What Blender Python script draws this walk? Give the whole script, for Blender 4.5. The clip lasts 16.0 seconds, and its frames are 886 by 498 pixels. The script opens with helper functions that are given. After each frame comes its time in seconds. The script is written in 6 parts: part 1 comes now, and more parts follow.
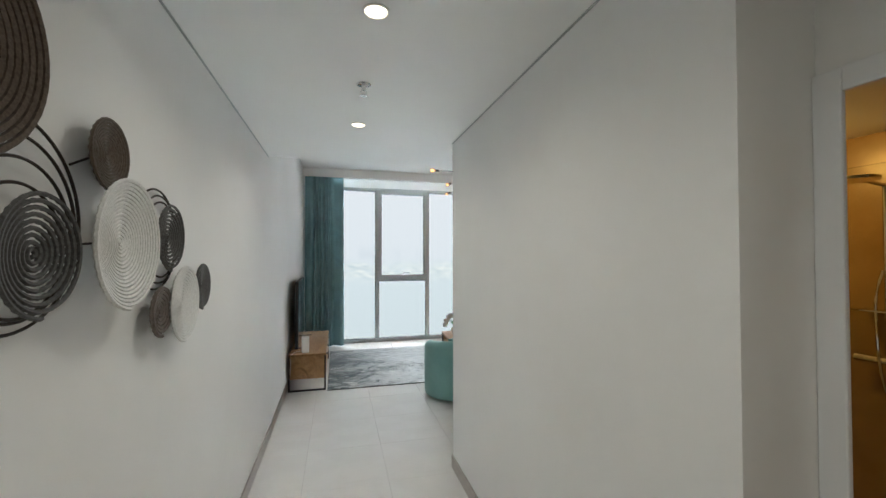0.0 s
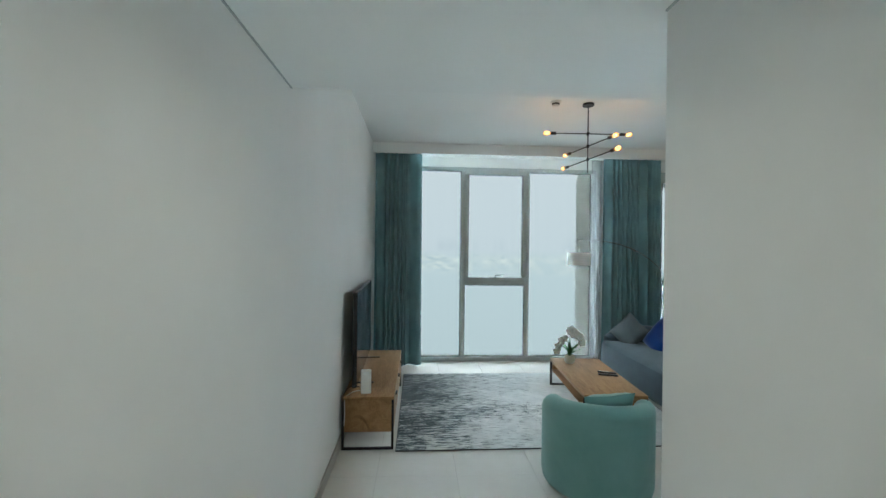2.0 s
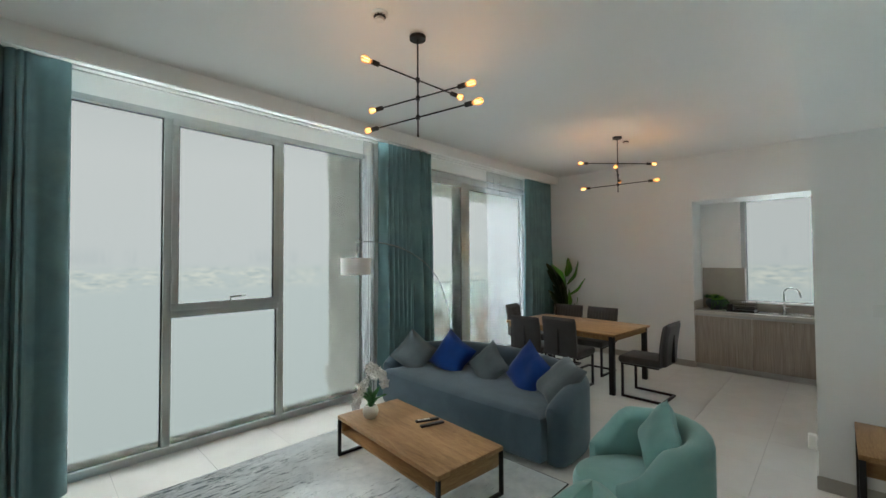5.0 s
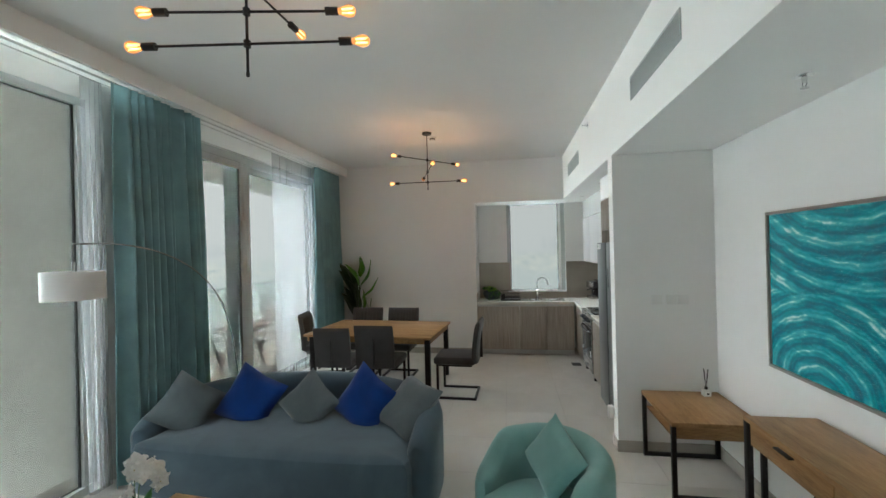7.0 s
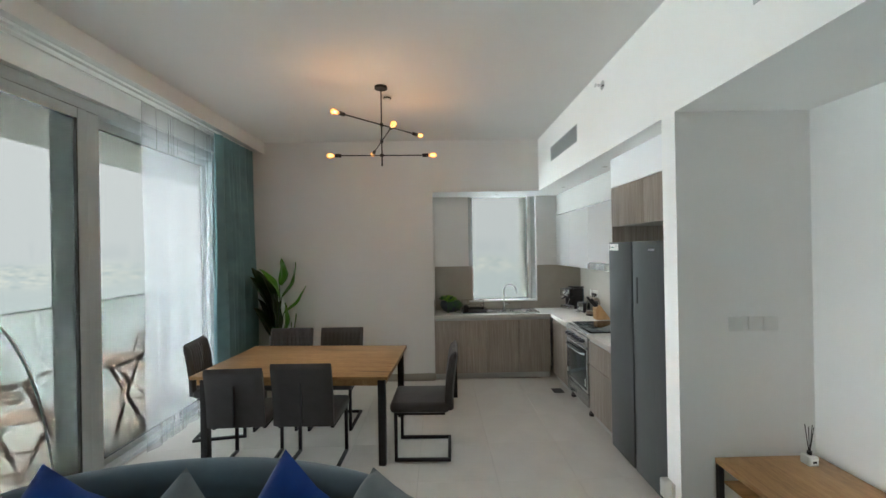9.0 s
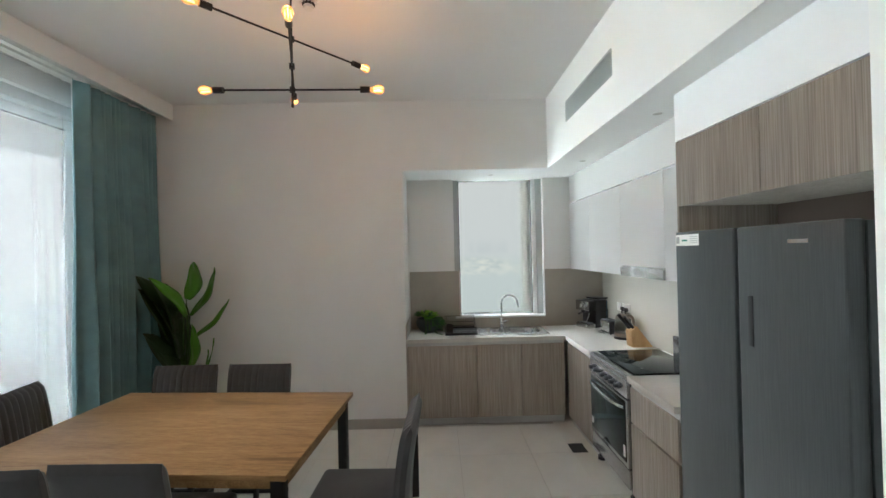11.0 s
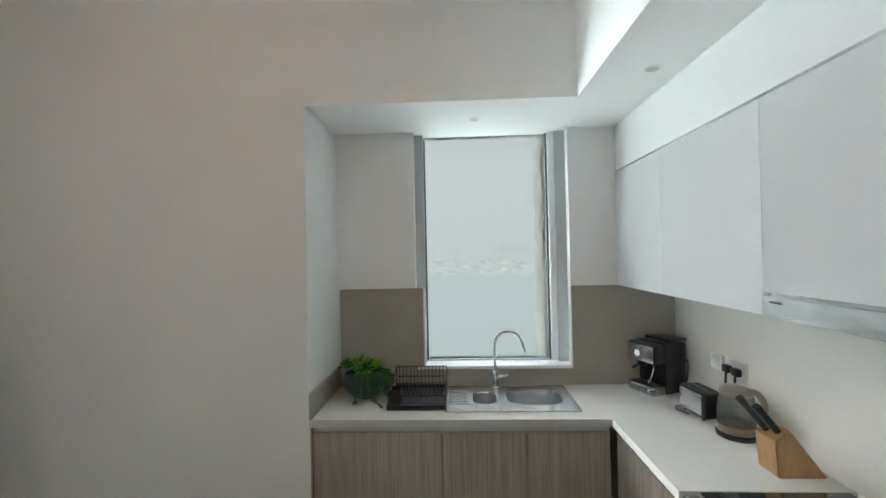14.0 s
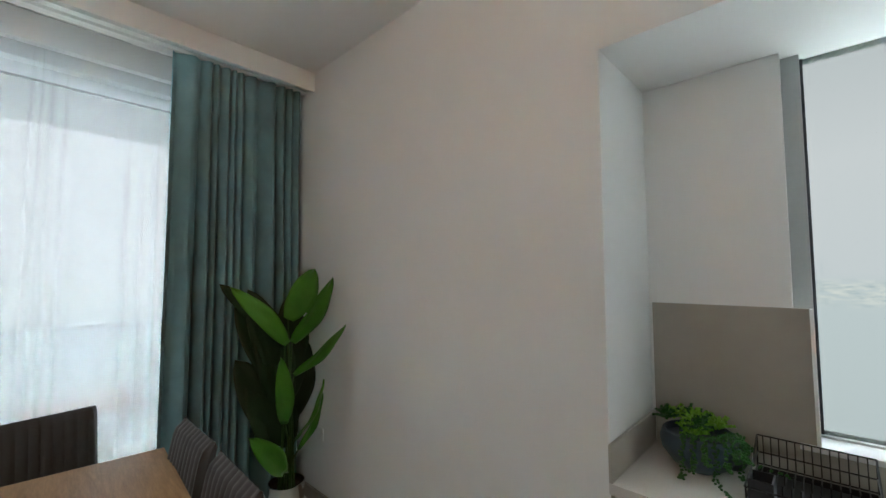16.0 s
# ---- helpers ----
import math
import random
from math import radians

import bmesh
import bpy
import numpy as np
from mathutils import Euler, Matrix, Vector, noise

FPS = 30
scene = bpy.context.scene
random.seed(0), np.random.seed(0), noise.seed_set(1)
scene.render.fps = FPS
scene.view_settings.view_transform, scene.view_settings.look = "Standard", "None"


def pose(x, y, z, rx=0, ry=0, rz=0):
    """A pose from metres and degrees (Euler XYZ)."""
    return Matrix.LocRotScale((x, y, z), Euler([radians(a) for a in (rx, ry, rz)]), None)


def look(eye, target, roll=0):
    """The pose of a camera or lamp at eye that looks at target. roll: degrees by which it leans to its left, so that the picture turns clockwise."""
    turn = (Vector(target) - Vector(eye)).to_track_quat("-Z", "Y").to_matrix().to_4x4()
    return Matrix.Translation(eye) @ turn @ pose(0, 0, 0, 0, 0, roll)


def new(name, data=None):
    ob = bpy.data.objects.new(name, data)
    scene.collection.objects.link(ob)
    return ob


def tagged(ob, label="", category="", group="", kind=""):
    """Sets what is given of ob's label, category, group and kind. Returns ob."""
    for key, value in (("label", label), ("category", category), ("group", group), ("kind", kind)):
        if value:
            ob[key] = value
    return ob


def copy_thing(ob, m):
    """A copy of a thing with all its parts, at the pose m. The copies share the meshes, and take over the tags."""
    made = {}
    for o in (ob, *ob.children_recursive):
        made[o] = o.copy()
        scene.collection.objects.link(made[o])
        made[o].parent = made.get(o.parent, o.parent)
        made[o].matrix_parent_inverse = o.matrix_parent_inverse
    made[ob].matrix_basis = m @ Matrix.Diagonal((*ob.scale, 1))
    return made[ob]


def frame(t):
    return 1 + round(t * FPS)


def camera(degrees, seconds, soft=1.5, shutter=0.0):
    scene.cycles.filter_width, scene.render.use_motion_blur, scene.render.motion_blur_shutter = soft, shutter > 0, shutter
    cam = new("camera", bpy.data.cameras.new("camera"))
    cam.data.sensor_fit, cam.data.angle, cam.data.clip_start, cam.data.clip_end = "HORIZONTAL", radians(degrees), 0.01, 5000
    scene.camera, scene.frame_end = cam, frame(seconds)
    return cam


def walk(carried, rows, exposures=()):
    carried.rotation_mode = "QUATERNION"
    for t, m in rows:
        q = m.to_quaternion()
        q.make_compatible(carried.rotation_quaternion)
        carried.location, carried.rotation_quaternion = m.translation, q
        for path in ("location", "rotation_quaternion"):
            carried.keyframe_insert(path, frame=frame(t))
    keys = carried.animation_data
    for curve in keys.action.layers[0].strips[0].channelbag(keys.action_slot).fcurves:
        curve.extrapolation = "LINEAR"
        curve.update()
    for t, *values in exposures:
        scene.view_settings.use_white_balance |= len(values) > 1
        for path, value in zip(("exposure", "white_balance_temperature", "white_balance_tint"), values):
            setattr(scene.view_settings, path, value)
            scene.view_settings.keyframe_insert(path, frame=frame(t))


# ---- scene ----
cam = camera(95.4, 16.0)
METRES, EYE, TILT, LEAN, TURN = 8.0, 1.5, 0.0, 0.0, -14.0
PATH = [
    (0, (0.345, -0.546, 1.678), (0.85, 1.389, 1.715), -0.1),
    (0.5, (0.362, -0.178, 1.701), (0.6, 1.807, 1.724), -1.0),
    (1, (0.41, 0.26, 1.71), (0.551, 2.255, 1.733), -0.3),
    (1.5, (0.403, 0.754, 1.698), (0.517, 2.751, 1.722), -0.8),
    (2, (0.397, 1.239, 1.764), (0.522, 3.235, 1.76), 0.7),
    (2.5, (0.355, 1.711, 1.802), (0.535, 3.703, 1.801), -1.0),
    (3, (0.39, 2.132, 1.736), (0.653, 4.114, 1.761), -0.1),
    (3.5, (0.308, 2.454, 1.74), (0.823, 4.386, 1.761), -0.4),
    (4, (0.3, 2.712, 1.764), (1.112, 4.54, 1.779), -0.4),
    (4.5, (0.264, 2.989, 1.737), (1.384, 4.646, 1.771), -0.3),
    (5, (0.241, 3.263, 1.698), (1.675, 4.656, 1.75), -0.3),
    (5.2, (0.239, 3.339, 1.683), (1.771, 4.625, 1.717), -1.3),
    (7.3, (0.735, 4.469, 1.81), (2.725, 4.671, 1.817), -1.1),
    (7.5, (0.856, 4.586, 1.81), (2.851, 4.718, 1.816), -1.0),
    (8, (1.194, 4.706, 1.797), (3.194, 4.733, 1.801), -0.9),
    (8.5, (1.568, 4.77, 1.802), (3.568, 4.759, 1.802), -1.0),
    (9, (1.943, 4.8, 1.798), (3.943, 4.771, 1.801), -1.0),
    (9.5, (2.31, 4.765, 1.785), (4.31, 4.722, 1.79), -1.2),
    (9.7, (2.449, 4.756, 1.793), (4.448, 4.708, 1.791), -1.3),
    (12, (4.208, 4.27, 1.739), (6.208, 4.266, 1.761), -1.2),
    (12.5, (4.587, 4.187, 1.789), (6.587, 4.169, 1.783), -1.2),
    (13, (4.929, 4.107, 1.756), (6.929, 4.108, 1.774), -1.4),
    (13.5, (5.19, 4.097, 1.786), (7.19, 4.084, 1.79), -1.2),
    (14, (5.338, 4.023, 1.773), (7.336, 4.106, 1.793), -1.2),
    (14.5, (5.436, 4.001, 1.765), (7.397, 4.394, 1.803), -1.3),
    (15, (5.561, 4.014, 1.787), (7.38, 4.844, 1.814), -1.2),
    (15.5, (5.786, 4.073, 1.755), (7.393, 5.261, 1.812), -1.0),
    (16, (5.911, 4.224, 1.681), (7.361, 5.596, 1.804), -0.2),
]
EXPOSURES = [
    (0.0, 5.32, 5720, 4),
    (1.5, 4.98, 5450, -5),
    (2.5, 5.00, 5350, -5),
    (3.5, 4.86, 5750, -1),
    (5.0, 4.80, 5950, -1),
    (7.5, 4.92, 5950, -1),
    (9.0, 4.95, 5950, 0),
    (12.5, 5.22, 5950, 1),
    (14.0, 5.08, 5800, -1),
    (15.5, 5.12, 5720, -2),
    (16.0, 5.08, 5800, 0),
]
walk(cam, [(t, look(eye, target, roll)) for t, eye, target, roll in PATH], EXPOSURES)

# ---- world and large lights ----
world = bpy.data.worlds.new("world")
scene.world = world
world.use_nodes = True
wn = world.node_tree.nodes
sky = wn.new("ShaderNodeTexSky")
sky.sky_type = "NISHITA"
sky.sun_disc = False
sky.sun_elevation = radians(66)
sky.sun_rotation = radians(-4)
sky.air_density, sky.dust_density, sky.ozone_density = 1.2, 6.0, 0.6
hazy = wn.new("ShaderNodeHueSaturation")
hazy.inputs["Saturation"].default_value = 0.35
world.node_tree.links.new(sky.outputs[0], hazy.inputs["Color"])
world.node_tree.links.new(hazy.outputs[0], wn["Background"].inputs["Color"])
wn["Background"].inputs["Strength"].default_value = 0.15

sun = new("sun", bpy.data.lights.new("sun", "SUN"))
sun.data.energy, sun.data.angle, sun.data.color = 5.0, radians(6), (1.0, 0.97, 0.92)
sun.matrix_basis = look((-1.2, 13.5, 30), (0, 0, 0))


# ---- materials ----
def mat(name, base=(0.5, 0.5, 0.5), rough=0.5, metal=0.0, spec=0.5, sheen=0.0, coat=0.0, trans=0.0, ior=1.45):
    m = bpy.data.materials.new(name)
    m.use_nodes = True
    p = m.node_tree.nodes["Principled BSDF"]
    p.inputs["Base Color"].default_value = (*base, 1)
    p.inputs["Roughness"].default_value = rough
    p.inputs["Metallic"].default_value = metal
    p.inputs["Specular IOR Level"].default_value = spec
    p.inputs["Sheen Weight"].default_value = sheen
    p.inputs["Coat Weight"].default_value = coat
    p.inputs["Transmission Weight"].default_value = trans
    p.inputs["IOR"].default_value = ior
    return m


def nodes(m):
    return m.node_tree.nodes, m.node_tree.links.new, m.node_tree.nodes["Principled BSDF"]


def coords(m, scale=(1, 1, 1), turn=(0, 0, 0), which="Object"):
    n, link, p = nodes(m)
    tc, mp = n.new("ShaderNodeTexCoord"), n.new("ShaderNodeMapping")
    mp.inputs["Scale"].default_value, mp.inputs["Rotation"].default_value = scale, turn
    link(tc.outputs[which], mp.inputs["Vector"])
    return mp.outputs[0]


def noise_tex(m, vec, scale, detail=4, rough=0.55, distortion=0.0):
    n, link, p = nodes(m)
    t = n.new("ShaderNodeTexNoise")
    t.inputs["Scale"].default_value, t.inputs["Detail"].default_value = scale, detail
    t.inputs["Roughness"].default_value, t.inputs["Distortion"].default_value = rough, distortion
    link(vec, t.inputs["Vector"])
    return t.outputs["Fac"]


def ramp(m, fac, stops, mode="LINEAR"):
    n, link, p = nodes(m)
    r = n.new("ShaderNodeValToRGB")
    r.color_ramp.interpolation = mode
    e = r.color_ramp.elements
    while len(e) < len(stops):
        e.new(0.5)
    for el, (pos, col) in zip(e, stops):
        el.position, el.color = pos, (*col, 1) if len(col) == 3 else col
    link(fac, r.inputs[0])
    return r.outputs[0]


def mix(m, fac, a, b, mode="MIX"):
    n, link, p = nodes(m)
    x = n.new("ShaderNodeMix")
    x.data_type, x.blend_type = "RGBA", mode
    for k, v in ((0, fac), (6, a), (7, b)):
        if hasattr(v, "is_output"):
            link(v, x.inputs[k])
        elif k:
            x.inputs[k].default_value = (*v, 1)
        else:
            x.inputs[k].default_value = v
    return x.outputs[2]


def bump(m, h, strength=0.2, dist=0.005):
    n, link, p = nodes(m)
    b = n.new("ShaderNodeBump")
    b.inputs["Strength"].default_value, b.inputs["Distance"].default_value = strength, dist
    link(h, b.inputs["Height"])
    link(b.outputs[0], p.inputs["Normal"])


def to(m, sock, name):
    n, link, p = nodes(m)
    link(sock, p.inputs[name])


def painted(name, base, var=0.03, rough=0.6):
    m = mat(name, base, rough, spec=0.3)
    v = coords(m)
    a = noise_tex(m, v, 0.8, 5)
    dark = tuple(c * (1 - 2 * var) for c in base)
    to(m, ramp(m, a, [(0.3, dark), (0.7, base)]), "Base Color")
    bump(m, noise_tex(m, v, 180, 3), 0.06, 0.002)
    return m


def wood(name, a, b, c, along="y", scale=1.0, rough=0.45, which="Object"):
    """Oak-like boards: long grain with darker knots."""
    m = mat(name, b, rough, spec=0.35)
    s = {"x": (0.12, 1, 1), "y": (1, 0.12, 1), "z": (1, 1, 0.12)}[along]
    v = coords(m, tuple(k * scale for k in s), which=which)
    g = noise_tex(m, v, 14, 8, 0.65, 0.8)
    f = noise_tex(m, v, 120, 4, 0.7)
    k = noise_tex(m, coords(m, tuple(k * scale * 1.0 for k in s), which=which), 3.5, 3, 0.5, 1.2)
    col = ramp(m, g, [(0.25, a), (0.5, b), (0.75, c)])
    col = mix(m, 0.35, col, ramp(m, f, [(0.35, a), (0.65, c)]))
    col = mix(m, ramp(m, k, [(0.62, (0, 0, 0)), (0.78, (1, 1, 1))]), col, tuple(x * 0.45 for x in a))
    to(m, col, "Base Color")
    bump(m, f, 0.12, 0.001)
    return m


def laminate(name, dark, pale, rough=0.5):
    """Printed wood pattern of fine, even, upright lines."""
    m = mat(name, pale, rough, spec=0.35)
    line = noise_tex(m, coords(m, (1, 1, 0.012)), 190, 3, 0.6)
    broad = noise_tex(m, coords(m, (1, 1, 0.05)), 22, 3, 0.5)
    mid = tuple((a + b) / 2 for a, b in zip(dark, pale))
    c = mix(m, 0.30, ramp(m, line, [(0.36, dark), (0.62, pale)]), ramp(m, broad, [(0.3, dark), (0.5, mid), (0.7, pale)]))
    to(m, c, "Base Color")
    bump(m, line, 0.12, 0.0008)
    return m


def cloth(name, base, dark, rough=0.9, sheen=0.4, weave=900, fold=0.0, scale=2.5):
    m = mat(name, base, rough, sheen=sheen, spec=0.15)
    v = coords(m)
    c = ramp(m, noise_tex(m, v, scale, 6, 0.6, 0.6), [(0.3, dark), (0.7, base)])
    to(m, c, "Base Color")
    n, link, p = nodes(m)
    add = n.new("ShaderNodeMath")
    add.operation = "MULTIPLY_ADD"
    link(noise_tex(m, v, 7, 3, 0.5, 0.5), add.inputs[0])
    add.inputs[1].default_value = 6 * fold
    link(noise_tex(m, v, weave, 2), add.inputs[2])
    bump(m, add.outputs[0], 0.25, 0.0015)
    return m


M = {}
M["wall"] = painted("wall_paint", (0.85, 0.85, 0.835))
M["ceiling"] = painted("ceiling_paint", (0.86, 0.86, 0.845), 0.02, 0.7)
M["skirting"] = painted("skirting_paint", (0.42, 0.39, 0.35), 0.03, 0.35)
M["alu"] = mat("anodised_frame", (0.40, 0.42, 0.42), 0.55, 0.0, 0.25)
to(M["alu"], ramp(M["alu"], noise_tex(M["alu"], coords(M["alu"]), 60, 3), [(0.3, (0.44, 0.465, 0.465)), (0.7, (0.46, 0.485, 0.485))]), "Base Color")
M["gasket"] = mat("rubber_gasket", (0.02, 0.02, 0.022), 0.6)
# pane tints are near-black to dim the sky in view; light still enters fully
M["kitchenglass"] = mat("kitchen_sky_dimming_glass", (0.0070, 0.0070, 0.0068), 0.0, trans=1.0, ior=1.01)
M["glass"] = mat("sky_dimming_glass", (0.0080, 0.0080, 0.0078), 0.0, trans=1.0, ior=1.01)
M["clear"] = mat("clear_glass", (0.95, 0.98, 0.97), 0.0, trans=1.0, ior=1.02)
M["chrome"] = mat("chrome", (0.75, 0.76, 0.77), 0.08, 1.0)
M["black"] = mat("black_plastic", (0.012, 0.012, 0.014), 0.35)
M["blackmetal"] = mat("powder_coated_black_steel", (0.018, 0.018, 0.020), 0.5, 0.4)
bump(M["blackmetal"], noise_tex(M["blackmetal"], coords(M["blackmetal"]), 500, 2), 0.1, 0.0005)
M["white"] = mat("white_plastic", (0.78, 0.78, 0.76), 0.35)
M["steel"] = mat("brushed_steel", (0.46, 0.46, 0.455), 0.32, 0.95)
to(M["steel"], ramp(M["steel"], noise_tex(M["steel"], coords(M["steel"]), 14, 4), [(0.3, (0.20, 0.20, 0.20)), (0.7, (0.27, 0.27, 0.27))]), "Roughness")
M["trimmetal"] = mat("satin_metal_strip", (0.50, 0.50, 0.49), 0.45, 0.25)
M["fridge"] = mat("dark_inox", (0.16, 0.17, 0.175), 0.32, 0.9)
_v = coords(M["fridge"], (150, 150, 2))
to(M["fridge"], ramp(M["fridge"], noise_tex(M["fridge"], _v, 3, 3), [(0.3, (0.075, 0.082, 0.085)), (0.7, (0.10, 0.108, 0.11))]), "Base Color")
M["oak"] = wood("oak_veneer", (0.17, 0.085, 0.032), (0.33, 0.185, 0.078), (0.46, 0.275, 0.125), "y")
M["oakx"] = wood("oak_veneer_cross", (0.17, 0.085, 0.032), (0.33, 0.185, 0.078), (0.46, 0.275, 0.125), "x")
M["cab"] = laminate("taupe_laminate", (0.25, 0.215, 0.18), (0.46, 0.41, 0.36))
M["cabwhite"] = mat("white_lacquer", (0.79, 0.80, 0.81), 0.28)
bump(M["cabwhite"], noise_tex(M["cabwhite"], coords(M["cabwhite"]), 2, 2), 0.02, 0.003)
# cabinet white darkened to offset the strong kitchen window light on the filler
M["filler"] = painted("dimmed_filler_paint", (0.56, 0.56, 0.55), 0.02, 0.5)
M["quartz"] = mat("quartz_worktop", (0.62, 0.60, 0.56), 0.22)
to(M["quartz"], ramp(M["quartz"], noise_tex(M["quartz"], coords(M["quartz"]), 260, 4), [(0.35, (0.54, 0.52, 0.48)), (0.6, (0.66, 0.64, 0.60))]), "Base Color")
M["splash"] = mat("taupe_splash_tile", (0.38, 0.35, 0.30), 0.3)
to(M["splash"], ramp(M["splash"], noise_tex(M["splash"], coords(M["splash"]), 3, 6), [(0.3, (0.35, 0.32, 0.275)), (0.7, (0.41, 0.38, 0.33))]), "Base Color")
M["tile"] = mat("porcelain_floor_tile", (0.52, 0.49, 0.44), 0.2, spec=0.45)
_v = coords(M["tile"], which="Generated")
_n = nodes(M["tile"])[0].new("ShaderNodeObjectInfo")
_c = ramp(M["tile"], noise_tex(M["tile"], coords(M["tile"]), 3, 6), [(0.3, (0.61, 0.59, 0.55)), (0.7, (0.70, 0.68, 0.64))])
to(M["tile"], mix(M["tile"], 0.5, _c, ramp(M["tile"], _n.outputs["Random"], [(0, (0.61, 0.59, 0.55)), (1, (0.59, 0.565, 0.52))])), "Base Color")
to(M["tile"], ramp(M["tile"], noise_tex(M["tile"], coords(M["tile"]), 9, 5), [(0.3, (0.17, 0.17, 0.17)), (0.7, (0.27, 0.27, 0.27))]), "Roughness")
M["grout"] = mat("grout", (0.38, 0.36, 0.33), 0.9)
M["teal"] = cloth("teal_curtain_cloth", (0.215, 0.355, 0.385), (0.15, 0.25, 0.275), 0.8, 0.1, 700)
M["velvet"] = cloth("grey_velvet", (0.085, 0.130, 0.165), (0.060, 0.092, 0.120), 0.85, 0.25, 900, 1.0)
M["greycushion"] = cloth("grey_cushion_velvet", (0.145, 0.175, 0.19), (0.098, 0.125, 0.140), 0.85, 0.25, 900, 0.8)
M["mint"] = cloth("mint_velvet", (0.24, 0.42, 0.40), (0.185, 0.345, 0.33), 0.8, 0.25, 900, 0.4)
M["blue"] = cloth("royal_blue_velvet", (0.002, 0.045, 0.25), (0.0015, 0.028, 0.17), 0.75, 0.3, 900, 0.8)
M["leather"] = cloth("charcoal_suede", (0.078, 0.076, 0.078), (0.050, 0.049, 0.052), 0.65, 0.2, 400, 0.3)

M["sheer"] = bpy.data.materials.new("sheer_voile")
M["sheer"].use_nodes = True
_n, _l = M["sheer"].node_tree.nodes, M["sheer"].node_tree.links.new
_p = _n["Principled BSDF"]
_n.remove(_p)
_t, _d, _s, _mx, _mx2 = (_n.new("ShaderNodeBsdf" + k) if k not in ("M",) else _n.new("ShaderNodeMixShader") for k in ("Transparent", "Diffuse", "Translucent", "M", "M"))
_d.inputs[0].default_value = (0.55, 0.56, 0.57, 1)
_s.inputs[0].default_value = (0.045, 0.047, 0.05, 1)
_mx.inputs[0].default_value = 0.5
_l(_d.outputs[0], _mx.inputs[1]), _l(_s.outputs[0], _mx.inputs[2])
_mx2.inputs[0].default_value = 0.44
_l(_t.outputs[0], _mx2.inputs[1]), _l(_mx.outputs[0], _mx2.inputs[2])
_l(_mx2.outputs[0], _n["Material Output"].inputs[0])


# ---- building helpers ----
def box(bm, x0, x1, y0, y1, z0, z1, bevel=0.0, seg=2):
    m = Matrix.LocRotScale(((x0 + x1) / 2, (y0 + y1) / 2, (z0 + z1) / 2), None, (abs(x1 - x0), abs(y1 - y0), abs(z1 - z0)))
    r = bmesh.ops.create_cube(bm, size=1, matrix=m)
    if bevel:
        edges = list({e for v in r["verts"] for e in v.link_edges})
        bmesh.ops.bevel(bm, geom=edges, offset=bevel, segments=seg, affect="EDGES", profile=0.5)
    return r["verts"]


def boxes(*items, bevel=0.0, seg=2):
    bm = bmesh.new()
    for it in items:
        box(bm, *it, bevel=bevel, seg=seg)
    return bm


def tube(bm, a, b, r, r2=None, n=12, caps=True):
    a, b = Vector(a), Vector(b)
    d = b - a
    m = Matrix.Translation((a + b) / 2) @ d.to_track_quat("Z", "Y").to_matrix().to_4x4()
    bmesh.ops.create_cone(bm, cap_ends=caps, segments=n, radius1=r, radius2=r if r2 is None else r2, depth=d.length, matrix=m)


def lathe(bm, profile, at=(0, 0, 0), n=24, m=None):
    """Turns a profile of (radius, height) round the upright axis."""
    rings = []
    m = m or Matrix.Translation(at)
    for r, z in profile:
        if r < 1e-5:
            rings.append([bm.verts.new(m @ Vector((0, 0, z)))])
        else:
            rings.append([bm.verts.new(m @ Vector((r * math.cos(2 * math.pi * k / n), r * math.sin(2 * math.pi * k / n), z))) for k in range(n)])
    for a, b in zip(rings, rings[1:]):
        for k in range(n):
            j = (k + 1) % n
            f = [a[k], a[j], b[j], b[k]] if len(a) > 1 and len(b) > 1 else ([a[0], b[j], b[k]] if len(a) == 1 else [a[k], a[j], b[0]])
            bm.faces.new(f)


def sweep(bm, pts, r, n=8, closed=False):
    """A round bar along points. r: one radius or a list."""
    pts = [Vector(p) for p in pts]
    rings = []
    up = Vector((0, 0, 1))
    for i, p in enumerate(pts):
        a = pts[i - 1] if i or closed else p
        b = pts[(i + 1) % len(pts)] if i < len(pts) - 1 or closed else p
        d = (b - a).normalized()
        s = d.cross(up)
        if s.length < 0.05:
            s = d.cross(Vector((1, 0.1, 0)))
        s.normalize()
        t = s.cross(d)
        rr = r[i] if isinstance(r, (list, tuple)) else r
        rings.append([bm.verts.new(p + (s * math.cos(2 * math.pi * k / n) + t * math.sin(2 * math.pi * k / n)) * rr) for k in range(n)])
    pairs = list(zip(rings, rings[1:])) + ([(rings[-1], rings[0])] if closed else [])
    for a, b in pairs:
        for k in range(n):
            j = (k + 1) % n
            bm.faces.new((a[k], a[j], b[j], b[k]))
    if not closed:
        bm.faces.new(list(reversed(rings[0])))
        bm.faces.new(rings[-1])


def grid(bm, rows, closed=False):
    """Faces over rows of points."""
    vs = [[bm.verts.new(p) for p in r] for r in rows]
    for a, b in zip(vs, vs[1:]):
        n = len(a)
        for k in range(n if closed else n - 1):
            j = (k + 1) % n
            bm.faces.new((a[k], a[j], b[j], b[k]))
    return vs


def mesh(name, bm, material, smooth=True):
    bmesh.ops.recalc_face_normals(bm, faces=bm.faces)
    me = bpy.data.meshes.new(name)
    bm.to_mesh(me)
    bm.free()
    me.materials.append(material)
    if smooth:
        me.polygons.foreach_set("use_smooth", [True] * len(me.polygons))
        me.set_sharp_from_angle(angle=radians(35))
    return me


def part(name, bm, material, parent=None, label="", smooth=True):
    ob = new(name, mesh(name, bm, material, smooth))
    if parent is not None:
        ob.parent = parent
    if label:
        ob["label"] = label
    return ob


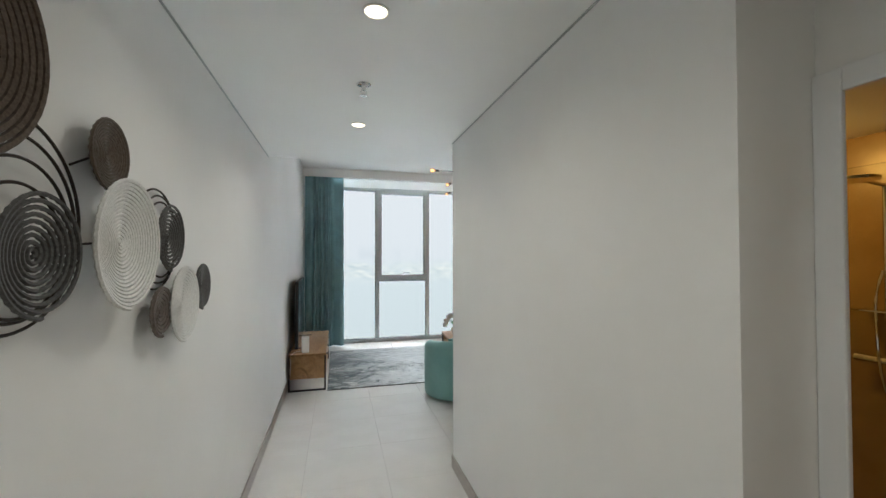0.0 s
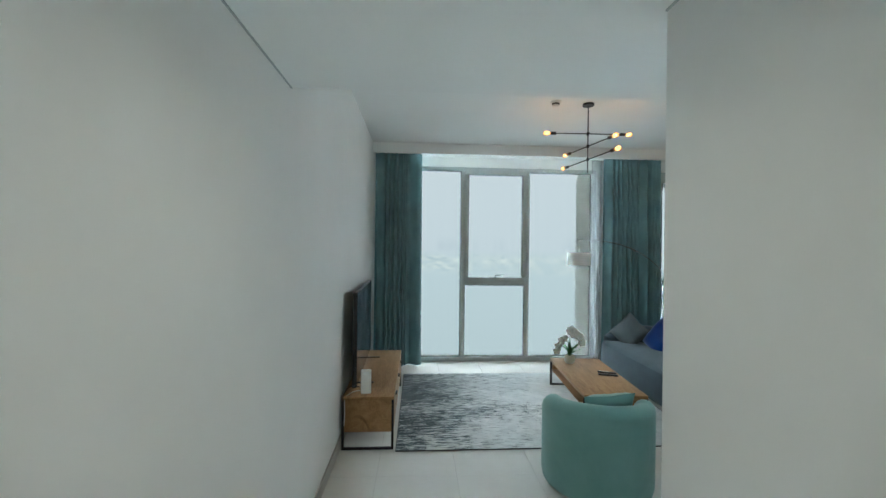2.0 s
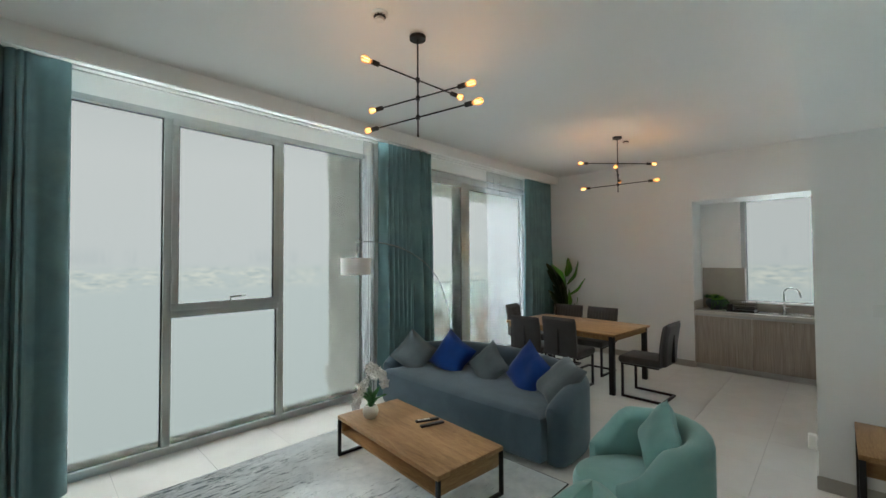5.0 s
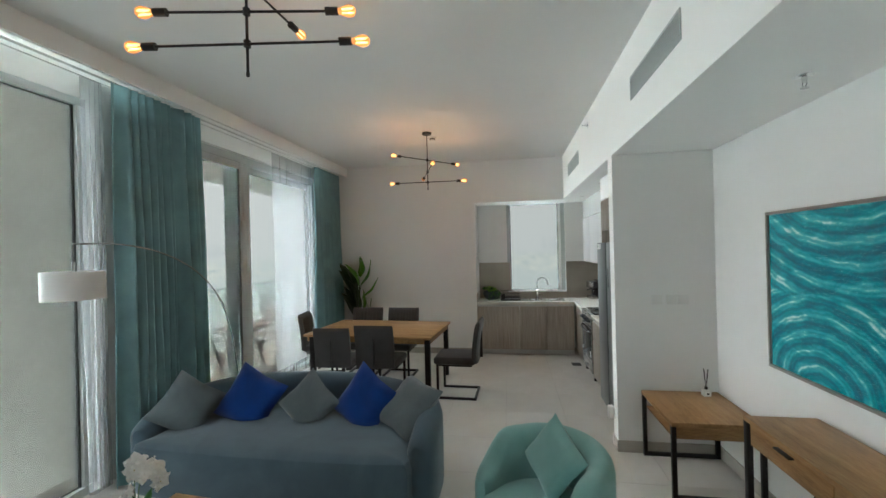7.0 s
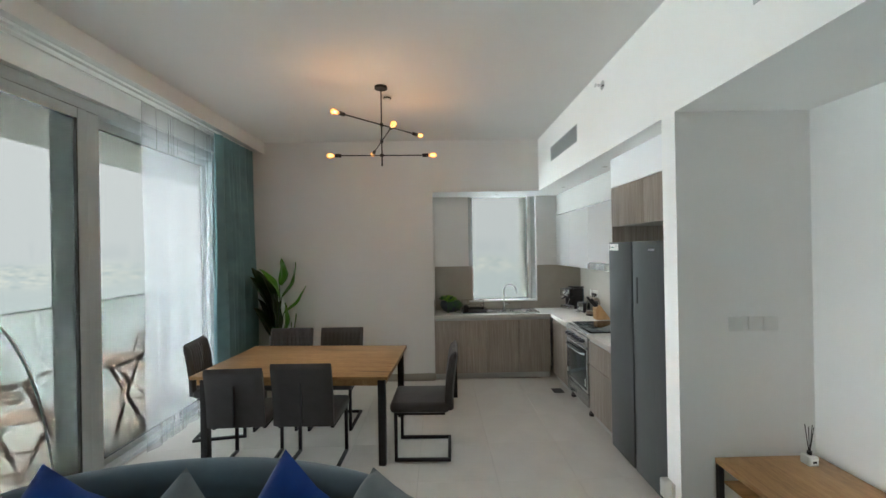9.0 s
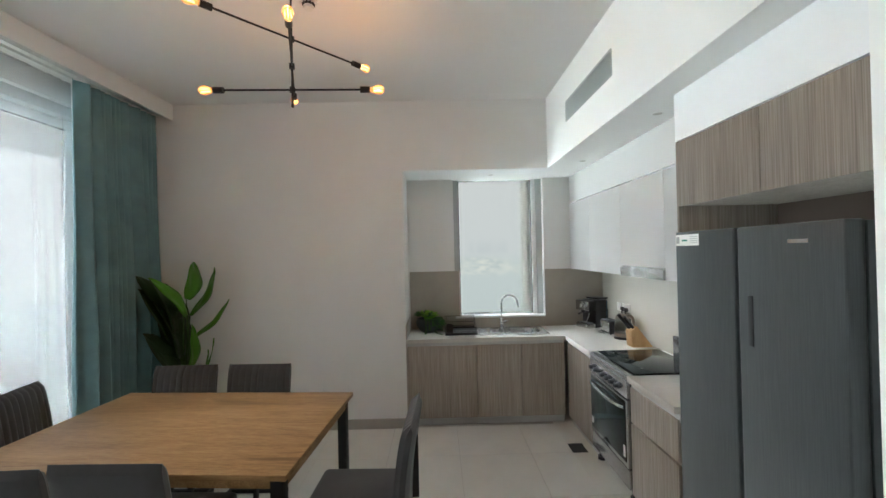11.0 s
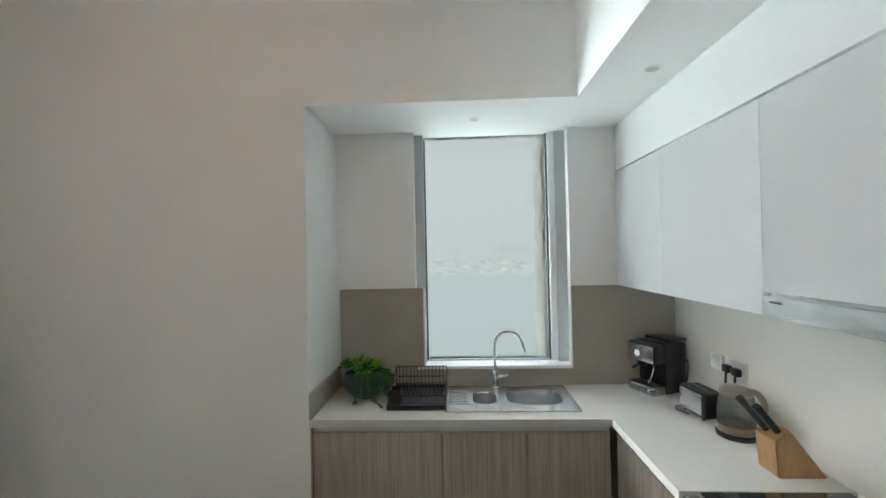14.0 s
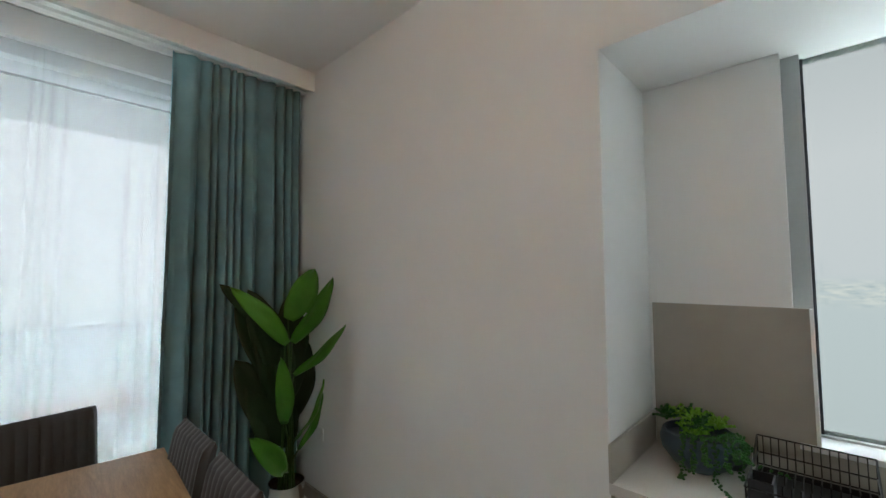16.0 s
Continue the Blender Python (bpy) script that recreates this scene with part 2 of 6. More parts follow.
def thing(name, m=None, label="", category="", group=""):
    ob = new(name)
    ob.empty_display_size = 0.1
    if m is not None:
        ob.matrix_basis = m
    return tagged(ob, label, category, group)


def solid(name, bm, material, label="", category="", group="", kind="", smooth=True):
    return tagged(part(name, bm, material, None, "", smooth), label, category, group, kind)


def struct(name, *items, material=None, label="", bevel=0.0):
    return solid(name, boxes(*items, bevel=bevel), material or M["wall"], label, kind="structure", smooth=False)


def slab(us, vs, keep, axis, a, b):
    """One solid of a and b along an axis, made of the cells of a plan grid for which keep(i, j) holds, so openings go through it."""
    bm = bmesh.new()
    vert = {}

    def at(i, j):
        if (i, j) not in vert:
            u, v = us[i], vs[j]
            vert[i, j] = bm.verts.new({"x": (a, u, v), "y": (u, a, v), "z": (u, v, a)}[axis])
        return vert[i, j]
    for i in range(len(us) - 1):
        for j in range(len(vs) - 1):
            if keep(i, j):
                bm.faces.new((at(i, j), at(i + 1, j), at(i + 1, j + 1), at(i, j + 1)))
    r = bmesh.ops.extrude_face_region(bm, geom=bm.faces[:])
    d = {"x": (b - a, 0, 0), "y": (0, b - a, 0), "z": (0, 0, b - a)}[axis]
    bmesh.ops.translate(bm, verts=[g for g in r["geom"] if isinstance(g, bmesh.types.BMVert)], vec=d)
    return bm


def pierced(name, us, vs, keep, axis, a, b, material=None, label=""):
    return solid(name, slab(us, vs, keep, axis, a, b), material or M["wall"], label, kind="structure", smooth=False)


# ---- structure ----
CEIL, SOFFIT = 3.30, 2.59
LEFT, EAST, NORTH, SOUTH = -0.27, 7.50, 7.50, 2.57
HALL, PILLAR, PILLAR_END = 1.24, 4.31, 4.45
BULK = 3.38
KS, KX = 2.62, 8.045
NICHE = 4.855

struct("wall_west", (LEFT - 0.2, LEFT, -2.4, 7.9, 0, CEIL), label="white painted plaster wall of the hallway and living room")
struct("wall_hall_east", (HALL, 1.49, 0.18, SOUTH, 0, CEIL), (1.49, PILLAR, SOUTH - 0.2, SOUTH, 0, CEIL), label="white painted plaster wall with a sharp corner at the hallway's end")
struct("wall_pillar", (PILLAR, PILLAR_END, SOUTH - 0.2, BULK, 0, SOFFIT), label="white painted wall end beside the fridge with light switches")
struct("wall_kitchen_south", (PILLAR_END, KX + 0.3, KS - 0.2, KS, 0, CEIL), label="cream wall behind the kitchen worktop")
pierced("wall_kitchen_east", (KS, 3.295, 4.325, NICHE), (0, 1.01, SOFFIT), lambda i, j: (i, j) != (1, 1), "x", KX, KX + 0.2, label="white wall of the kitchen recess round a tall window")
struct("wall_east", (EAST, KX + 0.2, NICHE, 7.9, 0, CEIL), (EAST, KX + 0.2, BULK, NICHE, SOFFIT, CEIL), label="white painted end wall of the dining area")
pierced("wall_north", (-0.27, 0.05, 3.22, 4.20, 6.98, 7.6), (0, 3.03, 3.035, CEIL), lambda i, j: not ((i == 1 and j == 0) or (i == 3 and j < 2)), "y", NORTH, NORTH + 0.2, label="white window wall with floor-to-ceiling openings")
struct("wall_south", (-0.27, 4.0, -2.6, -2.4, 0, CEIL), label="plain white wall behind the hallway")
struct("bulkhead_hall", (LEFT, PILLAR_END, -2.4, SOUTH - 0.2, SOFFIT, CEIL), (LEFT, PILLAR_END, SOUTH - 0.2, BULK, SOFFIT, CEIL), label="lowered white ceiling of the hallway and desk niche", material=M["ceiling"])
struct("bulkhead_kitchen", (PILLAR_END, KX + 0.2, KS, BULK, SOFFIT, CEIL), label="lowered white ceiling over the kitchen", material=M["ceiling"])
struct("ceiling", (LEFT - 0.2, KX + 0.4, BULK - 0.1, 7.9, CEIL + 0.001, CEIL + 0.25), label="smooth white living room ceiling", material=M["ceiling"])
struct("curtain_box", (LEFT, EAST, 7.145, 7.165, 3.148, CEIL), label="white boxed curtain pelmet along the window wall", material=M["ceiling"])
struct("shadow_gap", (LEFT, LEFT + 0.007, -2.4, BULK, SOFFIT - 0.007, SOFFIT - 0.001), (HALL - 0.007, HALL, 0.2, SOUTH, SOFFIT - 0.007, SOFFIT - 0.001),
       material=M["alu"], label="thin grey shadow line along the hallway ceiling")
SK = 0.10
struct("baseboard", (LEFT, LEFT + 0.012, -2.4, 7.4, 0, SK), (HALL - 0.012, HALL, 0.18, SOUTH + 0.012, 0, SK), (HALL, PILLAR - 0.012, SOUTH, SOUTH + 0.012, 0, SK),
       (PILLAR - 0.012, PILLAR, SOUTH, BULK + 0.012, 0, SK), (PILLAR, PILLAR_END, BULK, BULK + 0.012, 0, SK), (EAST - 0.012, EAST, NICHE, 7.4, 0, SK),
       material=M["skirting"], label="low beige tile skirting", bevel=0.002)
struct("floor", (LEFT - 0.2, KX + 0.3, -2.6, 7.9, -0.2, -0.004), material=M["grout"], label="grout bed under the floor tiles")
# ---- outside ----
def haze_card():
    """Hazy sky, water and low far shores, as a wide dome round the tower; open towards the zenith."""
    bm = bmesh.new()
    rows = []
    for k in range(19):
        el = radians(-88 + k * 8.4)
        rows.append([(1500 * math.cos(el) * math.cos(2 * math.pi * j / 48), 1500 * math.cos(el) * math.sin(2 * math.pi * j / 48), 1.7 + 1500 * math.sin(el)) for j in range(48)])
    grid(bm, rows, closed=True)
    m = bpy.data.materials.new("hazy_distance")
    m.use_nodes = True
    n, link = m.node_tree.nodes, m.node_tree.links.new
    n.remove(n["Principled BSDF"])
    n.new("ShaderNodeBsdfDiffuse").name = "Principled BSDF"
    v = coords(m)
    sep = n.new("ShaderNodeSeparateXYZ")
    link(v, sep.inputs[0])
    mp = n.new("ShaderNodeMapRange")
    mp.inputs["From Min"].default_value, mp.inputs["From Max"].default_value = -1500, 1500
    link(sep.outputs[2], mp.inputs["Value"])
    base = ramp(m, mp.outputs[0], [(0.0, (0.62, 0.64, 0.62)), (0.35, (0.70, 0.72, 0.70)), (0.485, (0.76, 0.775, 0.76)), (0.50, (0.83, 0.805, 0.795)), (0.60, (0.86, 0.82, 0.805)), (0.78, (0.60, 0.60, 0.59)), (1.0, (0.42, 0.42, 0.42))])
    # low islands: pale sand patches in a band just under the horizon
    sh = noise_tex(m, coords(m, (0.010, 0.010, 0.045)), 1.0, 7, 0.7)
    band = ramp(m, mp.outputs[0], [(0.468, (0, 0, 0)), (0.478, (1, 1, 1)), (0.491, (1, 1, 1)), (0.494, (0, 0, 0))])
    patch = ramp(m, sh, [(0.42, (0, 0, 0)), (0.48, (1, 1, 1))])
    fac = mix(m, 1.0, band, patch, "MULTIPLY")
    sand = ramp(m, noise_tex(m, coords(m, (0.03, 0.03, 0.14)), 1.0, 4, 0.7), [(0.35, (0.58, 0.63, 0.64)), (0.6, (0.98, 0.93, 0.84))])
    half = n.new("ShaderNodeMath")
    half.operation = "MULTIPLY"
    half.inputs[1].default_value = 0.95
    link(fac, half.inputs[0])
    c = mix(m, half.outputs[0], base, sand)
    # faint far towers
    vo = n.new("ShaderNodeTexVoronoi")
    vo.inputs["Scale"].default_value = 1.0
    link(coords(m, (0.012, 0.012, 0.0001)), vo.inputs["Vector"])
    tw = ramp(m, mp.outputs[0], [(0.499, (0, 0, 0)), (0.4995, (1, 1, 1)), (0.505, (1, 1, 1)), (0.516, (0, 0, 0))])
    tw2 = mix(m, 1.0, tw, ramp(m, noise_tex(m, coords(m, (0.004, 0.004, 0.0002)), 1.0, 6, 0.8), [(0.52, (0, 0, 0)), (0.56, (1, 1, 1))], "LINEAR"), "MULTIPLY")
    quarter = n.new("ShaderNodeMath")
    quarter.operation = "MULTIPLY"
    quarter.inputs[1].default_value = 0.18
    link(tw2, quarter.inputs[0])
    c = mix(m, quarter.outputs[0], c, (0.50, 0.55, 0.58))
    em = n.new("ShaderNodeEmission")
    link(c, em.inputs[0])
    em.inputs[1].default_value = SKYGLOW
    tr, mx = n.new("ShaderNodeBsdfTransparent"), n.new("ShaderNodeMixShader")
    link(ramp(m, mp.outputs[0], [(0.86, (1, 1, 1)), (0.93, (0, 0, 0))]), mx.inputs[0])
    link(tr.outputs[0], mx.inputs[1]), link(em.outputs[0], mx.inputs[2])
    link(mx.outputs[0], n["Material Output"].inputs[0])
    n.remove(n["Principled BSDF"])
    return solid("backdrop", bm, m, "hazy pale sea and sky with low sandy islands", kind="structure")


SKYGLOW = 3.1
haze_card()

M["outer_wall"] = painted("exterior_render", (0.84, 0.81, 0.75), 0.04, 0.85)
struct("fin_wall", (3.38, 3.70, NORTH + 0.2, 8.7, -1.0, 4.0), material=M["outer_wall"], label="cream rendered outer wall at the balcony's end")
struct("fin_kitchen", (8.9, 9.25, 3.06, 3.30, -3.0, 6.0), material=M["outer_wall"], label="cream rendered fin outside the kitchen window")
# unseen slab, added to keep the sun off the floor behind window_1
struct("canopy_slab", (-0.6, 3.62, NORTH + 0.2, 9.6, 3.9, 4.2), material=M["outer_wall"], label="unseen slab added to keep sun off the window floor")
struct("balcony_slab", (3.70, 9.2, NORTH + 0.2, 9.35, -0.30, -0.034), material=M["outer_wall"], label="balcony floor slab")
struct("balcony_ceiling", (3.70, 9.4, NORTH + 0.2, 9.3, 3.04, 3.5), material=M["outer_wall"], label="cream underside of the balcony above")


# ---- glazing ----
def pane(name, x0, x1, y0, y1, z0, z1, parent, glass="glass"):
    p = part(name, boxes((x0, x1, y0, y1, z0, z1)), M[glass], parent, smooth=False)
    p.visible_shadow = False
    return p


def window_north():
    w = tagged(thing("window_1", None, "floor-to-ceiling window in grey aluminium with a top-hung sash"), kind="structure")
    w.matrix_basis = Matrix.Translation((0, NORTH - 7.44, 0)) @ Matrix.Diagonal((1, 1, 1.01, 1))
    y0, y1 = 7.44, 7.52
    part("window_frame", boxes((0.05, 3.22, y0, y1, 0.0, 0.065), (0.05, 3.22, y0, y1, 2.945, 3.0), (0.05, 0.08, y0, y1, 0.065, 2.945), (1.07, 1.135, y0, y1, 0.065, 2.945),
                              (2.085, 2.15, y0, y1, 0.065, 2.945), (3.15, 3.22, y0, y1, 0.065, 2.945), (1.135, 2.085, y0, y1, 1.18, 1.245), bevel=0.003), M["alu"], w)
    s = part("sash", boxes((1.128, 2.092, 7.425, 7.439, 1.238, 1.30), (1.128, 2.092, 7.425, 7.439, 2.89, 2.95), (1.128, 1.18, 7.425, 7.439, 1.30, 2.89), (2.04, 2.092, 7.425, 7.439, 1.30, 2.89), (1.135, 2.085, 7.441, 7.50, 1.245, 1.29), (1.135, 2.085, 7.441, 7.50, 2.90, 2.945), (1.135, 1.17, 7.441, 7.50, 1.29, 2.90), (2.05, 2.085, 7.441, 7.50, 1.29, 2.90), bevel=0.003), M["alu"], w)
    h = boxes((1.57, 1.65, 7.405, 7.425, 1.27, 1.305), bevel=0.004)
    tube(h, (1.61, 7.41, 1.29), (1.61, 7.385, 1.335), 0.008)
    tube(h, (1.60, 7.385, 1.335), (1.74, 7.385, 1.345), 0.008)
    part("sash_handle", h, M["alu"], w)
    g = []
    for x0, x1, z0, z1 in ((0.08, 1.07, 0.065, 2.945), (1.135, 2.085, 0.065, 1.18), (2.15, 3.15, 0.065, 2.945)):
        pane("pane", x0, x1, 7.485, 7.493, z0, z1, w)
        g += [(x0, x0 + 0.008, 7.478, 7.485, z0, z1), (x1 - 0.012, x1, 7.470, 7.485, z0, z1), (x0, x1, 7.478, 7.485, z0, z0 + 0.008), (x0, x1, 7.478, 7.485, z1 - 0.008, z1)]
    pane("pane", 1.17, 2.05, 7.455, 7.463, 1.29, 2.90, w)
    g += [(1.18, 1.188, 7.44, 7.455, 1.30, 2.89), (2.028, 2.04, 7.44, 7.455, 1.30, 2.89), (1.188, 2.028, 7.44, 7.455, 2.882, 2.89)]
    part("gasket", boxes(*g), M["gasket"], w, "black rubber glazing gasket", smooth=False)


def sliding_door():
    w = tagged(thing("door_balcony", None, "sliding glass balcony door in grey aluminium"), kind="structure")
    w.matrix_basis = Matrix.Translation((0.04, NORTH - 7.44, 0))
    y0, y1 = 7.48, 7.62
    part("door_frame", boxes((4.15, 6.95, y0, y1, -0.004, 0.03), (4.15, 6.95, y0, y1, 2.94, 3.03), (4.15, 4.22, y0, y1, 0.03, 2.94), (6.88, 6.95, y0, y1, 0.03, 2.94), bevel=0.003), M["alu"], w)
    a = part("sliding_panel", boxes((4.22, 5.12, 7.49, 7.53, 0.03, 0.10), (4.22, 5.12, 7.49, 7.53, 2.86, 2.94), (4.22, 4.30, 7.49, 7.53, 0.10, 2.86), (5.04, 5.12, 7.485, 7.535, 0.03, 2.94), bevel=0.003), M["alu"], w)
    b = part("sliding_panel", boxes((5.119, 6.88, 7.56, 7.60, 0.03, 0.09), (5.119, 6.88, 7.56, 7.60, 2.86, 2.94), (5.121, 5.25, 7.50, 7.60, 0.03, 2.94), (6.80, 6.88, 7.56, 7.60, 0.09, 2.86), bevel=0.003), M["alu"], w)
    pane("pane", 4.30, 5.04, 7.508, 7.514, 0.10, 2.86, w)
    pane("pane", 5.25, 6.80, 7.577, 7.583, 0.09, 2.86, w)
    part("gasket", boxes((5.025, 5.04, 7.49, 7.51, 0.10, 2.86), (4.30, 4.31, 7.49, 7.51, 0.10, 2.86), (5.25, 5.262, 7.56, 7.577, 0.09, 2.86), (5.25, 6.80, 7.56, 7.577, 2.848, 2.86), (5.25, 6.80, 7.56, 7.577, 0.09, 0.10)), M["gasket"], w, "black rubber glazing gasket", smooth=False)
    # translucency added so sky from behind brightens the post's shaded inner face
    m = mat("brightened_post", (0.80, 0.84, 0.83), 0.6, spec=0.3)
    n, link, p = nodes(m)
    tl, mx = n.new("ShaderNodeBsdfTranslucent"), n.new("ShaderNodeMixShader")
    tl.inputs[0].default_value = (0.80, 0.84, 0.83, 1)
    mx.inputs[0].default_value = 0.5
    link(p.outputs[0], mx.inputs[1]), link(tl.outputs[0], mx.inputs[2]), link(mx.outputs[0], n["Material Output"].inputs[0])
    struct("balcony_post", (5.09, 5.30, 7.76, 7.775, -0.03, 3.04), material=m, label="pale balcony post beside the sliding door, made translucent to look lit")


def kitchen_window():
    w = tagged(thing("window_2", None, "tall fixed kitchen window in grey aluminium with a white sill"), kind="structure")
    part("window_frame", boxes((8.115, 8.24, 4.265, 4.325, 1.01, 2.59), (8.115, 8.24, 3.295, 3.362, 1.01, 2.59), (8.16, 8.24, 3.362, 4.265, 1.01, 1.03)), M["alu"], w, smooth=False)
    part("inner_reveal", boxes((8.13, 8.24, 3.363, 3.408, 1.03, 2.59), (8.02, 8.05, 4.263, 4.275, 1.01, 1.54), (8.02, 8.05, 3.296, 3.308, 1.01, 1.54)), M["cabwhite"], w, "white inner window reveal", smooth=False)
    part("window_sill", boxes((8.02, 8.16, 3.296, 4.324, 1.0, 1.022), bevel=0.003), M["cabwhite"], w, "white window sill")
    pane("pane", 8.18, 8.186, 3.408, 4.265, 1.03, 2.59, w, "kitchenglass")
    part("gasket", boxes((8.15, 8.18, 3.409, 3.421, 1.03, 2.59), (8.17, 8.18, 4.255, 4.265, 1.03, 2.59)), M["gasket"], w, "black rubber glazing gasket", smooth=False)


window_north(), sliding_door(), kitchen_window()


# ---- curtains ----
def curtain(x0, x1, y, z0, z1, folds, amp, seed, flare=0.0):
    """A hanging cloth with folds of uneven width and depth, which drift and open towards the hem."""
    rnd = random.Random(seed)
    widths, k = [], 0
    while len(widths) < folds:
        widths += [rnd.uniform(1.5, 2.9)] if k % 3 == 0 else [rnd.uniform(0.42, 1.15) for _ in range(3)]
        k += 1
    widths = widths[:folds]
    total = sum(widths)
    edges = [0.0]
    for w in widths:
        edges.append(edges[-1] + w / total)
    deep = [amp * rnd.uniform(0.6, 1.4) * (0.75 if w > 1.2 else 1.0) for w in widths]
    drift = [rnd.uniform(-0.5, 0.5) for _ in widths]
    bm = bmesh.new()
    rows = []
    nz, per = 18, 14
    for r in range(nz + 1):
        f = r / nz
        z = z0 + (z1 - z0) * f
        down = 1 - f
        row = []
        for i, w in enumerate(widths):
            for j in range(per + (i == folds - 1)):
                v = j / per
                s = edges[i] + (edges[i + 1] - edges[i]) * v
                nxt = min(i + 1, folds - 1)
                a = deep[i] * (1 - v) + deep[nxt] * v
                d = drift[i] * (1 - v) + drift[nxt] * v
                q = 2 * math.pi * v
                flat = math.sin(q) + 0.22 * math.sin(2 * q + 1.3 * d)
                back = 0.010 * math.sin(q + 1.2) * (0.6 + 0.6 * down)
                x = (x0 + x1) / 2 + (x1 - x0) * (s - 0.5) * (1 + flare * down ** 2) + back + 0.012 * d * math.sin(3.1 * down)
                row.append((x, y + a * flat * (0.32 + 0.75 * min(1.0, 1.5 * down)) + 0.006 * math.sin(9 * f + 5 * d), z))
        rows.append(row)
    grid(bm, rows)
    return bm


def hang(label, x0, x1, folds, seed, y=7.30, amp=0.032, material="teal", name="curtain", z0=0.015, flare=0.03):
    c = solid(name, curtain(x0, x1, y, z0, 3.17, folds, amp, seed, flare), M[material], label, "curtain", "curtains along the window wall")
    if material == "teal":
        s = c.modifiers.new("thickness", "SOLIDIFY")
        s.thickness = 0.003
    return c


hang("teal floor-length curtain gathered in folds beside the television", -0.25, 0.44, 8, 3, amp=0.070)
hang("teal floor-length curtain gathered between the window and balcony door", 3.24, 4.16, 11, 5, amp=0.068)
hang("teal floor-length curtain gathered in the dining corner", 6.56, 7.45, 11, 8, amp=0.068)
hang("white sheer voile curtain drawn across part of the balcony door", 5.56, 6.66, 12, 12, 7.41, 0.018, "sheer", "sheer_curtain", 0.03, 0.01)
hang("narrow gathered white sheer voile beside the window", 3.10, 3.27, 4, 17, 7.41, 0.018, "sheer", "sheer_curtain", 0.03, 0.01)
struct("curtain_track", (LEFT, EAST, 7.295, 7.335, 3.172, 3.19), (LEFT, EAST, 7.400, 7.425, 3.172, 3.19), material=M["white"], label="white curtain rails inside the pelmet")
# ---- soft seats ----
def barrel(path, heights, thick, z0, n_round=7):
    """A rounded upright wall that follows a plan path (its middle line), with a height for each point; its ends are rounded off."""
    bm = bmesh.new()
    pts = [Vector((x, y, 0)) for x, y in path]
    rows = []
    n = len(pts)
    for i, p in enumerate(pts):
        d = (pts[min(i + 1, n - 1)] - pts[max(i - 1, 0)]).normalized()
        s = Vector((d.y, -d.x, 0))
        e = min(i, n - 1 - i)
        k = (0.35, 0.72, 0.9, 0.98)[e] if e < 4 else 1.0
        r, h = thick / 2 * k, heights[i]
        row = [p + s * r * 0.86 + Vector((0, 0, z0)), p + s * r * 0.98 + Vector((0, 0, z0 + 0.04)), p + s * r + Vector((0, 0, (z0 + h) / 2))]
        for j in range(n_round + 1):
            a = math.pi * j / n_round
            row.append(p + s * r * math.cos(a) + Vector((0, 0, h - r + r * math.sin(a))))
        row += [p - s * r + Vector((0, 0, (z0 + h) / 2)), p - s * r * 0.98 + Vector((0, 0, z0 + 0.04)), p - s * r * 0.86 + Vector((0, 0, z0))]
        rows.append(row)
    v = grid(bm, rows, closed=True)
    bm.faces.new(v[0])
    bm.faces.new(list(reversed(v[-1])))
    return bm


def pad(outline, z0, z1, edge=0.05, puff=0.02):
    """A cushioned block over a plan outline, with a rounded upper edge."""
    bm = bmesh.new()
    c = sum((Vector((x, y, 0)) for x, y in outline), Vector()) / len(outline)
    rows = []
    for inset, z in ((0.02, z0), (0.0, z0 + 0.03), (0.0, z1 - edge), (edge * 0.3, z1 - edge * 0.3), (edge, z1), (edge * 2.5, z1 + puff * 0.6), (edge * 5, z1 + puff)):
        row = []
        for x, y in outline:
            d = Vector((x, y, 0)) - c
            row.append(c + d * max(0.05, 1 - inset / d.length) + Vector((0, 0, z)))
        rows.append(row)
    v = grid(bm, rows, closed=True)
    bm.faces.new(list(reversed(v[0])))
    bm.faces.new(v[-1])
    return bm


def smooth_path(ctrl, n):
    """A Catmull-Rom curve through control rows."""
    out = []
    c = [ctrl[0]] + list(ctrl) + [ctrl[-1]]
    segs = len(ctrl) - 1
    for i in range(n):
        t = i / (n - 1) * segs
        k = min(int(t), segs - 1)
        u = t - k
        p0, p1, p2, p3 = (Vector(q) for q in c[k:k + 4])
        out.append(0.5 * ((2 * p1) + (p2 - p0) * u + (2 * p0 - 5 * p1 + 4 * p2 - p3) * u * u + (3 * p1 - p0 - 3 * p2 + p3) * u ** 3))
    return out


